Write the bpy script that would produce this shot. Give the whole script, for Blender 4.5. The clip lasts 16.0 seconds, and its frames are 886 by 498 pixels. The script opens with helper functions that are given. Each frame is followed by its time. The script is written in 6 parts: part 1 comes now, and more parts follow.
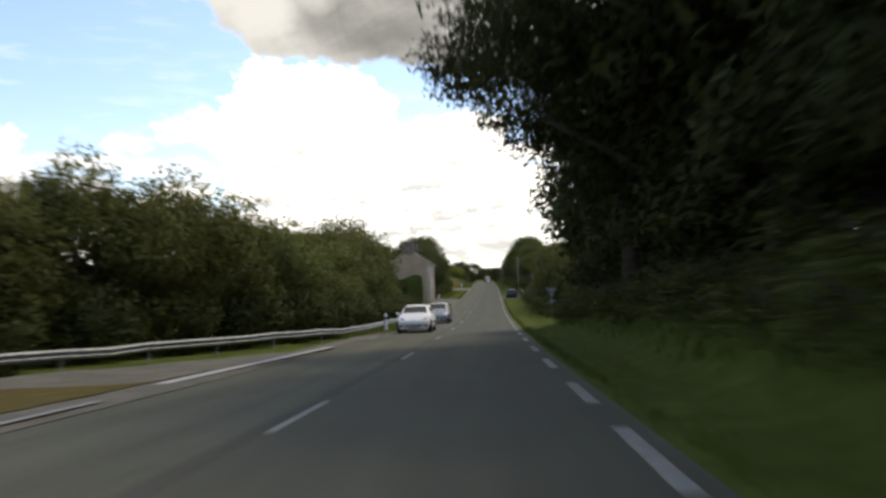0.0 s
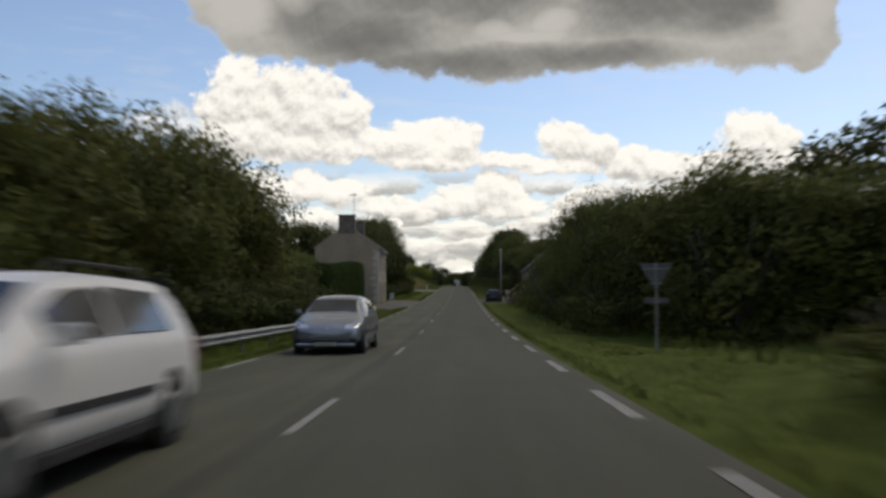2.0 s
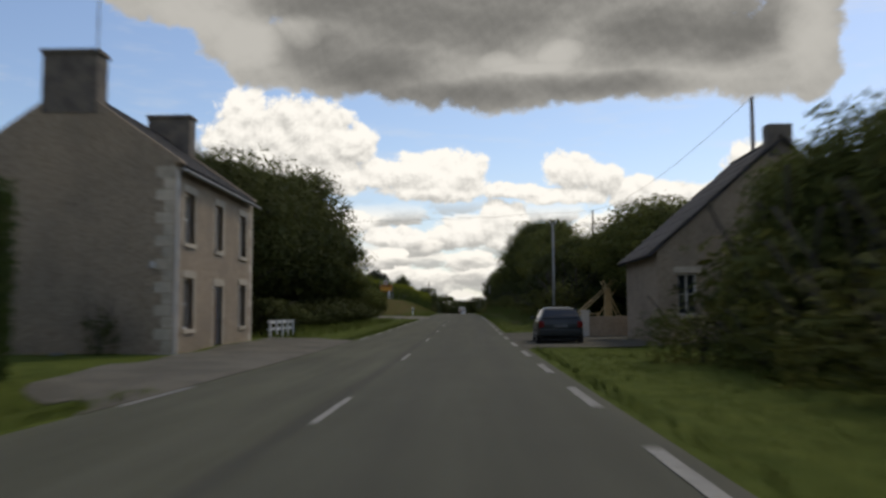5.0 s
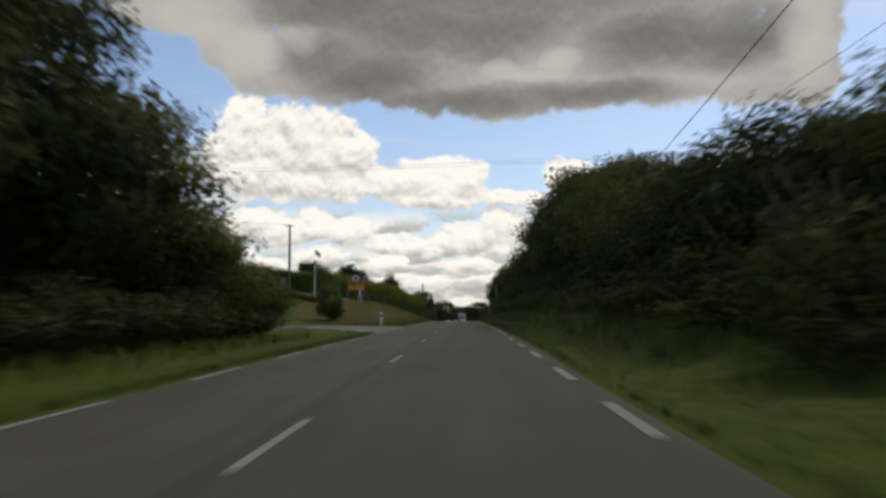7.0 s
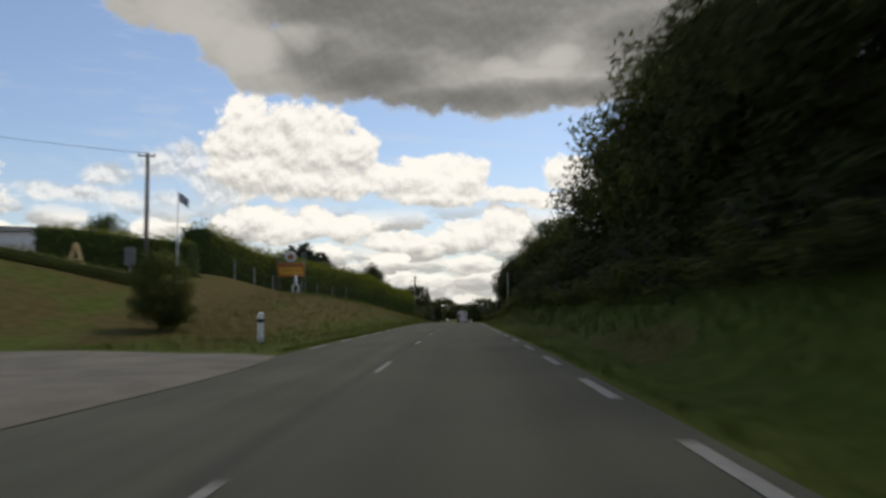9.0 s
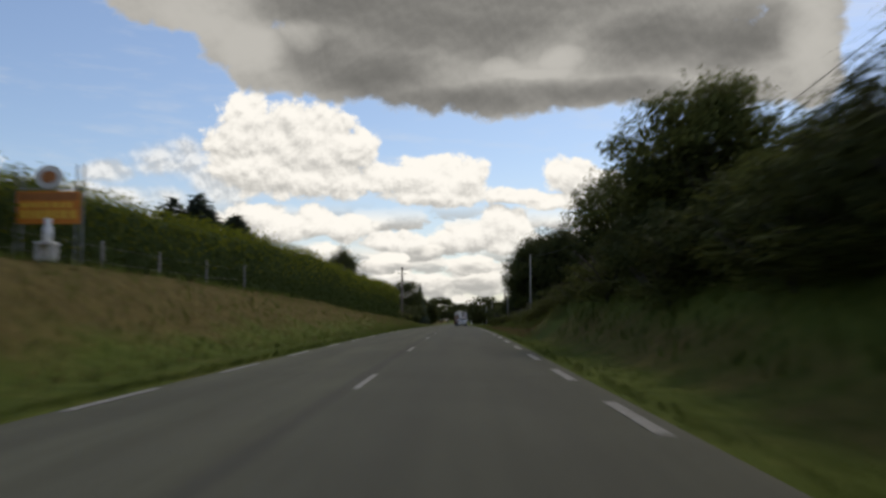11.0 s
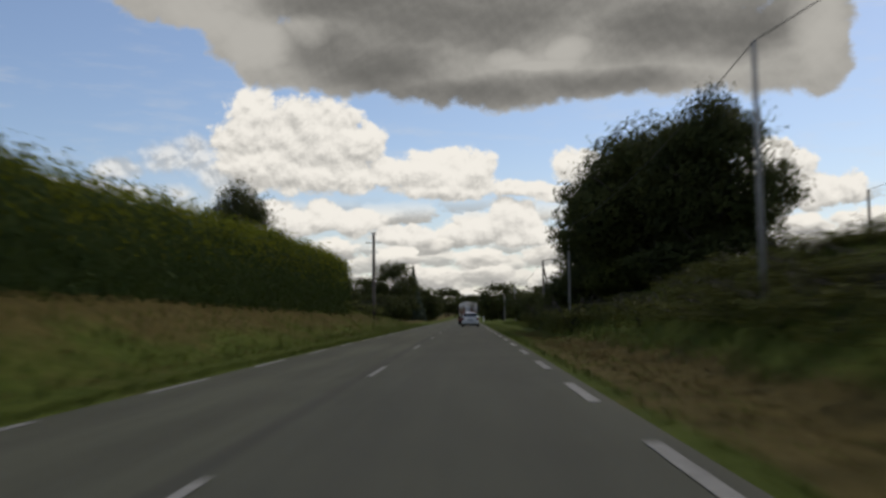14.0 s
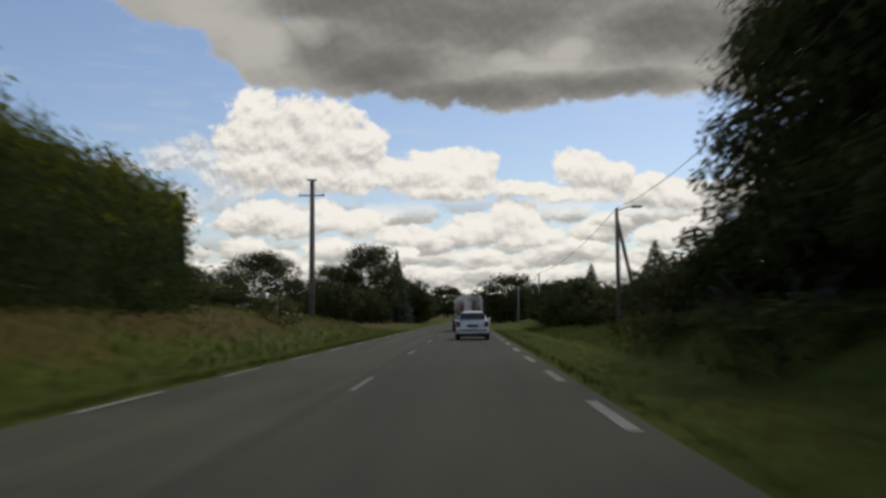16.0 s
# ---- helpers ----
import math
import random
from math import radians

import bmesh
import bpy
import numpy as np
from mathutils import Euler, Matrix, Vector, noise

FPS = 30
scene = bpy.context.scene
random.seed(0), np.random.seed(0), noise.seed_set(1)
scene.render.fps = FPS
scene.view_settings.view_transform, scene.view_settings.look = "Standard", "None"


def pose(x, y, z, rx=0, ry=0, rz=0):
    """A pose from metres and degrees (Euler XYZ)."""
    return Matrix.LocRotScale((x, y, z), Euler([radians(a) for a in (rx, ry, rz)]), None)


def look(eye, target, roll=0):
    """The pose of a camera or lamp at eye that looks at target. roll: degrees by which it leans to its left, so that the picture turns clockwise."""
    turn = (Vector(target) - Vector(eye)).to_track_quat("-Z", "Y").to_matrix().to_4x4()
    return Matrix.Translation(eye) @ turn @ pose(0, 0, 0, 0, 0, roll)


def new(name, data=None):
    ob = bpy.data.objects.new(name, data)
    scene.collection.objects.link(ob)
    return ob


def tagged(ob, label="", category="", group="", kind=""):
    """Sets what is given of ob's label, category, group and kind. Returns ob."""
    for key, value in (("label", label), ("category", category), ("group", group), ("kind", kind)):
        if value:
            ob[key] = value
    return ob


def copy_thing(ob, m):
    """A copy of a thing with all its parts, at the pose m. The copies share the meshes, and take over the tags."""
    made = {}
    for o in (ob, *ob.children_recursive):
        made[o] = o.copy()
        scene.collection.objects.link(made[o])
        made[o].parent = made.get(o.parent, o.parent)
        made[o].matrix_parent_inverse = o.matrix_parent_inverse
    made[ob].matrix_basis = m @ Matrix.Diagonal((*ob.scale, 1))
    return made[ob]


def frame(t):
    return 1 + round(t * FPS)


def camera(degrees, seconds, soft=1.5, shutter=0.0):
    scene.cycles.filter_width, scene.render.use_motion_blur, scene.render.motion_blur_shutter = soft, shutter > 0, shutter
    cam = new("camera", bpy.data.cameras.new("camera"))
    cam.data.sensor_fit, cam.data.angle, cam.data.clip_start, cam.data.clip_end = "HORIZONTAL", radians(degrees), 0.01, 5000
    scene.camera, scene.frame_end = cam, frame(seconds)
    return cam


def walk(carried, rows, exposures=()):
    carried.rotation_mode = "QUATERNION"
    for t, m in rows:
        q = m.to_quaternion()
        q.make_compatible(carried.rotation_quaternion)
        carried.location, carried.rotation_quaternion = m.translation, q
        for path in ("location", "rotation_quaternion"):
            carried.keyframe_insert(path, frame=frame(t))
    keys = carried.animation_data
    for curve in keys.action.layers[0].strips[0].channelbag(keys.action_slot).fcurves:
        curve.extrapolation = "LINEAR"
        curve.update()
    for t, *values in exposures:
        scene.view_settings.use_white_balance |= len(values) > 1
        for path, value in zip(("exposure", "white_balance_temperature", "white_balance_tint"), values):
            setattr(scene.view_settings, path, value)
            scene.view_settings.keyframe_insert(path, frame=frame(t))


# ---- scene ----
# ---------------------------------------------------------------- camera
cam = camera(55.2, 16.0, soft=2.8, shutter=0.65)
PATH = [
    (0.0, 2.33, -4.42, 2.65, 3.22, 1.99, 2.07), (0.5, 2.00, 5.11, 2.27, 2.56, 2.04, 1.73),
    (1.0, 1.74, 14.60, 1.86, 1.80, 2.52, 0.63), (1.5, 1.56, 24.55, 1.53, 1.17, 2.21, -0.22),
    (2.0, 1.65, 35.23, 1.18, 1.09, 2.36, 0.05), (2.5, 1.81, 45.84, 0.85, 1.04, 2.25, 0.38),
    (3.0, 1.85, 56.39, 0.58, 1.10, 3.06, 0.17), (3.5, 1.84, 66.70, 0.39, 1.07, 3.29, -0.12),
    (4.0, 1.87, 77.40, 0.27, 1.41, 3.92, 0.10), (6.5, 2.06, 129.91, 0.27, 1.52, 4.67, 0.30),
    (7.0, 2.07, 140.91, 0.36, 1.56, 4.88, 0.29), (7.5, 2.14, 151.58, 0.46, 1.72, 4.93, 0.35),
    (8.0, 2.11, 162.42, 0.64, 1.73, 5.30, 0.23), (8.5, 2.12, 173.03, 0.75, 1.67, 4.73, 0.58),
    (11.0, 1.81, 225.22, 1.25, 1.55, 4.73, -0.10), (11.5, 1.82, 235.35, 1.31, 1.49, 4.73, 0.24),
    (12.0, 1.82, 245.95, 1.39, 1.45, 4.97, 0.49), (12.5, 1.92, 256.23, 1.46, 1.56, 4.77, 1.17),
    (13.0, 1.88, 266.62, 1.51, 1.89, 4.56, 0.80), (13.5, 1.80, 276.90, 1.52, 2.05, 4.34, 0.59),
    (14.0, 1.74, 287.19, 1.52, 2.21, 4.28, 0.64), (14.5, 1.65, 297.40, 1.49, 2.22, 4.07, 0.63),
    (15.0, 1.63, 307.85, 1.48, 2.29, 4.26, 0.57), (15.5, 1.52, 318.28, 1.46, 2.28, 4.29, 0.50),
    (16.0, 1.40, 328.71, 1.41, 2.27, 4.32, 0.44),
]
walk(cam, [(t, pose(x, y, z, 90 + pitch, roll, yaw)) for t, x, y, z, yaw, pitch, roll in PATH],
     exposures=[(0.0, 1.05, 7560, 10), (0.5, 0.92, 7560, 10), (1.0, 0.60, 7520, 10), (1.5, 0.30, 7450, 10), (2.2, 0.22, 7450, 10), (4.2, 0.22, 7450, 10), (6.5, 0.19, 7450, 10), (12.5, 0.18, 7450, 10), (14.0, 0.01, 7450, 10), (16.0, 0.02, 7450, 10)])


# ---------------------------------------------------------------- node helpers
class N:
    """A value inside a node tree; arithmetic on it adds math nodes."""

    def __init__(self, tree, socket):
        self.tree, self.socket = tree, socket

    def op(self, kind, *others):
        node = self.tree.nodes.new("ShaderNodeMath")
        node.operation = kind
        for slot, value in zip(node.inputs, (self, *others)):
            if isinstance(value, N):
                self.tree.links.new(value.socket, slot)
            else:
                slot.default_value = value
        return N(self.tree, node.outputs[0])

    def __add__(self, b): return self.op("ADD", b)
    def __sub__(self, b): return self.op("SUBTRACT", b)
    def __mul__(self, b): return self.op("MULTIPLY", b)
    def __truediv__(self, b): return self.op("DIVIDE", b)
    def smax(self, b, k=0.2): return self.op("SMOOTH_MAX", b, k)
    def clamp(self): return self.op("MULTIPLY_ADD", 1.0, 0.0).limit()

    def limit(self):
        self.socket.node.use_clamp = True
        return self

    def step(self, lo, hi):
        node = self.tree.nodes.new("ShaderNodeMapRange")
        node.interpolation_type = "SMOOTHSTEP"
        self.tree.links.new(self.socket, node.inputs["Value"])
        node.inputs["From Min"].default_value, node.inputs["From Max"].default_value = lo, hi
        return N(self.tree, node.outputs["Result"])


def noise_of(tree, vector, scale, detail=4.0, rough=0.55, distort=0.0, seed=None):
    node = tree.nodes.new("ShaderNodeTexNoise")
    node.inputs["Scale"].default_value, node.inputs["Detail"].default_value = scale, detail
    node.inputs["Roughness"].default_value, node.inputs["Distortion"].default_value = rough, distort
    if vector is not None:
        tree.links.new(vector, node.inputs["Vector"])
    return N(tree, node.outputs["Fac"])


def mix_rgb(tree, fac, a, b):
    node = tree.nodes.new("ShaderNodeMix")
    node.data_type = "RGBA"
    for slot, value in zip((node.inputs[0], node.inputs[6], node.inputs[7]), (fac, a, b)):
        if isinstance(value, N):
            tree.links.new(value.socket, slot)
        elif hasattr(value, "is_linked"):
            tree.links.new(value, slot)
        else:
            slot.default_value = value if isinstance(value, float) else (*value, 1)
    return node.outputs[2]


# ---------------------------------------------------------------- sky and sun
SUN_EL, SUN_AZ = 52, 40
world = bpy.data.worlds.new("sky")
scene.world = world
world.use_nodes = True
wt = world.node_tree
wt.nodes.clear()
coord = wt.nodes.new("ShaderNodeTexCoord")
split = wt.nodes.new("ShaderNodeSeparateXYZ")
wt.links.new(coord.outputs["Generated"], split.inputs[0])
dx, dy, dz = (N(wt, s) for s in split.outputs)
az = dx.op("ARCTAN2", dy) * (180 / math.pi)
el = dz.op("ARCSINE") * (180 / math.pi)


def chart(dh, dv, sx, sv):
    """Sky coordinates, shifted by some degrees and scaled."""
    node = wt.nodes.new("ShaderNodeCombineXYZ")
    wt.links.new(((az + dh) * sx).socket, node.inputs[0])
    wt.links.new(((el + dv) * sv).socket, node.inputs[1])
    wt.links.new(dy.socket, node.inputs[2])
    return node.outputs[0]


flat = chart(0, 0, 0.1, 0.14)
puff = noise_of(wt, flat, 2.8, 9, 0.56, 0.3)
puff_lit = noise_of(wt, chart(0.25, 0.55, 0.1, 0.14), 2.8, 9, 0.56, 0.3)
broad = noise_of(wt, flat, 0.55, 5, 0.5)
grain = noise_of(wt, flat, 1.2, 7, 0.6, 0.2)
soft = noise_of(wt, chart(9, 3, 0.1, 0.14), 1.1, 4, 0.5, 0.3)
strata = noise_of(wt, chart(0, 0, 0.05, 0.26), 3.4, 5, 0.6, 0.2)


def small_cumulus(dh, dv, sx, sv, ragged):
    """Rows of separate small clouds, white above and grey below: their mask and their whiteness."""
    warp = wt.nodes.new("ShaderNodeTexNoise")
    warp.inputs["Scale"].default_value, warp.inputs["Detail"].default_value, warp.inputs["Roughness"].default_value = 2.6, 6, 0.6
    place = chart(dh, dv, sx, sv)
    wt.links.new(place, warp.inputs["Vector"])
    add = wt.nodes.new("ShaderNodeVectorMath")
    add.operation = "MULTIPLY_ADD"
    wt.links.new(warp.outputs["Color"], add.inputs[0])
    add.inputs[1].default_value = (ragged, ragged, 0)
    wt.links.new(place, add.inputs[2])
    cell = wt.nodes.new("ShaderNodeTexVoronoi")
    cell.voronoi_dimensions, cell.feature = "2D", "SMOOTH_F1"
    cell.inputs["Scale"].default_value, cell.inputs["Smoothness"].default_value = 1.0, 0.25
    wt.links.new(add.outputs[0], cell.inputs["Vector"])
    here, middle = wt.nodes.new("ShaderNodeSeparateXYZ"), wt.nodes.new("ShaderNodeSeparateXYZ")
    wt.links.new(add.outputs[0], here.inputs[0])
    wt.links.new(cell.outputs["Position"], middle.inputs[0])
    up = N(wt, here.outputs[1]) - N(wt, middle.outputs[1])
    d = N(wt, cell.outputs["Distance"])
    return (d * -1.0 + 1.0).step(0.38, 0.56), (up * 1.3 + (puff - puff_lit) * 2.0 + 0.52).step(0.0, 0.9)

# cumulus heaps: azimuth, elevation, half width, half height (degrees)
HEAPS = [
    (-14.7, 12.5, 2.3, 2.1), (-11.8, 11.9, 2.8, 2.6), (-9.4, 11.3, 2.8, 2.7), (-7.2, 11.4, 1.6, 1.5), (-13.3, 10, 3.3, 1.8), (-9.6, 9.3, 3.2, 1.6),
    (-16, 11.5, 1.2, 1.2), (-5, 9.2, 2.2, 1.1), (-2.9, 9.6, 1.9, 1.4), (-0.6, 9.4, 2.1, 1.5), (-2.1, 8.4, 3.9, 0.9), (3.3, 8.2, 2.2, 0.6),
    (7.5, 9.2, 2, 1.5), (9.2, 8.6, 2, 1.3), (11.2, 8, 2.2, 1), (13.5, 7.6, 2.4, 1), (15.6, 7.1, 1.9, 0.9), (6.9, 7.9, 3.2, 0.6), (18.8, 9.1, 2, 1.8),
    (20.4, 8.5, 1.6, 1.6), (17.7, 7.6, 2.1, 1.1), (21.7, 7.3, 1.8, 1.3), (23.7, 7.4, 1.2, 1.1), (2.3, 6.2, 1.9, 1.5), (0.6, 5.5, 2.8, 0.9),
    (3.2, 5.2, 2.7, 0.8), (-8, 6, 2, 0.9), (-10.2, 6.4, 1.8, 1), (-14.4, 6.5, 2.6, 1.1), (-12.2, 6, 2.2, 1), (-5.1, 5.3, 2.3, 0.7),
    (12.9, 4.9, 2.2, 0.9), (-36, 8, 7, 3), (36, 8, 8, 3), (-50, 12, 8, 4)]
# thinner, greyer cloud beside them
THIN = [
    (-19.4, 10, 2.8, 1.4), (-17.9, 10.8, 1.6, 1.2), (-23.2, 9.2, 2, 0.9), (-16.4, 8.5, 2.5, 1.5), (-21.2, 7.8, 4.1, 0.9), (-26.1, 8, 3.8, 0.7)]
# the wide grey cloud overhead, its darker bellies and paler lumps
SHEET = [
    (-19.9, 20.3, 3.5, 2.1), (-15.5, 18.2, 2.8, 2), (-17, 22.8, 6.9, 3.7), (-12.2, 16.9, 3.8, 2.2), (-7.6, 16.9, 4.6, 2.6), (-2.1, 16.6, 5.8, 2.6),
    (2.5, 16.1, 5.8, 2.7), (7.9, 16.4, 6.1, 2.6), (13.9, 16.6, 5.8, 2.6), (19.2, 16.3, 4.1, 2.9), (22.4, 15.7, 1.8, 2.6), (22, 18.8, 2.8, 3.3),
    (-0.4, 23.9, 22.5, 7.5), (10, 44, 40, 14), (4.0, 22.5, 15, 4.6), (-8, 22.5, 13, 4.2), (15.0, 21.5, 7, 3.6), (6.0, 21.5, 16, 4.3)]
BELLY = [
    (-6.4, 16.3, 4.3, 1.6), (-9.9, 17.7, 2.7, 1.6), (0.1, 14.7, 7, 0.9), (-2.1, 19.4, 7.8, 1.8), (12.5, 18.2, 4.4, 1.6), (17.2, 17.9, 3.9, 1.5),
    (7.9, 15, 5.7, 0.7), (-6.8, 20.8, 7.7, 2.1), (0, 25, 18, 5), (10, 48, 30, 10)]
PALE = [
    (2.3, 17, 1.6, 0.7), (6.6, 17.3, 1.7, 0.8), (4.5, 16.4, 3.1, 0.4), (22.5, 17.7, 2, 3.3), (-11.4, 18.6, 1.9, 1.1), (-18, 20.5, 4.0, 3.2), (-14.8, 17.8, 2.6, 2.0)]


waft = noise_of(wt, chart(40, 7, 0.1, 0.14), 1.5, 3, 0.5)
rise = noise_of(wt, chart(-25, 19, 0.1, 0.14), 1.7, 3, 0.5)
az_w, el_w = az + (waft - 0.5) * 2.4, el + (rise - 0.5) * 1.4


def lumps(rows, k, up=0.0):
    total = None
    for a0, e0, ra, re in rows:
        p = (az_w - a0) / ra
        q = (el_w - (e0 - up)) / re
        v = (p * p + q * q) * -1.0 + 1.0
        total = v if total is None else total.smax(v, k)
    return total


def billow(dh, dv, scale, detail=3.0):
    """Cauliflower-like swellings: 1 on their crests, lower in the folds between."""
    cell = wt.nodes.new("ShaderNodeTexVoronoi")
    cell.voronoi_dimensions, cell.feature, cell.normalize = "2D", "SMOOTH_F1", True
    cell.inputs["Scale"].default_value, cell.inputs["Smoothness"].default_value = scale, 0.35
    cell.inputs["Detail"].default_value, cell.inputs["Roughness"].default_value, cell.inputs["Lacunarity"].default_value = detail, 0.55, 2.3
    node = wt.nodes.new("ShaderNodeCombineXYZ")
    wt.links.new((az_w + dh).socket, node.inputs[0])
    wt.links.new(((el_w + dv) * 1.15).socket, node.inputs[1])
    wt.links.new(node.outputs[0], cell.inputs["Vector"])
    return (N(wt, cell.outputs["Distance"]) * -1.0 + 1.0).op("MAXIMUM", 0.4).op("MINIMUM", 1.0)


swell = billow(0, 0, 0.62)
swell_up = billow(0.12, 0.42, 0.62)
relief = (swell - swell_up) * 2.4
heap = lumps(HEAPS, 0.16)
heap_over = lumps(HEAPS, 0.16, 0.7)
thin = lumps(THIN, 0.4)
sheet = lumps(SHEET, 0.3)
belly = lumps(BELLY, 0.4)
pale = lumps(PALE, 0.3)
heap_field = heap + (swell - 0.66) * 2.2 + (puff - 0.5) * 1.1
heap_mask = heap_field.step(-0.22, 0.30)
thin_mask = (thin + (puff - 0.5) * 3.0 + (swell - 0.7) * 1.0).step(-0.3, 0.9) * 0.75
sheet_field = sheet * 1.8 + (puff - 0.5) * 2.6 + (swell - 0.72) * 1.6 + 0.15
sheet_mask = sheet_field.step(-0.3, 0.55).op("MAXIMUM", sheet.step(0.12, 0.42))
haze = el.step(12, 0.5)
wild = (broad * 0.6 + grain * 0.4 + haze * 0.1).step(0.53, 0.64) * az.op("ABSOLUTE").step(30, 46)
sky = wt.nodes.new("ShaderNodeTexSky")
sky.sky_type, sky.sun_disc = "NISHITA", False
sky.sun_elevation, sky.sun_rotation = radians(SUN_EL), radians(SUN_AZ)
sky.air_density, sky.dust_density = 1.0, 0.8
blue = wt.nodes.new("ShaderNodeVectorMath")
blue.operation = "MULTIPLY"
blue.inputs[1].default_value = (0.097, 0.107, 0.126)
wt.links.new(sky.outputs[0], blue.inputs[0])
low_a, white_a = small_cumulus(3, 0.6, 0.30, 0.66, 0.8)
low_b, white_b = small_cumulus(71, 5, 0.42, 0.95, 0.9)
low_a, low_b = low_a * el.step(8.0, 6.0), low_b * el.step(5.6, 3.8)
veil = strata.step(0.48, 0.75) * 0.22 + haze * 0.3
top_light = (heap.op("MAXIMUM", -1.0) - heap_over.op("MAXIMUM", -1.0)).op("MAXIMUM", -0.8).op("MINIMUM", 0.8)
heap_white = (relief * 0.6 + top_light * 0.42 + (grain - 0.5) * 0.6 + (puff - 0.5) * 0.25 + 0.60).step(-0.05, 0.95)
heap_color = mix_rgb(wt, heap_white, (0.39, 0.41, 0.435), (0.825, 0.85, 0.88))
thin_color = mix_rgb(wt, (relief + grain).step(0.1, 0.9), (0.46, 0.49, 0.53), (0.80, 0.83, 0.87))
color_a = mix_rgb(wt, white_a, (0.38, 0.40, 0.425), (0.84, 0.86, 0.88))
color_b = mix_rgb(wt, white_b, (0.40, 0.425, 0.455), (0.77, 0.785, 0.80))
rim = sheet_field.step(-0.7, 0.35).op("MAXIMUM", sheet.step(0.2, 0.55))
sheet_dark = (belly.op("MAXIMUM", -1.6) * 0.26 + (soft - 0.5) * 0.7 + (grain - 0.5) * 0.5 - relief * 0.14 - pale.op("MAXIMUM", 0.0) * 0.4 + 0.66).step(-0.15, 1.2)
sheet_inner = mix_rgb(wt, sheet_dark, (0.42, 0.435, 0.45), (0.130, 0.136, 0.142))
sheet_color = mix_rgb(wt, rim, (0.64, 0.665, 0.695), sheet_inner)
wild_color = mix_rgb(wt, grain.step(0.4, 0.62), (0.42, 0.42, 0.42), (0.95, 0.94, 0.92))
c = mix_rgb(wt, veil, blue.outputs[0], (0.62, 0.66, 0.72))
c = mix_rgb(wt, wild, c, wild_color)
c = mix_rgb(wt, low_b * 0.9, c, color_b)
c = mix_rgb(wt, low_a, c, color_a)
c = mix_rgb(wt, thin_mask, c, thin_color)
c = mix_rgb(wt, heap_mask, c, heap_color)
c = mix_rgb(wt, sheet_mask, c, sheet_color)
back = wt.nodes.new("ShaderNodeBackground")
wt.links.new(c, back.inputs["Color"])
back.inputs["Strength"].default_value = 1.0
out = wt.nodes.new("ShaderNodeOutputWorld")
wt.links.new(back.outputs[0], out.inputs["Surface"])

sun = new("sun", bpy.data.lights.new("sun", "SUN"))
sun.data.energy, sun.data.angle, sun.data.color = 0.9, radians(14), (1.0, 0.94, 0.84)
sun.matrix_world = look((0, 0, 60), (-math.sin(radians(SUN_AZ)) * math.cos(radians(SUN_EL)), -math.cos(radians(SUN_AZ)) * math.cos(radians(SUN_EL)), 60 - math.sin(radians(SUN_EL))))


# ---------------------------------------------------------------- materials
def material(name, color, rough=0.8, color2=None, scale=3.0, bump=0.0, bump_scale=40.0, metal=0.0, fine=0.15, rand=0.0, spec=0.5, trans=0.0, space="Object"):
    m = bpy.data.materials.new(name)
    m.use_nodes = True
    t = m.node_tree
    b = t.nodes["Principled BSDF"]
    b.inputs["Roughness"].default_value, b.inputs["Metallic"].default_value = rough, metal
    b.inputs["Specular IOR Level"].default_value = spec
    co = t.nodes.new("ShaderNodeTexCoord").outputs[space]
    big = noise_of(t, co, scale, 5, 0.6)
    small = noise_of(t, co, bump_scale, 3, 0.6)
    col = mix_rgb(t, big.step(0.35, 0.65), color, color2 or tuple(v * 0.75 for v in color))
    dark = mix_rgb(t, small.step(0.3, 0.75) * fine, col, tuple(v * 0.35 for v in color))
    if rand:
        info = t.nodes.new("ShaderNodeObjectInfo")
        hsv = t.nodes.new("ShaderNodeHueSaturation")
        t.links.new(dark, hsv.inputs["Color"])
        r = N(t, info.outputs["Random"])
        t.links.new((r * rand + (1 - rand / 2)).socket, hsv.inputs["Value"])
        dark = hsv.outputs[0]
    t.links.new(dark, b.inputs["Base Color"])
    if bump:
        node = t.nodes.new("ShaderNodeBump")
        node.inputs["Strength"].default_value, node.inputs["Distance"].default_value = bump, 0.02
        t.links.new(small.socket, node.inputs["Height"])
        t.links.new(node.outputs[0], b.inputs["Normal"])
    return m


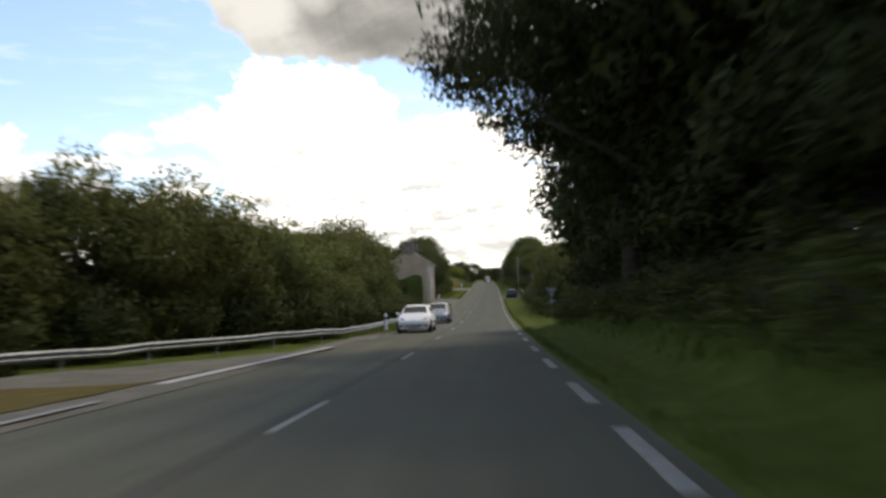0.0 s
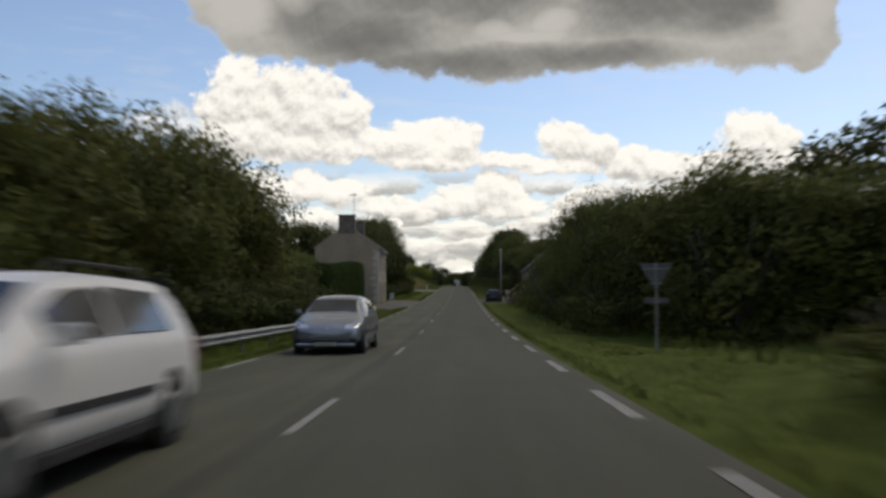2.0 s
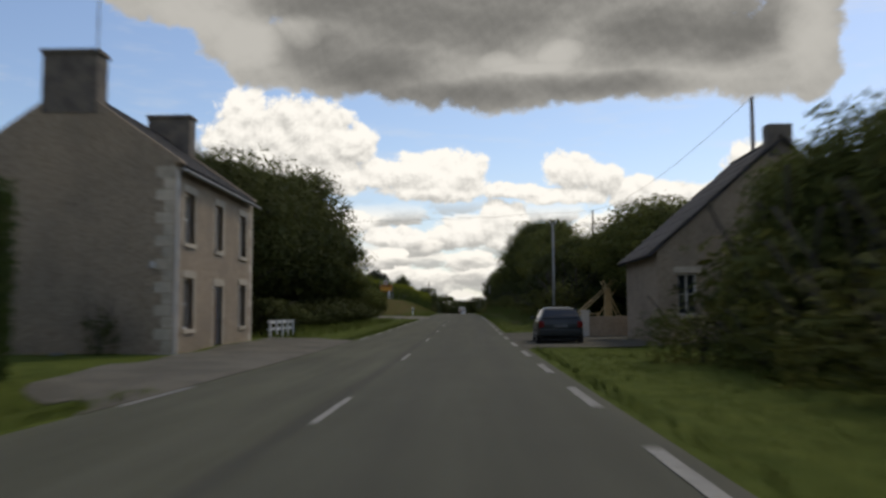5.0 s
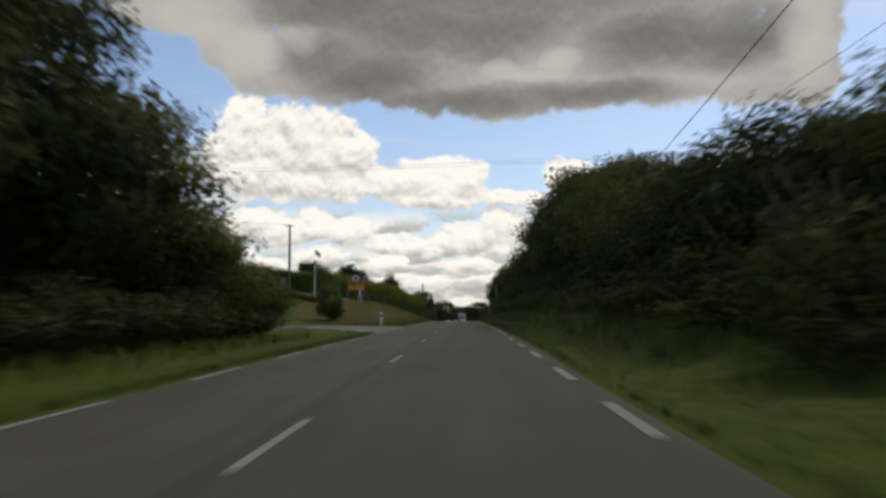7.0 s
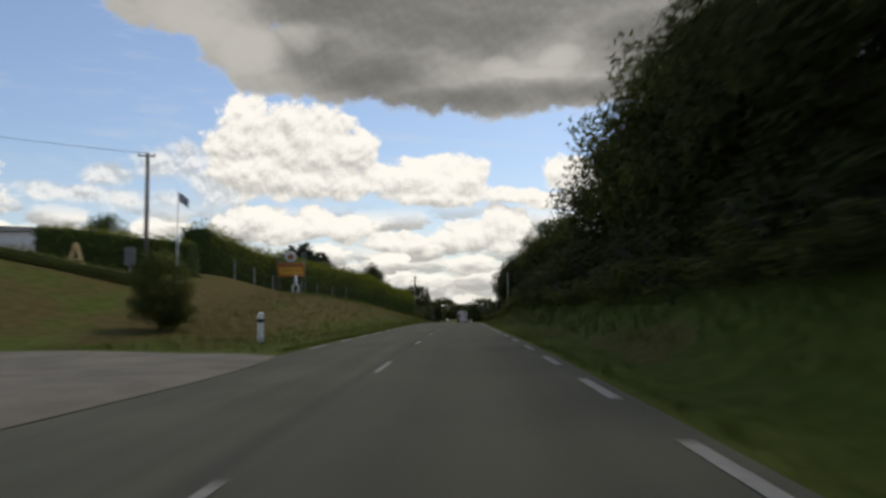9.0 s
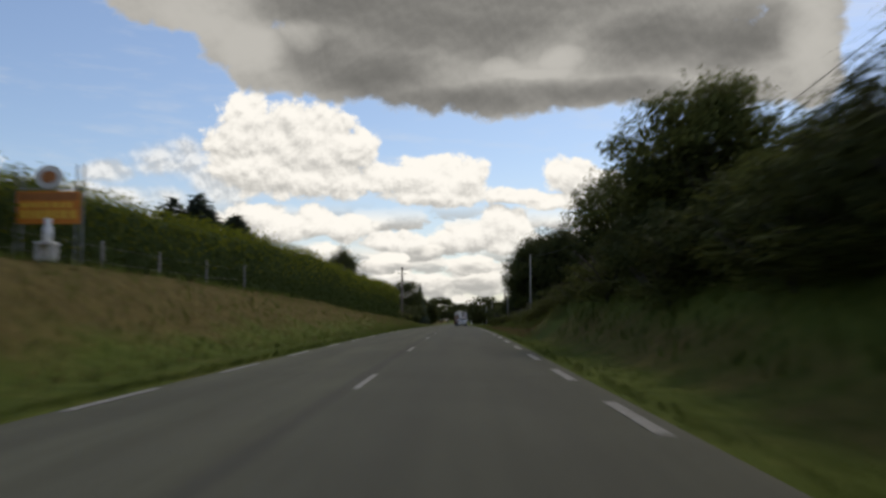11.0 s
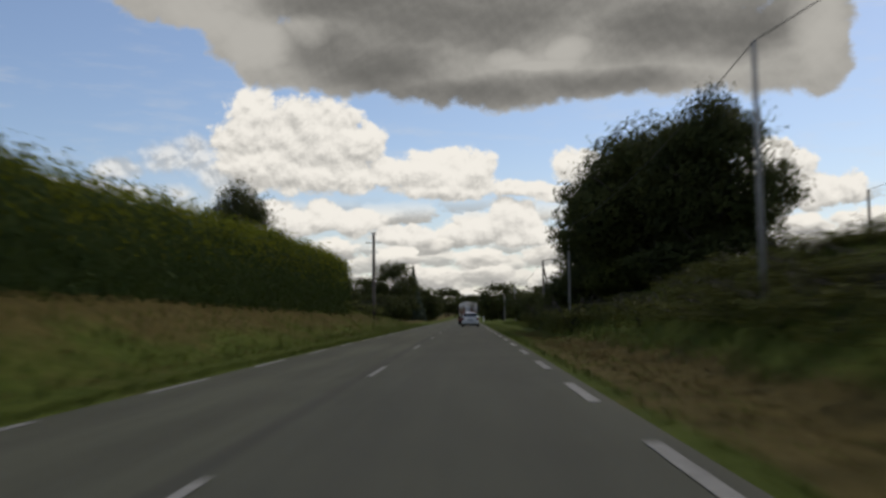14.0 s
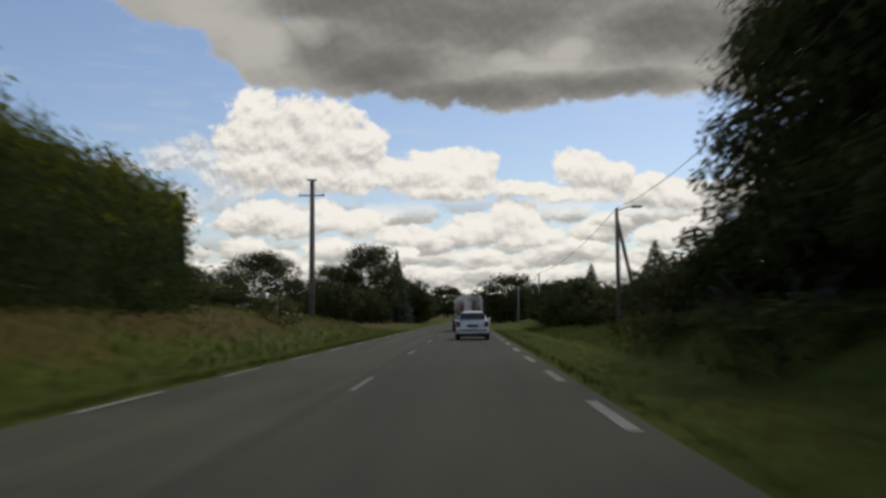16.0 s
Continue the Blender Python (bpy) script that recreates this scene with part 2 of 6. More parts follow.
def leaf_material(name, dark, light, tip=None):
    """Foliage: leaf by leaf variation, larger drifts of tone, some light let through."""
    m = bpy.data.materials.new(name)
    m.use_nodes = True
    t = m.node_tree
    b = t.nodes["Principled BSDF"]
    b.inputs["Roughness"].default_value, b.inputs["Specular IOR Level"].default_value = 0.7, 0.1
    geo = t.nodes.new("ShaderNodeNewGeometry")
    co = t.nodes.new("ShaderNodeTexCoord").outputs["Object"]
    r = N(t, geo.outputs["Random Per Island"])
    drift = noise_of(t, co, 0.5, 3, 0.5).step(0.35, 0.65)
    info = N(t, t.nodes.new("ShaderNodeObjectInfo").outputs["Random"])
    c1 = mix_rgb(t, (r * 0.3 + drift * 0.45 + info * 0.25), dark, light)
    if tip:
        c1 = mix_rgb(t, (r * 1.6 - 1.0).limit() * drift, c1, tip)
    t.links.new(c1, b.inputs["Base Color"])
    tr = t.nodes.new("ShaderNodeBsdfTranslucent")
    t.links.new(c1, tr.inputs["Color"])
    ms = t.nodes.new("ShaderNodeMixShader")
    ms.inputs[0].default_value = 0.36
    t.links.new(b.outputs[0], ms.inputs[1])
    t.links.new(tr.outputs[0], ms.inputs[2])
    t.links.new(ms.outputs[0], t.nodes["Material Output"].inputs["Surface"])
    return m


def ground_material():
    """Mown green verge, dry brown bank grass and bare earth, by the drift of the land."""
    m = bpy.data.materials.new("grass_ground")
    m.use_nodes = True
    t = m.node_tree
    b = t.nodes["Principled BSDF"]
    b.inputs["Roughness"].default_value, b.inputs["Specular IOR Level"].default_value = 0.95, 0.1
    co = t.nodes.new("ShaderNodeTexCoord").outputs["Object"]
    att = t.nodes.new("ShaderNodeAttribute")
    att.attribute_name = "dry"
    dry = N(t, att.outputs["Fac"])
    big, mid, fin = noise_of(t, co, 0.25, 4, 0.6), noise_of(t, co, 1.7, 5, 0.65), noise_of(t, co, 28, 4, 0.7)
    green = mix_rgb(t, mid.step(0.35, 0.7), (0.074, 0.100, 0.015), (0.114, 0.139, 0.025))
    brown = mix_rgb(t, mid.step(0.3, 0.7), (0.094, 0.073, 0.023), (0.146, 0.111, 0.036))
    mixed = mix_rgb(t, (dry + (big - 0.5) * 1.2 + (mid - 0.5) * 0.5).step(0.2, 0.8), green, brown)
    col = mix_rgb(t, fin.step(0.35, 0.7) * 0.22, mixed, (0.03, 0.035, 0.01))
    t.links.new(col, b.inputs["Base Color"])
    node = t.nodes.new("ShaderNodeBump")
    node.inputs["Strength"].default_value, node.inputs["Distance"].default_value = 0.8, 0.05
    t.links.new((fin + mid * 1.5).socket, node.inputs["Height"])
    t.links.new(node.outputs[0], b.inputs["Normal"])
    return m


def asphalt_material():
    m = bpy.data.materials.new("asphalt")
    m.use_nodes = True
    t = m.node_tree
    b = t.nodes["Principled BSDF"]
    b.inputs["Roughness"].default_value, b.inputs["Specular IOR Level"].default_value = 0.85, 0.3
    uv = t.nodes.new("ShaderNodeUVMap").outputs[0]
    sp = t.nodes.new("ShaderNodeSeparateXYZ")
    t.links.new(uv, sp.inputs[0])
    u = N(t, sp.outputs[0])
    stretch = t.nodes.new("ShaderNodeMapping")
    stretch.inputs["Scale"].default_value = (1.0, 0.06, 1.0)
    t.links.new(uv, stretch.inputs["Vector"])
    long_streak, patch, chip = noise_of(t, stretch.outputs[0], 1.3, 4, 0.6), noise_of(t, uv, 0.25, 5, 0.6), noise_of(t, uv, 90, 3, 0.7)
    base = mix_rgb(t, (long_streak * 0.6 + patch * 0.4).step(0.35, 0.65), (0.069, 0.069, 0.044), (0.104, 0.104, 0.068))
    lane = (u - 0.0).step(-0.25, 0.25)
    base = mix_rgb(t, lane * 0.45, base, (0.056, 0.057, 0.043))
    # polished wheel tracks, oil line and the sandy margin
    track = (u - 1.0).op("ABSOLUTE").step(0.45, 0.0) + (u - 2.6).op("ABSOLUTE").step(0.45, 0.0) + (u + 1.0).op("ABSOLUTE").step(0.45, 0.0) + (u + 2.4).op("ABSOLUTE").step(0.45, 0.0)
    base = mix_rgb(t, track * long_streak * 0.35, base, (0.044, 0.042, 0.034))
    seam = ((u + 0.16).op("ABSOLUTE") + (patch - 0.5) * 0.15).step(0.22, 0.03)
    base = mix_rgb(t, seam * 0.45, base, (0.035, 0.034, 0.03))
    dusty = ((u - 0.2).op("ABSOLUTE") + (patch - 0.5) * 0.5).step(3.35, 3.8)
    base = mix_rgb(t, dusty * 0.5, base, (0.12, 0.105, 0.075))
    base = mix_rgb(t, chip.step(0.55, 0.75) * 0.35, base, (0.15, 0.145, 0.125))
    t.links.new(base, b.inputs["Base Color"])
    node = t.nodes.new("ShaderNodeBump")
    node.inputs["Strength"].default_value, node.inputs["Distance"].default_value = 0.5, 0.01
    t.links.new(chip.socket, node.inputs["Height"])
    t.links.new(node.outputs[0], b.inputs["Normal"])
    return m


def stone_material():
    """Coursed rubble: stones of mixed grey-brown tone in pale mortar."""
    m = bpy.data.materials.new("rubble_stone")
    m.use_nodes = True
    t = m.node_tree
    b = t.nodes["Principled BSDF"]
    b.inputs["Roughness"].default_value = 0.95
    mapping = t.nodes.new("ShaderNodeMapping")
    mapping.inputs["Scale"].default_value = (2.4, 2.4, 4.6)
    t.links.new(t.nodes.new("ShaderNodeTexCoord").outputs["Object"], mapping.inputs["Vector"])
    v1, v2 = t.nodes.new("ShaderNodeTexVoronoi"), t.nodes.new("ShaderNodeTexVoronoi")
    v2.feature = "DISTANCE_TO_EDGE"
    for v in (v1, v2):
        t.links.new(mapping.outputs[0], v.inputs["Vector"])
    hue = t.nodes.new("ShaderNodeSeparateColor")
    t.links.new(v1.outputs["Color"], hue.inputs[0])
    stone = mix_rgb(t, N(t, hue.outputs[0]), (0.30, 0.225, 0.150), (0.47, 0.365, 0.25))
    grime = noise_of(t, t.nodes.new("ShaderNodeTexCoord").outputs["Object"], 0.6, 5, 0.6)
    stone = mix_rgb(t, grime.step(0.4, 0.7) * 0.35, stone, (0.10, 0.085, 0.07))
    joint = N(t, v2.outputs["Distance"]).step(0.0, 0.09)
    t.links.new(mix_rgb(t, joint, (0.41, 0.335, 0.25), stone), b.inputs["Base Color"])
    node = t.nodes.new("ShaderNodeBump")
    node.inputs["Strength"].default_value, node.inputs["Distance"].default_value = 0.7, 0.03
    t.links.new(joint.socket, node.inputs["Height"])
    t.links.new(node.outputs[0], b.inputs["Normal"])
    return m


def glass_material(name, tint):
    m = bpy.data.materials.new(name)
    m.use_nodes = True
    b = m.node_tree.nodes["Principled BSDF"]
    b.inputs["Base Color"].default_value = (*tint, 1)
    b.inputs["Roughness"].default_value, b.inputs["Specular IOR Level"].default_value = 0.06, 0.7
    return m


M = {
    "ground": ground_material(), "asphalt": asphalt_material(), "stone": stone_material(),
    "paint": material("road_paint", (0.33, 0.32, 0.285), 0.8, (0.20, 0.195, 0.172), 5, 0.3, 60, fine=0.35, rand=0.25),
    "fresh_paint": material("newer_road_paint", (0.50, 0.49, 0.45), 0.8, (0.36, 0.35, 0.32), 4, 0.3, 60, fine=0.3),
    "gravel": material("gravel", (0.225, 0.20, 0.148), 0.95, (0.15, 0.134, 0.10), 0.6, 0.8, 30, fine=0.45),
    "forecourt": material("worn_forecourt", (0.15, 0.136, 0.102), 0.95, (0.10, 0.092, 0.068), 0.8, 0.8, 30, fine=0.4),
    "earth": material("packed_earth", (0.088, 0.079, 0.053), 0.95, (0.060, 0.055, 0.036), 0.5, 0.8, 30, fine=0.4),
    "bark": material("bark", (0.055, 0.045, 0.034), 0.95, (0.032, 0.028, 0.022), 6, 0.9, 30),
    "leaf": leaf_material("oak_leaves", (0.076, 0.092, 0.026), (0.154, 0.170, 0.046)),
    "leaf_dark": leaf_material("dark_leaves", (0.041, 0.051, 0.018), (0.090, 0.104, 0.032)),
    # darker copy of the leaf colour; deep canopy shade is put into it
    "leaf_shaded": leaf_material("shaded_leaves", (0.030, 0.038, 0.014), (0.064, 0.076, 0.025)),
    "leaf_light": leaf_material("willow_leaves", (0.070, 0.080, 0.022), (0.140, 0.145, 0.040), (0.175, 0.16, 0.052)),
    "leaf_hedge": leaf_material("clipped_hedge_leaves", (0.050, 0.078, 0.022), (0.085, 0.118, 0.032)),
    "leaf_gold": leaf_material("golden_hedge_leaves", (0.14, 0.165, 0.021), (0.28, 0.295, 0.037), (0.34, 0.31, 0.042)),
    "leaf_conifer": leaf_material("conifer_needles", (0.042, 0.062, 0.044), (0.085, 0.112, 0.075)),
    "grass": leaf_material("grass_blades", (0.074, 0.105, 0.016), (0.112, 0.142, 0.025), (0.14, 0.145, 0.036)),
    "straw": leaf_material("dry_grass_blades", (0.106, 0.077, 0.026), (0.140, 0.101, 0.035), (0.165, 0.125, 0.045)),
    "scrub": leaf_material("bramble_leaves", (0.078, 0.090, 0.026), (0.155, 0.165, 0.046)),
    "galv": material("galvanised_steel", (0.33, 0.33, 0.31), 0.55, (0.21, 0.21, 0.20), 3, 0.1, 50, metal=0.4, fine=0.1),
    "white": material("white_plastic", (0.86, 0.86, 0.84), 0.5, (0.78, 0.78, 0.75), 6, 0.05, 60, fine=0.08),
    "black": material("black_rubber", (0.02, 0.02, 0.02), 0.75, (0.03, 0.03, 0.03), 8, 0.2, 60),
    "sign_back": material("sign_back_grey", (0.15, 0.155, 0.155), 0.5, (0.12, 0.12, 0.12), 5, 0.05, 50, metal=0.3),
    "pole_wood": material("weathered_pole_wood", (0.20, 0.17, 0.14), 0.9, (0.13, 0.11, 0.09), 4, 0.6, 40),
    "concrete": material("concrete", (0.35, 0.34, 0.31), 0.9, (0.26, 0.25, 0.23), 2, 0.4, 40),
    "log": material("peeled_log", (0.70, 0.50, 0.25), 0.8, (0.56, 0.38, 0.17), 5, 0.4, 40),
    "slate": material("slate", (0.075, 0.07, 0.068), 0.85, (0.05, 0.047, 0.045), 2.5, 0.5, 25, rand=0.5, spec=0.25),
    "granite": material("dressed_granite", (0.58, 0.50, 0.38), 0.9, (0.46, 0.39, 0.29), 3, 0.4, 40, rand=0.25),
    "chimney": material("weathered_chimney_render", (0.19, 0.16, 0.125), 0.95, (0.11, 0.095, 0.08), 1.5, 0.5, 20, fine=0.35),
    "wood_white": material("white_painted_wood", (0.72, 0.71, 0.67), 0.6, (0.60, 0.58, 0.54), 4, 0.2, 40),
    "door": material("brown_door", (0.16, 0.09, 0.05), 0.6, (0.11, 0.06, 0.035), 5, 0.2, 40),
    "pane": glass_material("window_glass", (0.02, 0.025, 0.03)),
    "car_glass": glass_material("car_glass", (0.012, 0.014, 0.015)),
    "car_white": material("white_car_paint", (0.84, 0.82, 0.78), 0.4, (0.80, 0.78, 0.74), 2, fine=0.03, spec=0.3),
    "car_silver": material("silver_car_paint", (0.36, 0.375, 0.38), 0.25, (0.32, 0.335, 0.345), 2, metal=0.6, fine=0.03),
    "car_dark": material("dark_green_car_paint", (0.018, 0.022, 0.022), 0.3, (0.014, 0.018, 0.018), 2, fine=0.05),
    "lamp_red": material("red_lamp", (0.20, 0.012, 0.01), 0.2, (0.14, 0.01, 0.01), 9, fine=0.0),
    "lamp_clear": material("clear_lamp", (0.62, 0.64, 0.66), 0.12, (0.5, 0.52, 0.55), 9, metal=0.5, fine=0.0),
    "plate": material("number_plate", (0.46, 0.43, 0.32), 0.5, (0.42, 0.39, 0.3), 9, fine=0.0),
    "rim": material("alloy", (0.42, 0.43, 0.44), 0.35, (0.36, 0.37, 0.38), 9, metal=0.8, fine=0.05),
    "orange": material("orange_board", (0.75, 0.24, 0.025), 0.55, (0.66, 0.20, 0.02), 3, 0.05, 60, fine=0.08),
    "yellow": material("yellow_lettering", (0.85, 0.50, 0.06), 0.55, (0.78, 0.44, 0.05), 3, fine=0.05),
    "brown": material("brown_band", (0.42, 0.15, 0.035), 0.6, (0.36, 0.125, 0.03), 3, fine=0.05),
    "cream": material("cream_render", (0.60, 0.56, 0.48), 0.9, (0.52, 0.48, 0.41), 1.5, 0.3, 40),
    "metal_sheet": material("white_metal_cladding", (0.72, 0.73, 0.74), 0.5, (0.64, 0.65, 0.66), 0.8, 0.1, 20),
    "truck_red": material("red_lacquer", (0.38, 0.05, 0.03), 0.4, (0.30, 0.04, 0.025), 2, fine=0.1),
    "truck_cream": material("dusty_cream_drum", (0.60, 0.55, 0.48), 0.6, (0.45, 0.41, 0.35), 1.2, 0.2, 20, fine=0.2),
    "truck_dark": material("dark_chassis", (0.035, 0.034, 0.033), 0.7, (0.06, 0.055, 0.05), 3, 0.2, 30),
    "wire": material("black_cable", (0.02, 0.02, 0.02), 0.7, (0.025, 0.025, 0.025), 3, fine=0.0),
    "flag": material("faded_flag_cloth", (0.34, 0.36, 0.40), 0.9, (0.26, 0.28, 0.32), 3, fine=0.05),
    "flower": material("pale_blossom", (0.66, 0.64, 0.60), 0.8, (0.55, 0.52, 0.48), 9, fine=0.0),
}


# ---------------------------------------------------------------- the lie of the land
ROAD_X = [(-60, -0.2), (0, 0.0), (30, 0.0), (60, 0.09), (90, 0.10), (120, 0.26), (150, 0.33), (180, 0.42), (210, 0.36), (240, 0.12),
          (270, -0.05), (300, -0.26), (330, -0.48), (360, -0.78), (390, -1.01), (420, -1.23), (480, -1.66), (600, -3.0), (1500, -14)]
ROAD_Z = [(-60, 3.4), (-30, 2.44), (-15, 1.88), (0, 1.30), (15, 0.70), (30, 0.20), (45, -0.28), (60, -0.64), (75, -0.87), (90, -0.97),
          (105, -0.99), (120, -0.96), (135, -0.85), (150, -0.71), (165, -0.50), (180, -0.34), (195, -0.16), (210, 0.0), (225, 0.10),
          (240, 0.20), (255, 0.29), (270, 0.35), (285, 0.36), (300, 0.33), (315, 0.30), (330, 0.24), (360, 0.11), (390, -0.03),
          (420, -0.18), (480, -0.45), (600, -0.8), (1500, -1.0)]
EDGE_L, EDGE_R = -3.16, 3.88


def curve_at(rows, y):
    """Smooth interpolation (cubic, limited tangents) through rows of (y, value)."""
    if y <= rows[0][0]:
        return rows[0][1]
    for i in range(len(rows) - 1):
        (y0, a), (y1, b) = rows[i], rows[i + 1]
        if y <= y1:
            m0 = (b - rows[i - 1][1]) / (y1 - rows[i - 1][0]) if i else (b - a) / (y1 - y0)
            m1 = (rows[i + 2][1] - a) / (rows[i + 2][0] - y0) if i + 2 < len(rows) else (b - a) / (y1 - y0)
            h, s = y1 - y0, (y - y0) / (y1 - y0)
            return a * (1 + 2 * s) * (1 - s) ** 2 + m0 * h * s * (1 - s) ** 2 + b * s * s * (3 - 2 * s) + m1 * h * s * s * (s - 1)
    return rows[-1][1]


def rx(y): return curve_at(ROAD_X, y)
def rz(y): return curve_at(ROAD_Z, y)


def ramp(a, b, v):
    s = min(1.0, max(0.0, (v - a) / (b - a)))
    return s * s * (3 - 2 * s)


BANK_L = [(-60, 0.5), (0, 0.0), (20, -0.3), (110, -0.3), (118, 0.0), (150, 0.1), (186, 0.0), (204, 0.0), (212, 0.12), (218, 0.4), (226, 1.2), (236, 2.1), (246, 2.5), (275, 2.4),
          (315, 2.2), (350, 1.9), (378, 1.5), (420, 0.5), (600, 0.2)]
BANK_R = [(-60, 2.6), (20, 2.2), (40, 1.2), (52, 0.1), (66, 0.0), (100, 0.1), (125, 0.0), (146, 0.1), (153, 0.25), (161, 1.3), (200, 1.8), (240, 2.0), (262, 2.8), (275, 2.7),
          (290, 1.75), (315, 1.5), (345, 1.35), (362, 0.9), (380, 0.35), (450, 0.2), (600, 0.2)]


def land(u, y):
    """Height of the ground above the road at u metres to the right of the centre line."""
    if u < 0:
        d = -u
        h = curve_at(BANK_L, y) * ramp(3.9 if y < 200 else 4.6, 5.2 if y < 150 else 10.0, d)
        h += ramp(13, 40, d) * 3.0 * ramp(200, 222, y) * ramp(420, 300, y) + 1.1 * ramp(14, 21, d) * ramp(36, 28, d) * ramp(206, 216, y) * ramp(234, 224, y) + ramp(9.5, 16, d) * 1.3 * ramp(212, 228, y) * ramp(256, 240, y) * ramp(34, 22, d)
    else:
        d = u
        h = curve_at(BANK_R, y) * ramp(4.9 + 0.7 * ramp(268, 288, y), 8.6 + 0.8 * ramp(268, 288, y), d)
        h += ramp(9, 26, d) * 0.8 + ramp(8.6, 12.5, d) * 1.25 * ramp(282, 296, y) * ramp(345, 325, y)
    far = ramp(40, 160, d) * 2.0
    rough = noise.noise((u * 0.35, y * 0.35, 0.0)) * 0.10 * ramp(4.2, 6.0, d) + noise.noise((u * 0.06, y * 0.06, 3.0)) * 0.5 * ramp(9, 20, d)
    inside = EDGE_L < u < EDGE_R
    return h + far + rough + (-0.06 if inside else 0.012)


def at(u, y, lift=0.0):
    """World point on the ground."""
    return Vector((rx(y) + u, y, rz(y) + land(u, y) + lift))


def dryness(u, y):
    if u < 0:
        d = -u
        late = ramp(222, 246, y)
        v = 0.05 + 0.20 * ramp(205, 216, y) + (0.46 - 0.02 * late) * ramp(5.2, 7.6, d) * ramp(205, 216, y) + (0.10 + 0.18 * late) * ramp(6.0, 9.0, d) * ramp(205, 225, y) - 0.25 * ramp(11, 15, d)
        return v + (0.25 + 0.3 * ramp(240, 225, y)) * noise.noise((u * 0.5, y * 0.14, 4.0)) * ramp(205, 216, y)
    v = -0.10 + 0.30 * ramp(140, 170, y) * ramp(7.6, 6.6, u) + 0.95 * ramp(268, 286, y) * ramp(330, 312, y) * ramp(3.9, 4.4, u) * ramp(7.0, 5.9, u)
    v += (0.25 + 0.25 * noise.noise((u * 0.5, y * 0.08, 9.0))) * ramp(150, 165, y) * ramp(270, 255, y) * ramp(4.7, 5.3, u) * ramp(6.9, 6.1, u)
    v += 0.4 * ramp(128, 140, y) * ramp(160, 150, y) * ramp(4.2, 5.5, u) + 0.25 * noise.noise((u * 0.4, y * 0.12, 2.0)) * ramp(5.5, 7.5, u)
    return v


# ---------------------------------------------------------------- mesh helpers
def mesh_object(name, verts, faces, mat, parent=None, label="", smooth=False):
    me = bpy.data.meshes.new(name)
    me.from_pydata(verts, [], faces)
    me.materials.append(mat)
    if smooth:
        me.polygons.foreach_set("use_smooth", [True] * len(me.polygons))
    me.update()
    ob = new(name, me)
    if parent is not None:
        ob.parent = parent
    return tagged(ob, label)


def part(name, bm, mat, parent=None, label="", smooth=False):
    me = bpy.data.meshes.new(name)
    bmesh.ops.recalc_face_normals(bm, faces=bm.faces)
    bm.to_mesh(me)
    bm.free()
    me.materials.append(mat)
    if smooth:
        me.polygons.foreach_set("use_smooth", [True] * len(me.polygons))
    ob = new(name, me)
    if parent is not None:
        ob.parent = parent
    return tagged(ob, label)


def thing(name, m, label, category, group="", kind=""):
    ob = new(name)
    ob.empty_display_size = 0.2
    ob.matrix_basis = m
    return tagged(ob, label, category, group, kind)


def box(bm, x0, x1, y0, y1, z0, z1, bevel=0.0):
    geo = bmesh.ops.create_cube(bm, size=1)
    vs = geo["verts"]
    for v in vs:
        v.co = Vector((x0 + (v.co.x + 0.5) * (x1 - x0), y0 + (v.co.y + 0.5) * (y1 - y0), z0 + (v.co.z + 0.5) * (z1 - z0)))
    if bevel:
        es = list({e for v in vs for e in v.link_edges})
        bmesh.ops.bevel(bm, geom=es, offset=bevel, segments=2, affect="EDGES", profile=0.6)
    return bm


def tube(bm, points, radii, sides=8, cap=True):
    """A round bar of changing radius along points."""
    rings = []
    for i, p in enumerate(points):
        p = Vector(p)
        a = Vector(points[max(i - 1, 0)])
        b = Vector(points[min(i + 1, len(points) - 1)])
        d = (b - a).normalized()
        side = d.cross(Vector((0, 0, 1)) if abs(d.z) < 0.95 else Vector((1, 0, 0))).normalized()
        up = side.cross(d)
        r = radii[i] if hasattr(radii, "__len__") else radii
        rings.append([bm.verts.new(p + (side * math.cos(k * math.tau / sides) + up * math.sin(k * math.tau / sides)) * r) for k in range(sides)])
    for r0, r1 in zip(rings, rings[1:]):
        for k in range(sides):
            bm.faces.new((r0[k], r0[(k + 1) % sides], r1[(k + 1) % sides], r1[k]))
    if cap:
        bm.faces.new(rings[0][::-1])
        bm.faces.new(rings[-1])
    return bm


def boxed(*args): return box(bmesh.new(), *args)
def tubed(*args, **kw): return tube(bmesh.new(), *args, **kw)


# ---------------------------------------------------------------- ground and road
def strip_values(lo, hi, breaks):
    vals, v = [], lo
    while v < hi:
        vals.append(v)
        v += next(s for limit, s in breaks if v < limit)
    return vals + [hi]


US = strip_values(-1500, 1500, [(-120, 120), (-40, 16), (-16, 3), (-9, 1.0), (-3.5, 0.35), (-3.0, 0.08), (3.7, 1.15), (4.1, 0.1), (9.5, 0.4), (16, 1.0), (40, 3), (120, 16), (1e9, 120)])
YS = strip_values(-160, 2500, [(-30, 15), (430, 1.6), (600, 12), (1e9, 150)])
verts = [tuple(at(u, y)) for y in YS for u in US]
nu = len(US)
faces = [(j * nu + i, j * nu + i + 1, (j + 1) * nu + i + 1, (j + 1) * nu + i) for j in range(len(YS) - 1) for i in range(nu - 1)]
ground = tagged(mesh_object("ground", verts, faces, M["ground"], smooth=True), "mown green verges and dry grassy banks beside the road", "ground", kind="structure")
att = ground.data.attributes.new("dry", "FLOAT", "POINT")
att.data.foreach_set("value", [dryness(u, y) for y in YS for u in US])


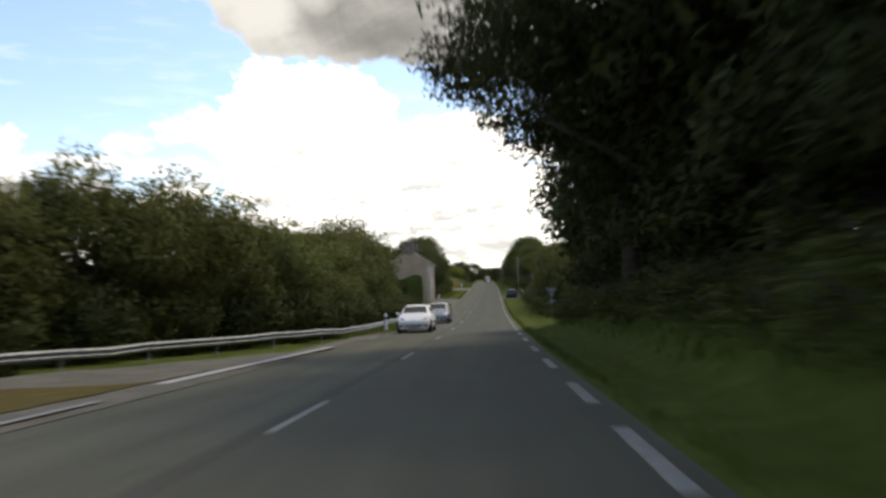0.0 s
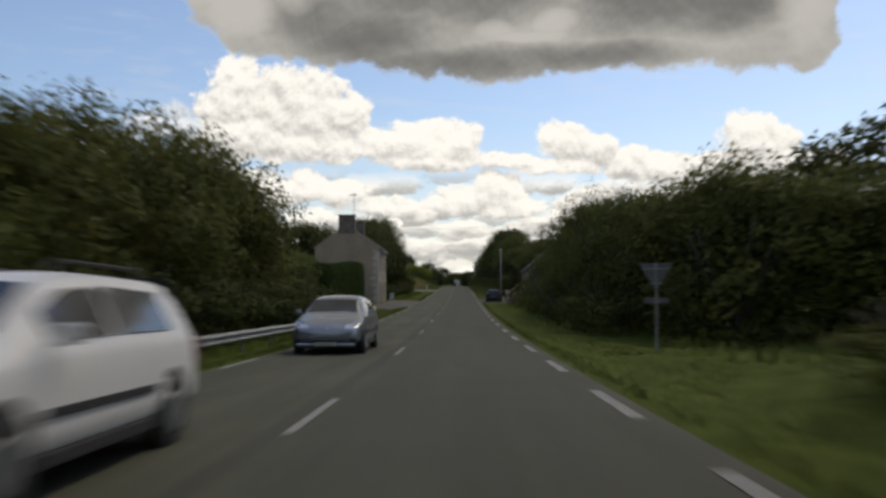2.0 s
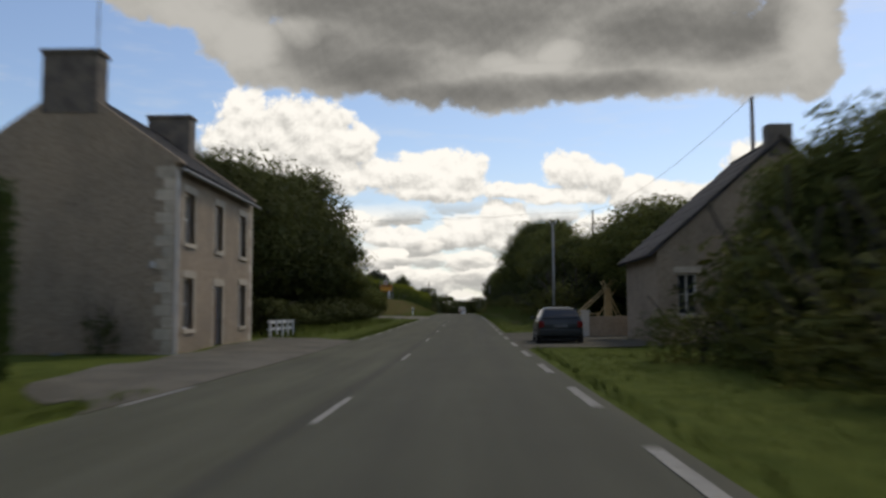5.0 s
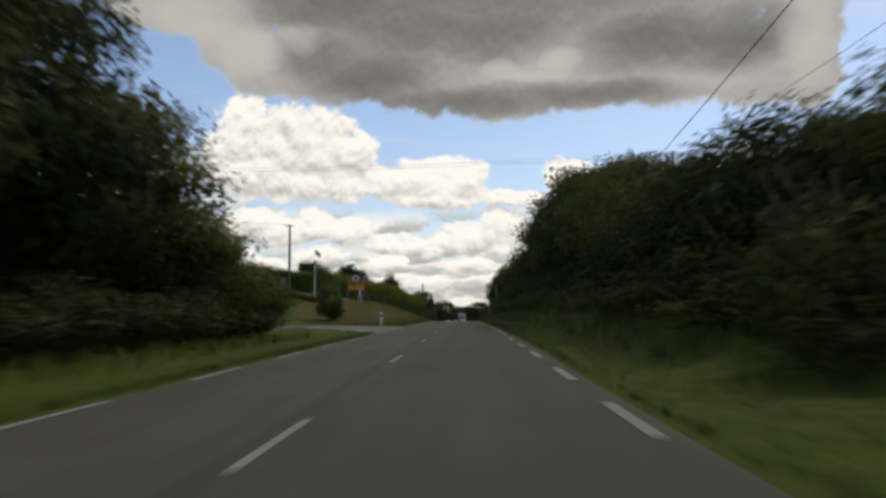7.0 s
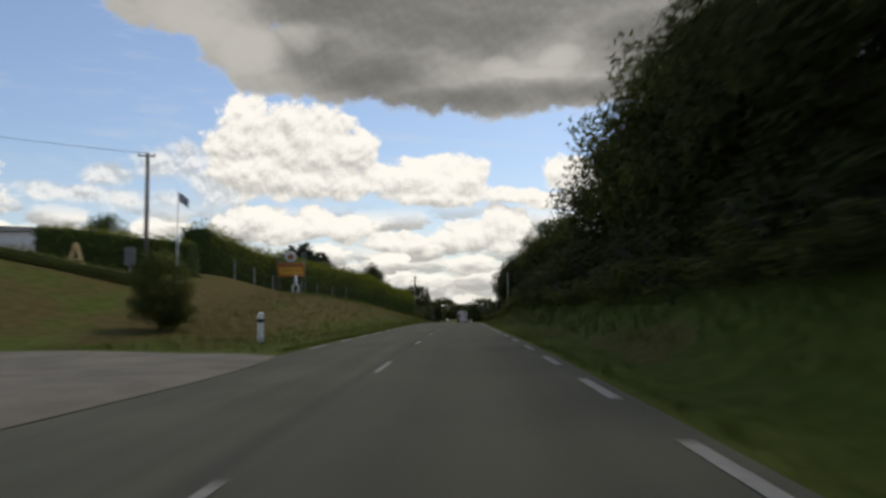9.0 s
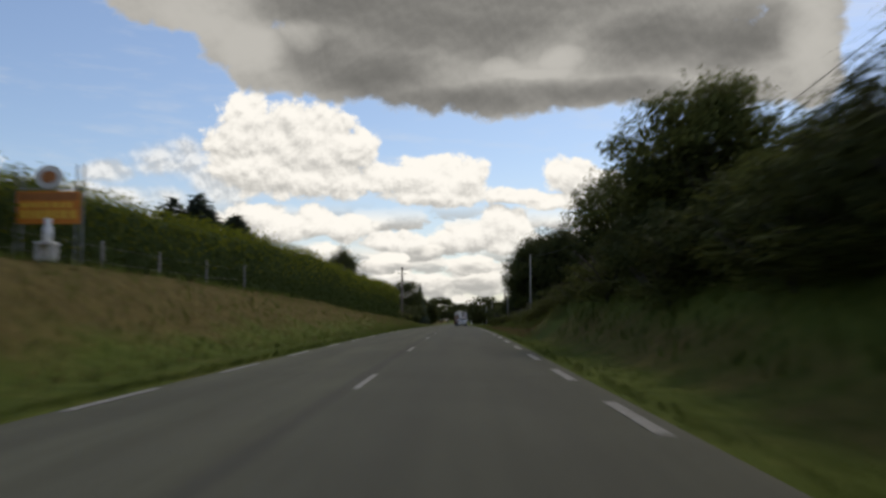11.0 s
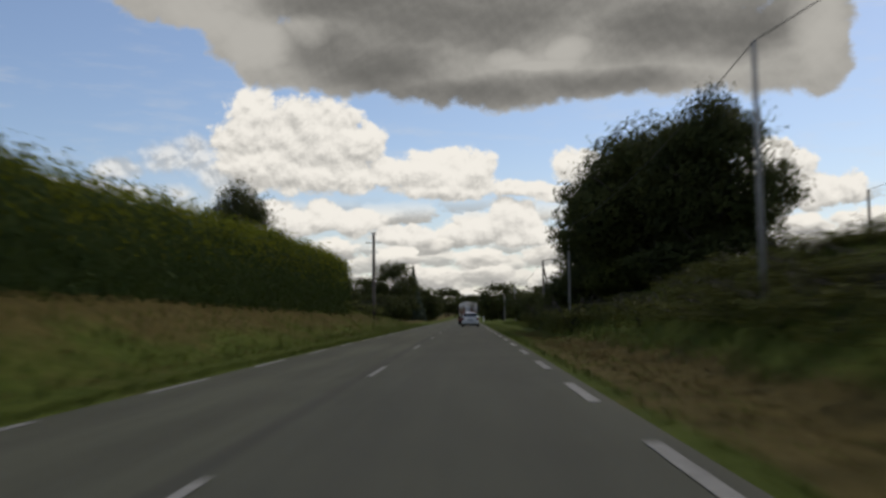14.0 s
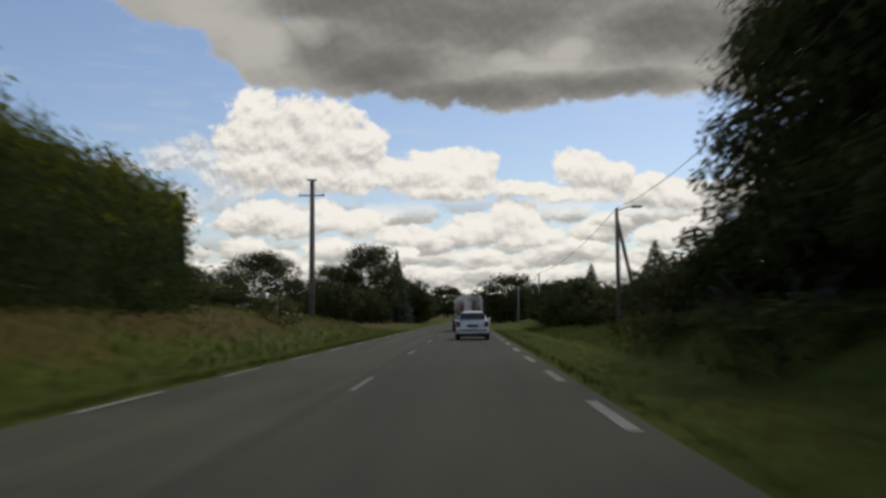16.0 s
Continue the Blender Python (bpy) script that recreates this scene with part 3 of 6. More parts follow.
def ribbon(name, ys, left, right, mat, lift, label, category, steps=8, kind="structure", follow=True):
    """A sheet lying on the land between two lines of u that change with y."""
    vs, fs = [], []
    uvs = []
    for y in ys:
        a, b = left(y), right(y)
        for i in range(steps + 1):
            u = a + (b - a) * i / steps
            p = Vector((rx(y) + u, y, rz(y) + 0.012)) if follow and EDGE_L - 0.01 < u < EDGE_R + 0.01 else at(u, y, lift) if follow else Vector((rx(y) + u, y, rz(y) + lift))
            vs.append(tuple(p))
            uvs.append((u, y))
    n = steps + 1
    for j in range(len(ys) - 1):
        for i in range(steps):
            fs.append((j * n + i, j * n + i + 1, (j + 1) * n + i + 1, (j + 1) * n + i))
    ob = mesh_object(name, vs, fs, mat, smooth=True)
    layer = ob.data.uv_layers.new(name="UVMap")
    for loop in ob.data.loops:
        layer.data[loop.index].uv = uvs[loop.vertex_index]
    return tagged(ob, label, category, kind=kind)


ROAD_YS = [y for y in YS if -60 <= y <= 640]
road = ribbon("road", ROAD_YS, lambda y: EDGE_L + 0.05 * noise.noise((y * 0.7, 0, 0)), lambda y: EDGE_R + 0.07 * noise.noise((y * 0.7, 5, 0)),
              M["asphalt"], 0.0, "grey asphalt two-lane country road with worn wheel tracks", "road", steps=6, follow=False)


# ---------------------------------------------------------------- foliage library
rng = np.random.default_rng(7)


def leaf_quads(centers, normals, sizes, slim=0.62):
    """Folded leaf sprays: one bent quad for each centre."""
    n = len(centers)
    rnd = rng.normal(size=(n, 3))
    t = np.cross(normals, rnd)
    t /= np.linalg.norm(t, axis=1)[:, None] + 1e-9
    b = np.cross(normals, t)
    s = sizes[:, None]
    bend = normals * s * rng.uniform(-0.35, 0.35, (n, 1))
    v = np.stack([centers - t * s - b * s * slim * 0.5, centers - t * s * 0.6 + b * s * slim + bend, centers + t * s * 1.3], 1).reshape(-1, 3)
    f = np.arange(3 * n).reshape(-1, 3)[:, ::-1]
    return v, f


def leaves_object(name, v, f, mat, parent=None, label="", shade=None):
    """shade: for each leaf the normal by which it is lit, so that a clump shades as one soft body."""
    me = bpy.data.meshes.new(name)
    me.from_pydata(v.tolist(), [], f.tolist())
    me.materials.append(mat)
    me.update()
    if shade is not None:
        me.polygons.foreach_set("use_smooth", [True] * len(me.polygons))
        me.normals_split_custom_set_from_vertices(np.repeat(shade, len(v) // len(shade), axis=0).tolist())
    ob = new(name, me)
    if parent is not None:
        ob.parent = parent
    return tagged(ob, label)


def crown_cloud(clumps, n, rad, height, low, lean=0.0, clump_size=(0.75, 1.5), leaf=(0.16, 0.34), top=0.75):
    """Leaf sprays on the skins of many clumps that fill a crown of uneven outline."""
    cs, ns, sh = [], [], []
    per = n // clumps
    for _ in range(clumps):
        w = rng.normal(size=3)
        w /= np.linalg.norm(w)
        r = rng.uniform(0.45, 1.0) ** 0.6
        zc, zh = (low + height) / 2, (height - low) / 2
        k = 1.0 - 0.35 * max(0.0, w[2]) * top
        c = np.array([w[0] * rad * r * k, w[1] * rad * r * k, zc + w[2] * zh * r * 0.92])
        c += rng.normal(size=3) * 0.25
        cr = rng.uniform(*clump_size)
        d = rng.normal(size=(per, 3))
        d /= np.linalg.norm(d, axis=1)[:, None]
        p = c + d * cr * rng.uniform(0.55, 1.12, (per, 1)) * np.array([1, 1, 0.8])
        cs.append(p)
        ns.append(d + rng.normal(size=(per, 3)) * 0.7 + np.array([0, 0, 0.4]))
        sh.append(d * 0.6 + w * 0.95 + np.array([0, 0, 0.25]) + rng.normal(size=(per, 3)) * 0.18)
    c, nrm = np.concatenate(cs), np.concatenate(ns)
    c[:, 0] += lean * c[:, 2]
    c[:, 2] = np.maximum(c[:, 2], 0.05)
    nrm /= np.linalg.norm(nrm, axis=1)[:, None]
    sh = np.concatenate(sh)
    sh /= np.linalg.norm(sh, axis=1)[:, None]
    return c, nrm, rng.uniform(leaf[0], leaf[1], len(c)), sh


def broadleaf(name, label, category, leaf_mat, rad, height, low, n, clumps, clump_size, leaf, trunk_r=0.22, twigs=0):
    root = thing(name, pose(0, 0, -80), label, category)
    c, nrm, s, sh = crown_cloud(clumps, n, rad, height, low, clump_size=clump_size, leaf=leaf)
    if twigs:
        # loose sprays that stand out of the outline
        w = rng.normal(size=(twigs, 3))
        w[:, 2] = np.abs(w[:, 2]) * 0.8
        w /= np.linalg.norm(w, axis=1)[:, None]
        base = np.array([0, 0, (low + height) / 2]) + w * np.array([rad, rad, (height - low) / 2])
        for k in range(18):
            c = np.concatenate([c, base * 1.0 + w * (-0.3 + 0.035 * k) + rng.normal(size=(twigs, 3)) * 0.08])
            sh = np.concatenate([sh, w])
            nrm = np.concatenate([nrm, rng.normal(size=(twigs, 3))])
            s = np.concatenate([s, rng.uniform(leaf[0] * 0.55, leaf[1] * 0.6, twigs)])
        nrm /= np.linalg.norm(nrm, axis=1)[:, None]
    v, f = leaf_quads(c, nrm, s)
    leaves_object("crown", v, f, leaf_mat, root, shade=sh)
    bm = bmesh.new()
    top = low + (height - low) * 0.6
    tube(bm, [(0, 0, -0.4), (0.05, 0.02, low * 0.5 + 0.3), (0.0, 0.1, low + 0.8), (0.1, 0.0, top)], [trunk_r * 1.3, trunk_r, trunk_r * 0.8, trunk_r * 0.25], 8)
    for k in range(7):
        a = k * 2.4 + rng.uniform(-0.3, 0.3)
        z0 = low * 0.7 + (top - low) * (0.1 + 0.11 * k)
        q = Vector((math.cos(a), math.sin(a), 0))
        tube(bm, [(0.03, 0.04, z0), tuple(q * rad * 0.4 + Vector((0, 0, z0 + 0.8))), tuple(q * rad * 0.8 + Vector((0, 0, z0 + 1.9)))], [trunk_r * 0.5, trunk_r * 0.3, 0.03], 6)
    part("trunk", bm, M["bark"], root, smooth=True)
    return root


LIB = {
    # filler tree for back rows, also added inside crowns to block sky gaps
    "dim": broadleaf("tree", "plain broadleaf tree that fills back rows and front crowns", "tree", M["leaf_dark"], 4.2, 10.0, 0.8, 4200, 70, (0.9, 1.6), (0.155, 0.31)),
    "oak_a": broadleaf("tree", "tall broadleaf tree with a dense dark green crown", "tree", M["leaf"], 4.0, 10.0, 1.6, 15000, 100, (0.7, 1.35), (0.075, 0.165), twigs=70),
    "oak_b": broadleaf("tree", "spreading broadleaf tree with a dark green crown", "tree", M["leaf"], 4.2, 10.0, 2.2, 15000, 90, (0.8, 1.45), (0.075, 0.165), twigs=90),
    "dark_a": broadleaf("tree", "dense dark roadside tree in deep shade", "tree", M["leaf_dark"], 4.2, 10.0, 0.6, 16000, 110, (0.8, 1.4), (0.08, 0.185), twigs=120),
    "bush_a": broadleaf("bush", "rounded willow thicket with olive green leaves", "bush", M["leaf_light"], 4.0, 7.0, 0.2, 15000, 110, (0.75, 1.3), (0.068, 0.158), 0.12, twigs=24),
    "bush_b": broadleaf("bush", "rounded hazel thicket with dark green leaves", "bush", M["leaf"], 3.8, 7.0, 0.1, 15000, 110, (0.75, 1.3), (0.068, 0.158), 0.12, twigs=24),
    "round": broadleaf("tree", "tall round broadleaf tree", "tree", M["leaf_dark"], 4.2, 10.0, 0.4, 30000, 150, (0.7, 1.2), (0.06, 0.14), twigs=60),
    # canopy and overhang wear the leaf copy darkened for shade
    "canopy": broadleaf("tree", "huge dense dark tree leaning over the verge", "tree", M["leaf_shaded"], 4.2, 10.0, 0.5, 44000, 170, (0.65, 1.15), (0.046, 0.112), twigs=60),
    "overhang": broadleaf("tree", "tall dark tree whose boughs hang over the road", "tree", M["leaf_shaded"], 4.2, 10.0, 4.0, 42000, 110, (0.65, 1.15), (0.046, 0.108), twigs=90),
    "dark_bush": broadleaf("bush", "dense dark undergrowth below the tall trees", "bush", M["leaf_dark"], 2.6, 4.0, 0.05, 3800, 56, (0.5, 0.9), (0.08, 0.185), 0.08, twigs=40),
    "shrub": broadleaf("shrub", "low bramble shrub with dull green leaves", "shrub", M["scrub"], 1.5, 1.7, 0.05, 900, 28, (0.3, 0.6), (0.05, 0.118), 0.04, twigs=14),
    "wispy": broadleaf("sapling", "slender sapling with sparse leaves above the thicket", "sapling", M["leaf_light"], 1.4, 6.0, 1.6, 1700, 60, (0.18, 0.42), (0.03, 0.065), 0.04, twigs=30),
    "far": broadleaf("tree", "distant broadleaf tree with a rounded dark crown", "tree", M["leaf_dark"], 4.0, 9.0, 0.5, 1100, 50, (0.8, 1.5), (0.30, 0.56)),
}


def conifer(label):
    root = thing("conifer", pose(0, 0, -80), label, "conifer")
    cs, ns = [], []
    for k in range(26):
        z = 1.0 + 8.6 * k / 26
        r = (9.8 - z) * 0.26
        n = max(14, int(r * 90))
        a = rng.uniform(0, math.tau, n)
        q = r * rng.uniform(0.25, 1.0, n) ** 0.6
        cs.append(np.stack([np.cos(a) * q, np.sin(a) * q, z - q * 0.35 + rng.normal(size=n) * 0.12], 1))
        ns.append(np.stack([np.cos(a) * 0.5, np.sin(a) * 0.5, np.ones(n)], 1) + rng.normal(size=(n, 3)) * 0.4)
    c, nrm = np.concatenate(cs), np.concatenate(ns)
    nrm /= np.linalg.norm(nrm, axis=1)[:, None]
    v, f = leaf_quads(c, nrm, rng.uniform(0.16, 0.32, len(c)), 0.4)
    sh = c * np.array([0.5, 0.5, 0.0]) / (np.linalg.norm(c[:, :2], axis=1)[:, None] + 0.3) + np.array([0, 0, 0.75]) + rng.normal(size=c.shape) * 0.2
    leaves_object("crown", v, f, M["leaf_conifer"], root, shade=sh / np.linalg.norm(sh, axis=1)[:, None])
    part("trunk", tubed([(0, 0, -0.3), (0, 0, 9.4)], [0.2, 0.03]), M["bark"], root)
    return root


LIB["conifer"] = conifer("dark pointed conifer behind the hedge")
HOME = {"dim": (4.2, 10.0), "oak_a": (4.0, 10.0), "oak_b": (4.2, 10.0), "dark_a": (4.2, 10.0), "round": (4.2, 10.0), "canopy": (4.2, 10.0), "overhang": (4.2, 10.0), "dark_bush": (2.6, 4.0), "bush_a": (4.0, 7.0), "bush_b": (3.8, 7.0), "shrub": (1.5, 1.7), "wispy": (1.4, 6.0), "far": (4.0, 9.0), "conifer": (2.3, 9.8)}


def plant(kind, u, y, height, radius, label="", group=""):
    """A copy of a library plant; height counts from the road's level."""
    p = at(u, y)
    r0, h0 = HOME[kind]
    tall = height - (p.z - rz(y))
    m = Matrix.Translation(p) @ Matrix.Rotation(rng.uniform(0, math.tau), 4, "Z") @ Matrix.Diagonal((radius / r0, radius / r0, tall / h0, 1))
    ob = copy_thing(LIB[kind], m)
    return tagged(ob, label, group=group)


# thicket on the far side of the guard rail
for y, h, u in [(6, 5.6, -24), (12, 5.5, -22), (18, 6.2, -19.4), (23.5, 6.6, -16.8), (29, 7.4, -14.4), (35, 7.5, -12.2), (41.5, 6.9, -11), (48, 5.8, -10.6), (55, 6.2, -10.4), (62, 7.4, -10.8),
                (69, 8.3, -11), (76, 8.7, -11), (81.5, 7.8, -11.2), (86.5, 4.6, -11.4)]:
    plant("bush_a" if rng.random() < 0.55 else "bush_b", u, y, h, 4.4 if y < 80 else 3.4, group="thicket beside the guard rail")
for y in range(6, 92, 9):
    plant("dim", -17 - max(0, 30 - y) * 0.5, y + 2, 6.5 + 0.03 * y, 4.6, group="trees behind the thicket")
for y, h, u in [(92, 4.2, -10.4), (96, 4.9, -11.2), (100, 5.0, -11.6), (104.5, 4.9, -12.0), (109, 4.8, -12.4)]:
    plant("bush_b", u, y, h, 2.4, "dark bush behind the clipped hedge")

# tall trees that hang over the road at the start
# several dim entries are fillers hidden in these crowns to shut out sky
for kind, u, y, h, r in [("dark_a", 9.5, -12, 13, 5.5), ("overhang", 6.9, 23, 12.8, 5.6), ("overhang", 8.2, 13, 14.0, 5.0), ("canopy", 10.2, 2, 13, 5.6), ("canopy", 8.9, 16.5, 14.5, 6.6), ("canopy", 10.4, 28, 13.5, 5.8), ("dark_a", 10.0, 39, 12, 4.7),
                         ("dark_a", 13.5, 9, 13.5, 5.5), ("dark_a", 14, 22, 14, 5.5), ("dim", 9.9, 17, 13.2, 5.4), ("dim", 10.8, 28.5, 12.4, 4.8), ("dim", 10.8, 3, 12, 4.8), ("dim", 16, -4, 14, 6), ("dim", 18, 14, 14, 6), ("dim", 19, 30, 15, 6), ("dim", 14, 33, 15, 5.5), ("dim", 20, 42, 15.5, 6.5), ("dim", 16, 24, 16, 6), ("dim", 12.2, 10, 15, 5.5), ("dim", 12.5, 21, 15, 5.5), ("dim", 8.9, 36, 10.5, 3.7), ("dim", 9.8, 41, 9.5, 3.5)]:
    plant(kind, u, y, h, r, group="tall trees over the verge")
for k in range(13):
    y = -6 + k * 3.6
    plant("dark_bush", 8.3 + rng.uniform(-0.2, 0.8), y, (5.4 if y < 30 else 4.4) + rng.uniform(-0.5, 0.5), rng.uniform(2.2, 2.7), group="undergrowth below the tall trees")
for k in range(18):
    y = -6 + k * 2.9
    for q in (0.0, 0.9, 1.9):
        u = 6.3 + q * 0.45 + rng.uniform(-0.2, 0.3)
        plant("shrub", u, y + q, land(u, y + q) + rng.uniform(0.35, 0.8), rng.uniform(1.0, 1.5), group="brambles below the tall trees")

for k in range(18):
    y = 12 + k * 4.6
    plant("dark_bush", -7.9 - max(0.0, 40 - y) * 0.34 - (0.4 if y > 80 else 0.0), y, 2.3 + rng.uniform(-0.3, 0.5), rng.uniform(2.0, 2.5), "dark undergrowth at the foot of the thicket", "undergrowth beside the guard rail")

# bushes behind the give-way sign
for y, h, u in [(63, 5.8, 13.5), (66, 6.2, 11.5), (72, 6.5, 11.2), (79, 6.9, 11.2), (86, 7.4, 11.2), (92, 7.6, 11.5), (99, 7.0, 12), (105, 6.2, 12.4), (111.5, 6.2, 12.4), (117.5, 6.5, 12.0)]:
    plant("bush_b" if rng.random() < 0.6 else "bush_a", u, y, h, 4.1 if y < 100 else 3.2, group="bushes on the open side of the verge")
for y in range(64, 122, 9):
    plant("dim", 18.5, y, 8.5, 4.6, group="trees behind the bushes")
for k in range(16):
    y = 68 + k * 3.4
    plant("shrub", 7.7 + rng.uniform(-0.5, 0.7), y, rng.uniform(0.9, 1.7), rng.uniform(1.2, 1.9), group="brambles along the verge")

for u, y, h, r in ((7.4, 73, 6.5, 1.3), (8.6, 79, 7.6, 1.5), (7.8, 84, 7.4, 1.4), (8.0, 67.5, 5.9, 1.1), (-9.0, 80, 8.4, 1.2), (-9.2, 74, 8.5, 1.2)):
    plant("wispy", u, y, h, r, group="saplings above the thicket")

for k in range(17):
    y = 61 + k * 3.5
    plant("shrub", (9.7 if y < 72 else 9.1) + rng.uniform(-0.3, 0.5), y, rng.uniform(2.1, 2.9), rng.uniform(2.0, 2.5), "dense undergrowth at the foot of the bushes", "undergrowth along the verge")

# woodland from the log stack to the end of the cutting
for y, h in [(147, 7.6), (152.5, 8.4), (158, 7.6), (165, 6.8), (172, 7.0), (179, 8.0), (186, 9.4), (193, 10.8), (200, 11.6), (207, 12.4), (214, 12.8), (222, 12.6), (230, 10.6), (237, 6.0), (243, 5.0)]:
    plant("oak_a" if rng.random() < 0.6 else "dark_a", 11.6 if y > 160 else 14.0, y, h, 4.4, group="woodland edge on the bank")
# fillers added inside the woodland crowns where sky came through
for y, h in ((207, 11.4), (214, 11.8), (222, 11.6), (230, 9.6)):
    plant("dim", 11.7, y, h, 3.7, group="woodland behind")
for k in range(13):
    y = 230 + k * 2.7
    u = 8.0 + rng.uniform(-0.3, 0.9)
    plant("dark_bush", u, y, land(u, y) + rng.uniform(1.5, 2.5), rng.uniform(1.4, 1.9), group="undergrowth on the bank")
for k in range(20):
    y = 162 + k * 4.0
    plant("dark_bush", 9.6 + rng.uniform(-0.4, 0.6), y, 4.4 + rng.uniform(-0.5, 0.9), rng.uniform(2.3, 2.8), group="undergrowth on the bank")
for u, y, h, r in ((12.6, 154.6, 4.2, 2.4), (14.8, 152, 4.6, 2.6), (17.5, 149.5, 5.0, 3.0), (20.5, 147, 5.4, 3.2), (11.0, 157.6, 3.6, 2.2), (10.4, 160.5, 4.0, 2.3), (12.8, 159.5, 4.4, 2.6), (15.5, 157, 4.6, 3.0), (18.5, 155, 5.0, 3.2)):
    plant("dark_bush", u, y, h, r, "dark undergrowth behind the wooden poles")
for k in range(15):
    plant("dark_bush", 13.6 + rng.uniform(-0.6, 0.6), 166 + k * 5.0, rng.uniform(4.6, 5.6), rng.uniform(2.9, 3.4), "dark thicket deeper in the wood", "thicket inside the wood")
for k in range(14):
    y = 153.5 + k * 1.4
    u = 8.2 + rng.uniform(-0.6, 1.0)
    plant("shrub", u, y, land(u, y) + rng.uniform(0.9, 1.6), rng.uniform(1.2, 1.8), "bracken and bramble sloping up to the wood", "brambles on the bank")
for y in range(150, 236, 9):
    plant("dim", 19, y, 8.5 + (y - 150) * 0.03, 5, group="woodland behind")
for k in range(58):
    y = 159 + k * 1.8
    u = 7.5 + rng.uniform(-0.6, 1.0)
    plant("shrub", u, y, land(u, y) + rng.uniform(0.5, 1.1), rng.uniform(1.2, 1.9), group="brambles on the bank")
for k in range(100):
    y = 256 + rng.uniform(0, 98)
    u = rng.uniform(6.9 + 0.7 * ramp(268, 288, y), 7.8 + 1.8 * ramp(278, 296, y))
    plant("shrub", u, y, land(u, y) + rng.uniform(0.2, 0.45), rng.uniform(0.8, 1.5), "low bracken and bramble on the grassy bank", "bracken on the bank")
# most dim entries here are added inside a crown to close its holes
for kind, u, y, h, r in [("oak_a", 9.9, 254, 9.4, 3.1), ("oak_b", 10.6, 256.5, 7.6, 3.0), ("oak_b", 9.6, 268.6, 8.4, 2.5), ("oak_a", 12.6, 268.4, 8.4, 3.0), ("dark_a", 12.6, 261.5, 7.2, 3.2), ("dim", 9.9, 254.4, 8.7, 2.6), ("dim", 10.8, 257, 7.0, 2.6), ("dim", 9.7, 268.8, 7.6, 2.1), ("dim", 12.6, 268.5, 7.8, 2.6), ("dim", 19, 262, 9.0, 5), ("oak_b", 11.2, 245, 6.0, 2.8), ("oak_a", 13.4, 249, 6.2, 3.0),
                         ("dark_bush", 9.3, 268.0, 5.6, 2.0), ("dark_bush", 10.9, 265, 5.8, 2.4), ("dark_bush", 9.4, 240.5, 4.8, 2.2), ("dark_bush", 12.0, 244, 5.2, 2.8), ("dark_bush", 14.0, 249, 5.4, 3.0), ("dark_bush", 14.4, 240, 5.6, 3.0), ("dark_bush", 9.6, 247, 4.8, 2.2), ("dark_bush", 9.3, 252, 4.8, 2.2), ("dark_bush", 9.7, 257, 5.2, 2.2), ("dark_bush", 9.9, 261.5, 5.2, 2.2)]:
    plant(kind, u, y, h, r, group="clump of trees on the bank")

# the round tree beside the line of poles and its neighbours
# dim entries are added to thicken the round crowns against the sky
for kind, u, y, h, r in [("round", 12.9, 338, 13.0, 5.5), ("round", 15.0, 331.5, 13.0, 3.7), ("dark_bush", 12.4, 330, 4.6, 2.6), ("dark_bush", 15.4, 329, 5.0, 2.8), ("round", 12.8, 347, 12.2, 4.5), ("round", 13.2, 353, 12.4, 4.3), ("bush_b", 11.0, 344, 5.0, 2.8), ("bush_b", 11.6, 350, 5.2, 3.0), ("bush_b", 11.4, 338, 4.8, 2.6), ("bush_b", 11.8, 355.5, 4.4, 2.4), ("dark_bush", 9.9, 341, 4.4, 2.3), ("dark_bush", 10.0, 346, 4.6, 2.3), ("dark_bush", 9.9, 350.5, 4.4, 2.2), ("dark_bush", 10.4, 355, 4.0, 2.2), ("dim", 13.2, 338.6, 12.2, 4.8), ("dim", 14.8, 332, 12.0, 3.3), ("dim", 13.0, 348, 11.6, 4.2), ("dim", 15.8, 345, 12.0, 4.2), ("dim", 17.5, 354, 12.0, 4.6)]:
    plant(kind, u, y, h, r, "dense bush under the tall trees beside the poles" if "bush" in kind else "tall round broadleaf tree beside the pole line")
plant("bush_b", 11.8, 292, 4.9, 1.2, "small round tree standing alone on the bank")
for u, y, h, r in [(10.5, 362, 3.4, 2.4), (12, 368, 3.6, 3), (9.5, 378, 2.0, 2.0), (13, 385, 3.5, 3), (11, 396, 2.6, 2.6), (14, 408, 3.8, 3.4), (11.5, 425, 3.4, 3), (16, 376, 4.5, 3.4)]:
    plant("dark_bush", u, y, h, r, "low bush at the edge of the field")
plant("conifer", 17, 398, 7.4, 2.6, "dark pointed conifer behind the field hedge")
plant("conifer", 12.4, 402, 5.8, 1.9, "broad dark conifer in the field hedge")
for k in range(12):
    plant("dark_bush", 10.5 + 0.35 * k + rng.uniform(-0.8, 0.8), 392 + k * 6.5, rng.uniform(3.2, 4.6), rng.uniform(2.6, 3.6), "dark rounded bush in the field hedge", "field hedge")

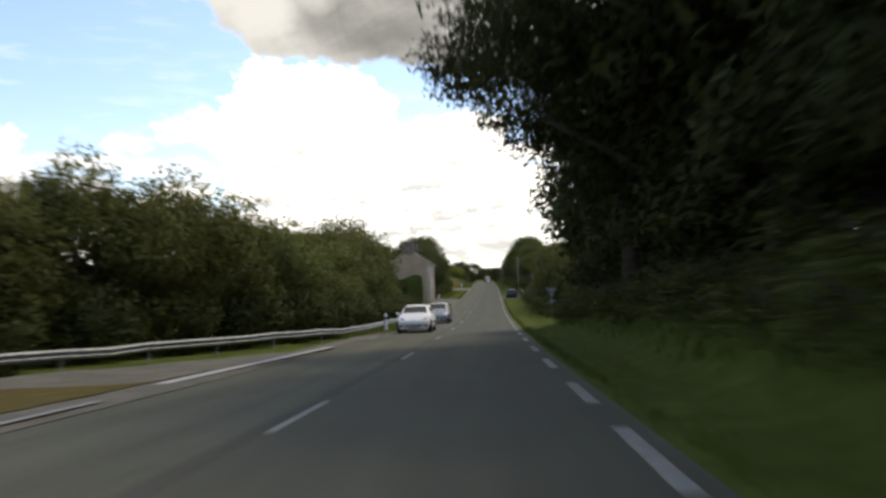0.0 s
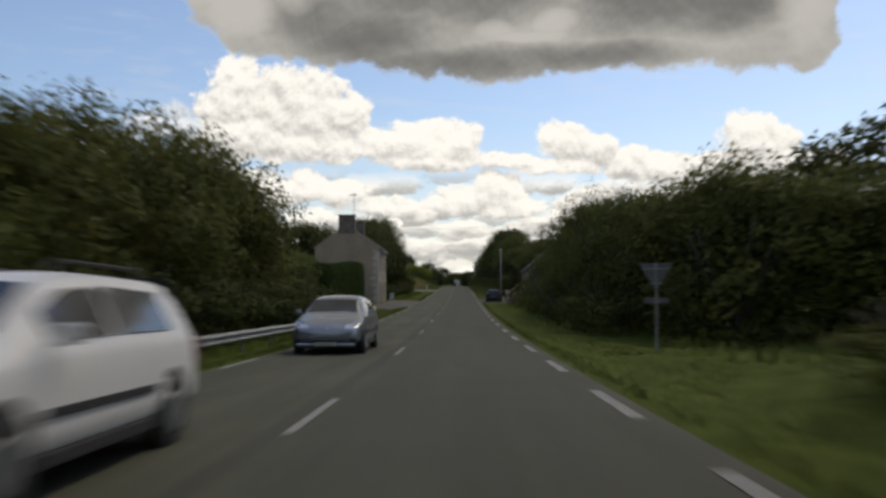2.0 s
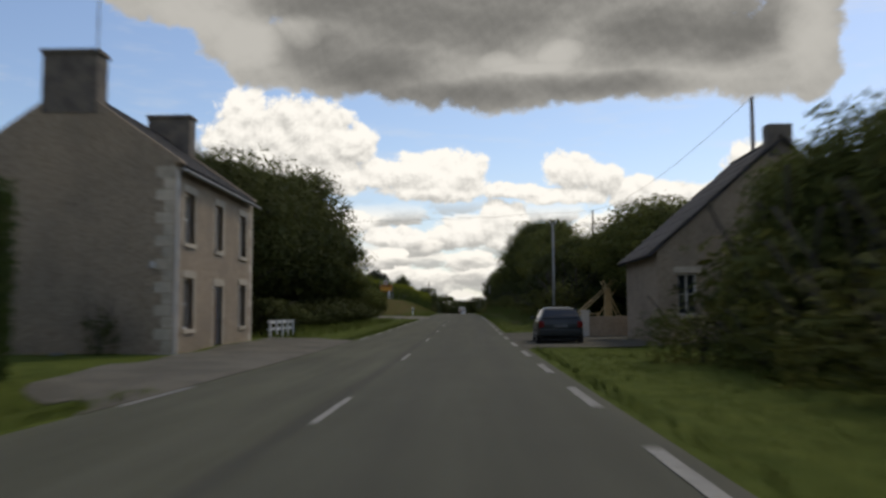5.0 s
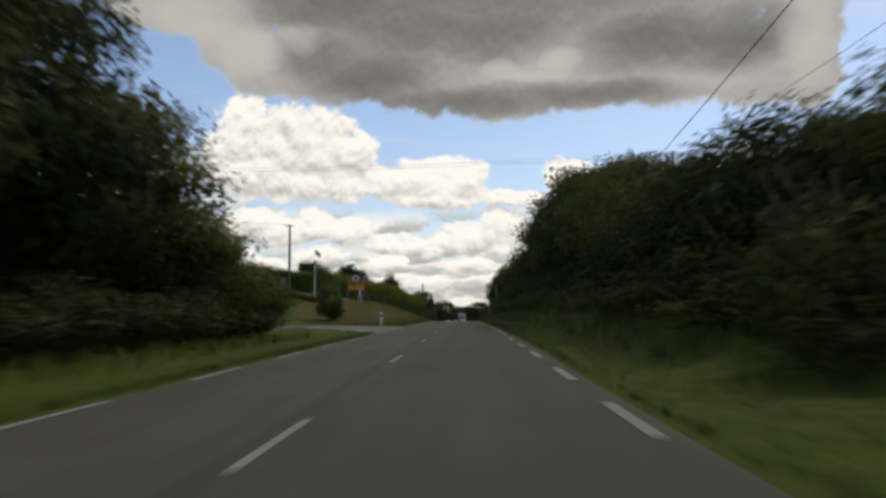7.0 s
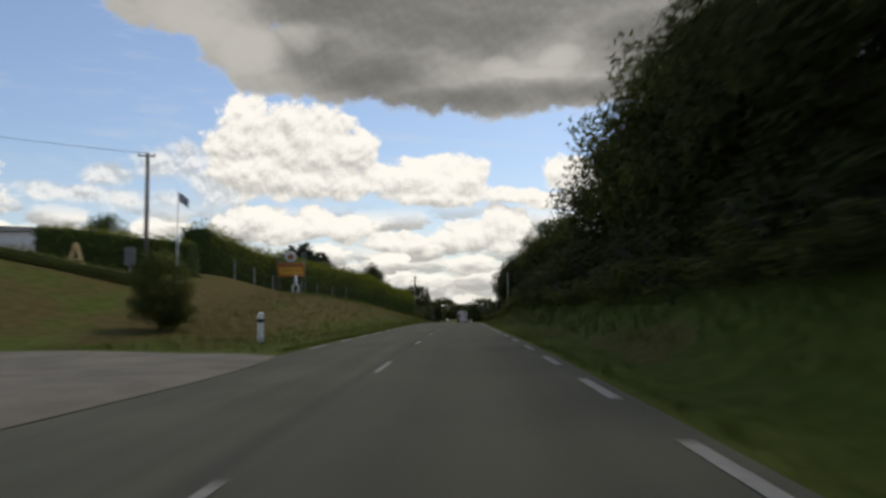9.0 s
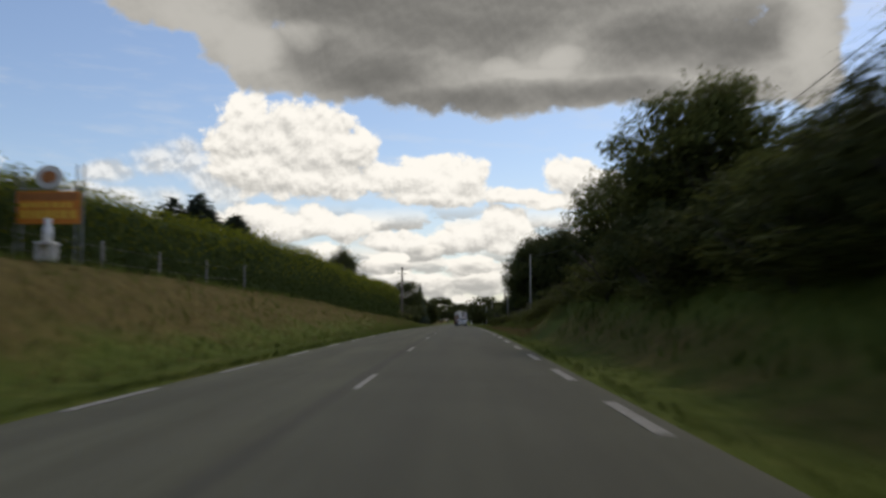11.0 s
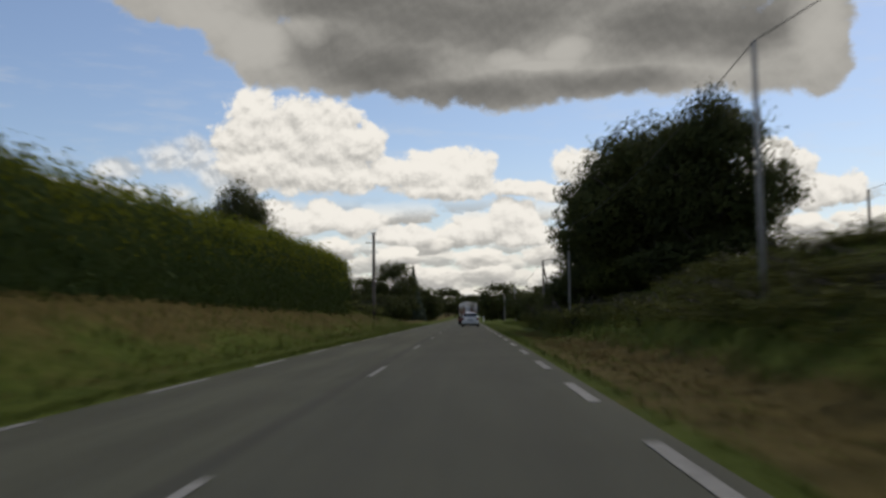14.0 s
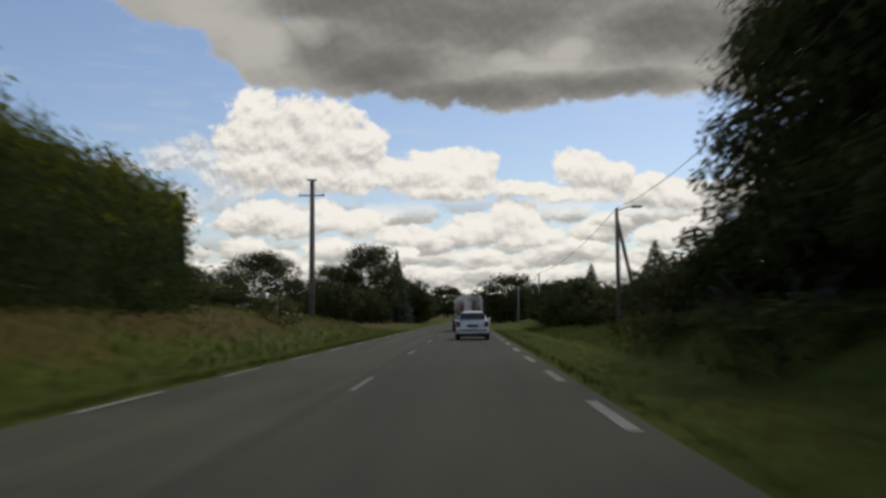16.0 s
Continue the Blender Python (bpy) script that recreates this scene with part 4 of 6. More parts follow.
# trees behind the stone house up to the gravel drive
# dim entries near u -11.5 are fillers added inside the other crowns
for kind, u, y, h, r in [("dark_a", -11.2, 140, 9.4, 4.2), ("dark_a", -12, 147, 10.2, 4.8), ("dark_a", -11.8, 154.5, 10.6, 5.0), ("dark_a", -11.6, 162, 12.0, 4.8), ("oak_a", -11.2, 169.5, 9.6, 4.0),
                         ("oak_a", -11.4, 175.5, 6.2, 3.2), ("oak_b", -12.6, 181, 5.2, 3.0), ("oak_a", -10.4, 173.5, 6.0, 3.4), ("bush_b", -8.9, 174.5, 4.6, 2.5), ("bush_b", -8.6, 179.5, 3.6, 2.1), ("dim", -11.8, 148, 9.6, 4.2), ("dim", -11.6, 155.5, 10, 4.4), ("dim", -11.5, 163, 11.2, 4.2), ("dim", -11.2, 169.5, 8.8, 3.4), ("dim", -19, 142, 10, 5), ("dim", -19, 152, 10.5, 5), ("dim", -19, 163, 9.5, 5), ("dim", -18, 118, 6.0, 4), ("dim", -18, 108, 5.4, 4)]:
    plant(kind, u, y, h, r, group="dark trees behind the house")
for k in range(12):
    plant("dark_bush", -8.5 + rng.uniform(-0.5, 0.3), 140 + k * 3.4, rng.uniform(1.3, 2.2), rng.uniform(1.7, 2.2), "low dark undergrowth below the trees", "undergrowth under the trees")

# left of the far straight
plant("wispy", -16.2, 363, 10.6, 1.0, "slim young poplar behind the golden hedge")
plant("round", -16.2, 354, 12.2, 3.5, "round broadleaf tree behind the golden hedge")
for u, y, h in [(-17.2, 285, 10.0), (-18.4, 289.5, 10.3), (-16.4, 292.5, 9.5), (-18.8, 284, 9.6), (-17.6, 296, 9.8)]:
    plant("conifer", u, y, h, 5.4, "broad dark conifer behind the golden hedge")
for kind, u, y, h, r in [("dark_bush", -13, 374, 3.2, 2.6), ("dark_bush", -15, 381, 4.4, 3.0), ("dark_a", -16.7, 404, 7.2, 3.8), ("dark_bush", -12.5, 416, 4.6, 3.4), ("dark_bush", -11, 428, 4.4, 3.2), ("dark_bush", -10.5, 440, 5.0, 3.4),
                         ("dark_a", -12.8, 453, 12.0, 4.6), ("dark_a", -17.5, 451, 9.0, 4.4), ("conifer", -9.4, 459, 11.8, 2.8), ("dark_bush", -9, 470, 5.2, 4), ("dark_bush", -9, 485, 5.6, 4.4), ("dim", -10, 503, 6, 5)]:
    plant(kind, u, y, h, r)
plant("bush_b", -10.7, 217.7, 3.9, 1.2, "tall dense bush on the grassy bank")
plant("bush_b", -10.6, 217.5, 2.2, 1.2, "low dense foot of the bush on the grassy bank")
plant("shrub", -16.2, 210.5, 2.6, 1.0, "thin grey-green shrub beside the drive")
plant("oak_a", -44.5, 292, 14.6, 3.4, "broadleaf tree behind the yard")

# far hedgerows that close the view
for k in range(13):
    plant("dim", -26 + k * 4.4, 690 + rng.uniform(-12, 12), rng.uniform(7, 10), rng.uniform(4.5, 6), group="far hedgerow trees")
for k in range(46):
    y = 470 + (k % 23) * 24 + rng.uniform(-8, 8)
    side = 1 if k < 23 else -1
    u = side * (9 + rng.uniform(0, 5) + (y - 470) * 0.02)
    plant("dim" if y < 620 else "far", u, y, rng.uniform(6.0, 9.0), rng.uniform(4.2, 6), "distant broadleaf tree with a rounded dark crown", "far hedgerow trees")
    if y < 560:
        plant("dark_bush", u - side * 2.0, y + 6, rng.uniform(2.6, 3.8), 3.2, "low bush in the far hedgerow", "far hedgerow bushes")
for k in range(60):
    a = -1.2 + 2.4 * k / 59
    y = 640 + 120 * math.cos(a * 2.5) + rng.uniform(-30, 30)
    plant("far", math.tan(a * 0.8) * 560 + rng.uniform(-8, 8), y, rng.uniform(10, 18), rng.uniform(12, 18), group="far woods")
for k in range(24):
    y = 360 + k * 11
    plant("far", 60 + rng.uniform(-6, 30), y, rng.uniform(6, 10), rng.uniform(6, 9), group="field trees")
    plant("far", -60 - rng.uniform(0, 30), 40 + k * 18, rng.uniform(8, 12), rng.uniform(7, 9), group="field trees")
for k in range(14):
    plant("far", (k - 6.5) * 9, -75 - rng.uniform(0, 12), 14, 8, group="trees behind the start")


# ---------------------------------------------------------------- aprons, drives
LAY = [(-2, -17), (12, -17), (18, -14.2), (22, -10), (26, -7), (29, -5.6), (32, -4.6), (38, -3.5), (42, -3.2)]


def lay_left(y): return curve_at(LAY, y)


ribbon("lay_by", [-2 + 0.8 * k for k in range(54)], lay_left, lambda y: -3.12,
       M["forecourt"], 0.045, "worn grey gravel mouth of a side road", "lay-by", steps=44)
ribbon("grass_island", [1.5 + 0.6 * k for k in range(24)], lambda y: -4.1 - 7.5 * ramp(15.6, 11.5, y) * ramp(0, 3, y), lambda y: -4.05 - 0.3 * noise.noise((y, 2, 0)),
       M["ground"], 0.06, "low island of dry yellowing grass between road and lay-by", "grass island", steps=24)
island = bpy.data.objects["grass_island"].data
island.attributes.new("dry", "FLOAT", "POINT").data.foreach_set("value", [0.8] * len(island.vertices))


DRIVE_L = [(185, -3.18), (190, -4.9), (194, -6.3), (198, -8.6), (202, -13), (205, -17.5), (208, -22), (213, -24.5), (220, -25.6), (232, -25.8)]
DRIVE_R = [(185, -3.12), (205, -3.12), (206, -6), (207.2, -12), (209, -16.5), (212, -20), (220, -22.5), (232, -22.5)]


def drive_left(y): return curve_at(DRIVE_L, y) + 0.4 * noise.noise((y * 0.5, 7.0, 0.0)) * ramp(188, 194, y)


ribbon("gravel_drive", [185.5 + 0.5 * k for k in range(94)], drive_left, lambda y: max(drive_left(y) + 0.02, curve_at(DRIVE_R, y) + 0.3 * noise.noise((y * 0.6, 3.0, 0.0)) * ramp(205, 207, y)), M["gravel"], 0.035, "pale gravel drive that climbs to the yard", "driveway", steps=20)
ribbon("house_forecourt", [109 + 0.8 * k for k in range(34)], lambda y: -3.16 - 3.59 * ramp(109, 115, y), lambda y: -3.12, M["forecourt"], 0.03, "dusty forecourt before the stone house", "forecourt", steps=14)
ribbon("field_entrance", [127 + 0.5 * k for k in range(37)], lambda y: 3.62, lambda y: 3.70 + 13 * ramp(127, 130.5, y) * ramp(144.6, 143.2, y), M["earth"], 0.03, "earthy field entrance of packed gravel", "entrance", steps=30)


# ---------------------------------------------------------------- guard rail, posts and signs
def guard_rail():
    line = [(-17.5, 4), (-15.2, 9), (-13.2, 14), (-11.4, 19), (-9.6, 24.5), (-7.8, 30), (-6.5, 34), (-5.45, 39), (-4.95, 45), (-4.75, 52), (-4.8, 66), (-4.9, 84), (-4.93, 98), (-4.95, 100.6)]
    pts = []
    for (u0, y0), (u1, y1) in zip(line, line[1:]):
        n = max(1, round((y1 - y0) / 2))
        pts += [(u0 + (u1 - u0) * k / n, y0 + (y1 - y0) * k / n) for k in range(n)]
    pts.append(line[-1])
    rail = thing("guard_rail", Matrix.Translation(at(*line[0])), "galvanised steel guard rail on posts beside the road", "guard rail")
    inv = rail.matrix_basis.inverted()
    profile = [(0.0, 0.72), (0.035, 0.70), (0.085, 0.66), (0.085, 0.625), (0.02, 0.59), (0.0, 0.565), (0.02, 0.54), (0.085, 0.505), (0.085, 0.47), (0.035, 0.43), (0.0, 0.41)]
    vs, fs = [], []
    for k, (u, y) in enumerate(pts):
        drop = 0.0
        p = at(u, y)
        vs += [tuple(inv @ (p + Vector((o, 0, z - drop)))) for o, z in profile]
    n = len(profile)
    for k in range(len(pts) - 1):
        for i in range(n - 1):
            fs.append((k * n + i, k * n + i + 1, (k + 1) * n + i + 1, (k + 1) * n + i))
    beam = mesh_object("beam", vs, fs, M["galv"], rail, "corrugated steel beam", True)
    mod = beam.modifiers.new("thick", "SOLIDIFY")
    mod.thickness = 0.006
    bm = boxed(-0.05, 0.0, -0.03, 0.03, -0.4, 0.66)
    me = None
    for u, y in pts[1::2]:
        if me is None:
            first = part("post", bm, M["galv"], rail)
            me = first.data
            ob = first
        else:
            ob = new("post", me)
            ob.parent = rail
        ob.location = inv @ at(u, y)


guard_rail()


def marker_post(u, y):
    ob = thing("marker_post", Matrix.Translation(at(u, y)), "white plastic marker post with a black band in the verge grass", "marker post", "marker posts")
    bm = bmesh.new()
    tube(bm, [(0, 0, -0.2), (0, 0, 0.70)], [0.105, 0.10], 12)
    part("shaft", bm, M["white"], ob, smooth=False)
    part("band", tubed([(0, 0, 0.70), (0, 0, 0.84)], [0.102, 0.102], 12), M["black"], ob, "black reflective band")
    part("cap", tubed([(0, 0, 0.84), (0, 0, 1.0), (0, 0, 1.06)], [0.10, 0.098, 0.05], 12), M["white"], ob)
    return ob


marker_post(-4.35, 48.2)
marker_post(-5.5, 213.2)
marker_post(4.7, 452)


def give_way_sign(u, y):
    ob = thing("give_way_sign", Matrix.Translation(at(u, y)) @ Matrix.Rotation(radians(-14), 4, "Z"), "inverted triangle road sign, grey back, on a steel post", "road sign")
    bm = bmesh.new()
    tri = [(-0.42, 2.26), (0.42, 2.26), (0.0, 1.53)]
    fr = [bm.verts.new((x, 0.0, z)) for x, z in tri]
    bk = [bm.verts.new((x, 0.03, z)) for x, z in tri]
    bm.faces.new(fr)
    bm.faces.new(bk[::-1])
    for i in range(3):
        bm.faces.new((fr[i], fr[(i + 1) % 3], bk[(i + 1) % 3], bk[i]))
    bmesh.ops.bevel(bm, geom=bm.edges[:], offset=0.012, segments=2, affect="EDGES")
    part("plate", bm, M["sign_back"], ob)
    part("post", tubed([(0, -0.045, -0.4), (0, -0.045, 2.25)], 0.032, 10), M["galv"], ob)
    part("supplementary_plate", boxed(-0.30, 0.30, 0.0, 0.02, 1.24, 1.38, 0.008), M["sign_back"], ob)
    for z in (2.12, 1.75, 1.27):
        part("clamp", boxed(-0.34 if z > 2 else -0.14, 0.34 if z > 2 else 0.14, -0.02, -0.004, z - 0.02, z + 0.02), M["galv"], ob)


give_way_sign(6.55, 56.8)


# ---------------------------------------------------------------- stone house
def wall_with_openings(bm, length, z0, z1, openings, thick):
    """A wall along +x from 0 to length in the plane y = 0 .. thick; openings (x0, x1, z0, z1) go through it."""
    xs = sorted({0, length, *(v for o in openings for v in o[:2])})
    zs = sorted({z0, z1, *(v for o in openings for v in o[2:])})
    for a, b in zip(xs, xs[1:]):
        for c_, d_ in zip(zs, zs[1:]):
            mx, mz = (a + b) / 2, (c_ + d_) / 2
            if not any(o[0] < mx < o[1] and o[2] < mz < o[3] for o in openings):
                box(bm, a, b, 0, thick, c_, d_)
    bmesh.ops.remove_doubles(bm, verts=bm.verts, dist=0.0005)


def prism(bm, outline, y0, y1):
    """The outline (x, z) pushed from y0 to y1."""
    a = [bm.verts.new((x, y0, z)) for x, z in outline]
    b = [bm.verts.new((x, y1, z)) for x, z in outline]
    bm.faces.new(a)
    bm.faces.new(b[::-1])
    for i in range(len(a)):
        j = (i + 1) % len(a)
        bm.faces.new((a[i], a[j], b[j], b[i]))
    return bm


def slates(parent, width, slope_len, m, rows, cols):
    """Lapped slates on one slope: x along the eave, y up the slope."""
    w, l = width / cols, slope_len / rows
    bm = boxed(0.004, w - 0.004, 0.0, l * 1.25, 0.0, 0.012)
    for f in bm.verts:
        f.co.z += 0.018 * (1 - f.co.y / (l * 1.25))
    first = None
    for j in range(rows):
        for i in range(cols):
            if first is None:
                ob = first = part("slate", bm, M["slate"], parent)
            else:
                ob = new("slate", first.data)
                ob.parent = parent
            off = w * 0.5 if j % 2 else 0.0
            ob.matrix_basis = m @ Matrix.Translation((i * w + off - (w * 0.25), j * l, 0.012 + rng.uniform(0, 0.006))) @ Matrix.Rotation(rng.uniform(-0.008, 0.008), 4, "Z")


def window_unit(parent, m, w, h, shutters=True):
    win = new("window")
    win.parent = parent
    win.matrix_basis = m
    bm = bmesh.new()
    for x0, x1, z0, z1 in ((0, 0.06, 0, h), (w - 0.06, w, 0, h), (0.06, w - 0.06, 0, 0.06), (0.06, w - 0.06, h - 0.06, h), (w / 2 - 0.03, w / 2 + 0.03, 0.06, h - 0.06), (0.06, w / 2 - 0.03, h * 0.5 - 0.02, h * 0.5 + 0.02), (w / 2 + 0.03, w - 0.06, h * 0.5 - 0.02, h * 0.5 + 0.02)):
        box(bm, x0, x1, 0.18, 0.24, z0, z1)
    part("window_frame", bm, M["wood_white"], win)
    part("pane", boxed(0.05, w - 0.05, 0.20, 0.215, 0.05, h - 0.05), M["pane"], win)
    part("sill", boxed(-0.12, w + 0.12, -0.06, 0.3, -0.14, -0.003, 0.01), M["granite"], win)
    part("lintel", boxed(-0.16, w + 0.16, -0.03, 0.25, h + 0.003, h + 0.24, 0.01), M["granite"], win)
    if shutters:
        for x0 in (-w * 0.5 - 0.02, w + 0.02):
            bm = boxed(x0, x0 + w * 0.5, -0.065, -0.03, 0.02, h - 0.02)
            for k in range(9):
                z = 0.1 + (h - 0.2) * k / 8
                box(bm, x0 + 0.05, x0 + w * 0.5 - 0.05, -0.078, -0.066, z - 0.03, z + 0.03)
            part("shutter", bm, M["wood_white"], win)
    return win


def stone_house():
    """Two storeys, gables with chimneys. Local x runs along the front away from the camera, y into the house."""
    LEN, DEP, EAVE, RIDGE = 9.4, 6.6, 5.95, 8.25
    y0 = 123.5
    base = Vector((-6.8, y0, rz(y0) - 0.12))
    m = Matrix.Translation(base) @ Matrix.Rotation(radians(90), 4, "Z")
    house = thing("house", m, "two-storey rubble stone house with slate roof and gable chimneys", "house")
    ops = [(1.0, 1.95, 3.6, 5.2), (4.25, 5.15, 3.6, 5.2), (7.45, 8.4, 3.6, 5.2), (1.0, 1.95, 0.9, 2.5), (4.2, 5.2, 0.1, 2.35), (7.45, 8.4, 0.9, 2.5)]
    bm = bmesh.new()
    wall_with_openings(bm, LEN, -0.3, EAVE, ops, 0.5)
    part("front_wall", bm, M["stone"], house)
    bm = bmesh.new()
    box(bm, 0, LEN, DEP - 0.5, DEP, -0.3, EAVE)
    part("back_wall", bm, M["stone"], house)
    for x0, x1 in ((0.0, 0.5), (LEN - 0.5, LEN)):
        bm = bmesh.new()
        ol = [(0.502, -0.3), (DEP - 0.502, -0.3), (DEP - 0.502, EAVE + 0.003), (DEP + 0.16, EAVE + 0.003), (DEP + 0.16, EAVE + 0.10), (DEP / 2, RIDGE + 0.22), (-0.16, EAVE + 0.10), (-0.16, EAVE + 0.003), (0.502, EAVE + 0.003)]
        a = [bm.verts.new((x0, y, z)) for y, z in ol]
        b = [bm.verts.new((x1, y, z)) for y, z in ol]
        bm.faces.new(a)
        bm.faces.new(b[::-1])
        for i in range(len(ol)):
            j = (i + 1) % len(ol)
            bm.faces.new((a[i], a[j], b[j], b[i]))
        gable = part("gable_wall", bm, M["stone"], house)
        bm = bmesh.new()
        yc = DEP / 2
        xa, xb = (x0 - 0.03, x1 + 0.25) if x0 == 0 else (x0 - 0.25, x1 + 0.03)
        box(bm, xa, xb, yc - 0.85, yc + 0.85, RIDGE - 0.75, 9.35)
        box(bm, xa - 0.06, xb + 0.06, yc - 0.91, yc + 0.91, 9.35, 9.50, 0.02)
        part("chimney", bm, M["chimney"], house, "squat stone chimney stack with a cap course")
    # roof slopes
    run = math.hypot(DEP / 2 + 0.25, (RIDGE - EAVE) * (DEP / 2 + 0.25) / (DEP / 2))
    pitch = math.atan2(RIDGE - EAVE, DEP / 2)
    for side in (0, 1):
        bm = boxed(0.505, LEN - 0.505, 0, run, 0.0, 0.08)
        mm = Matrix.Translation((0, -0.25, EAVE - 0.25 * math.tan(pitch))) @ Matrix.Rotation(pitch, 4, "X")
        if side:
            mm = Matrix.Translation((LEN, DEP + 0.25, EAVE - 0.25 * math.tan(pitch))) @ Matrix.Rotation(math.pi, 4, "Z") @ Matrix.Rotation(pitch, 4, "X")
        roof = part("roof", bm, M["slate"], house, "dark slate roof slope")
        roof.matrix_basis = mm
        slates(roof, LEN - 1.2, run, Matrix.Translation((0.62, 0, 0.08)), 12 if side == 0 else 6, 20 if side == 0 else 12)
    bm = tubed([(0.5, DEP / 2, RIDGE + 0.09), (LEN - 0.5, DEP / 2, RIDGE + 0.09)], 0.09, 8)
    part("ridge_tiles", bm, M["slate"], house)
    part("gutter", tubed([(-0.05, -0.30, EAVE - 0.22), (LEN + 0.05, -0.30, EAVE - 0.22)], 0.06, 8), M["galv"], house)
    part("downpipe", tubed([(0.12, -0.07, EAVE - 0.25), (0.12, -0.07, 0.1)], 0.045, 8), M["wood_white"], house)
    # corner stones, long and short, on the near and far corner
    for x_edge, d in ((0, 1), (LEN, -1)):
        for k in range(17):
            z = -0.1 + k * 0.35
            lx, ly = (0.55, 0.32) if k % 2 else (0.32, 0.55)
            x0, x1 = sorted((x_edge - d * 0.012, x_edge + d * lx))
            bm = bmesh.new()
            box(bm, x0, x1, -0.012, ly, z, z + 0.335, 0.012)
            part("quoin", bm, M["granite"], house)
    for i, (a, b, c_, d_) in enumerate(ops):
        if i == 4:
            door = part("door", boxed(a + 0.06, b - 0.06, 0.16, 0.22, c_, d_ - 0.06), M["door"], house, "brown wooden front door")
            bm = bmesh.new()
            for x0, x1, z0, z1 in ((a, a + 0.06, c_, d_), (b - 0.06, b, c_, d_), (a + 0.06, b - 0.06, d_ - 0.06, d_)):
                box(bm, x0, x1, 0.12, 0.24, z0, z1)
            part("door_frame", bm, M["wood_white"], house)
            part("handle", tubed([(b - 0.16, 0.13, 1.05), (b - 0.16, 0.13, 1.2)], 0.015, 6), M["galv"], door)
            part("lintel", boxed(a - 0.16, b + 0.16, -0.03, 0.25, d_ + 0.003, d_ + 0.26, 0.01), M["granite"], house)
            part("doorstep", boxed(a - 0.1, b + 0.1, -0.35, 0.0, -0.05, 0.1, 0.01), M["granite"], house)
        else:
            window_unit(house, Matrix.Translation((a, 0, c_)), b - a, d_ - c_, False)
        for x in (a - 0.16, b):
            part("jamb_stone", boxed(x, x + 0.16, -0.012, 0.12, c_, d_ - 0.003, 0.01), M["granite"], house)
    part("wall_lamp", boxed(-0.10, -0.003, 0.55, 0.67, 2.75, 2.95, 0.02), M["wood_white"], house, "small white box on the gable")
    # aerial on the near chimney
    bm = tubed([(0.2, DEP / 2 - 0.75, 9.45), (0.2, DEP / 2 - 0.75, 11.8)], 0.028, 6)
    tube(bm, [(-0.2, DEP / 2 - 1.0, 11.6), (0.9, DEP / 2 - 0.2, 11.6)], 0.016, 6)
    for k in range(7):
        q = Vector((-0.15 + 0.15 * k, DEP / 2 - 0.97 + 0.11 * k, 11.6))
        tube(bm, [tuple(q + Vector((-0.14, 0.2, 0))), tuple(q + Vector((0.14, -0.2, 0)))], 0.012, 5)
    part("aerial", bm, M["galv"], house, "thin rooftop television aerial")
    part("shrub_pot", tubed([(-0.5, 3.2, -0.1), (-0.5, 3.2, 0.25)], [0.16, 0.22], 12), M["concrete"], house)
    return house


stone_house()
tagged(plant("shrub", -9.0, 122.9, 1.2, 0.5), "dark round shrub against the gable wall")


def cottage():
    """Low stone cottage, its gable half hidden behind bushes."""
    LEN, DEP, EAVE, RIDGE = 9.4, 6.0, 3.6, 7.7
    y0 = 130.0
    m = Matrix.Translation((9.1, y0, rz(y0) - 0.1))
    ob = thing("cottage", m, "low stone cottage with a slate roof behind bushes", "house")
    bm = bmesh.new()
    wall_with_openings(bm, LEN, -0.3, EAVE, [(0.75, 1.45, 1.2, 2.75), (3.4, 4.4, 0.1, 2.3)], 0.5)
    part("gable_wall", bm, M["stone"], ob)
    bm = bmesh.new()
    prism(bm, [(0.0, EAVE), (LEN, EAVE), (LEN / 2, RIDGE)], 0.0, 0.5)
    part("gable_peak", bm, M["stone"], ob)
    bm = boxed(0, 0.5, 0.5, DEP, -0.3, EAVE)
    part("side_wall", bm, M["stone"], ob)
    part("side_wall", boxed(LEN - 0.5, LEN, 0.5, DEP, -0.3, EAVE), M["stone"], ob)
    part("back_wall", boxed(0.5, LEN - 0.5, DEP - 0.5, DEP, -0.3, EAVE), M["stone"], ob)
    pitch = math.atan2(RIDGE - EAVE, LEN / 2)
    run = (LEN / 2 + 0.3) / math.cos(pitch)
    for side in (0, 1):
        roof = part("roof", boxed(-0.1, DEP + 0.1, 0, run, 0, 0.09), M["slate"], ob, "dark slate roof slope")
        base = Matrix.Translation((-0.3, 0, EAVE - 0.3 * math.tan(pitch))) @ Matrix.Rotation(radians(-90), 4, "Z") @ Matrix.Translation((-DEP, 0, 0)) @ Matrix.Rotation(pitch, 4, "X")
        if side:
            base = Matrix.Translation((LEN + 0.3, 0, EAVE - 0.3 * math.tan(pitch))) @ Matrix.Rotation(radians(90), 4, "Z") @ Matrix.Rotation(pitch, 4, "X")
        roof.matrix_basis = base
        slates(roof, DEP + 0.2, run, Matrix.Translation((-0.1, 0, 0.09)), 9, 10)
    window_unit(ob, Matrix.Translation((0.75, 0, 1.2)), 0.7, 1.55, False)
    part("door", boxed(3.42, 4.38, 0.15, 0.22, 0.1, 2.28), M["door"], ob)
    part("chimney", boxed(LEN / 2 - 0.45, LEN / 2 + 0.45, -0.02, 0.62, RIDGE - 0.6, RIDGE + 0.65, 0.02), M["chimney"], ob)


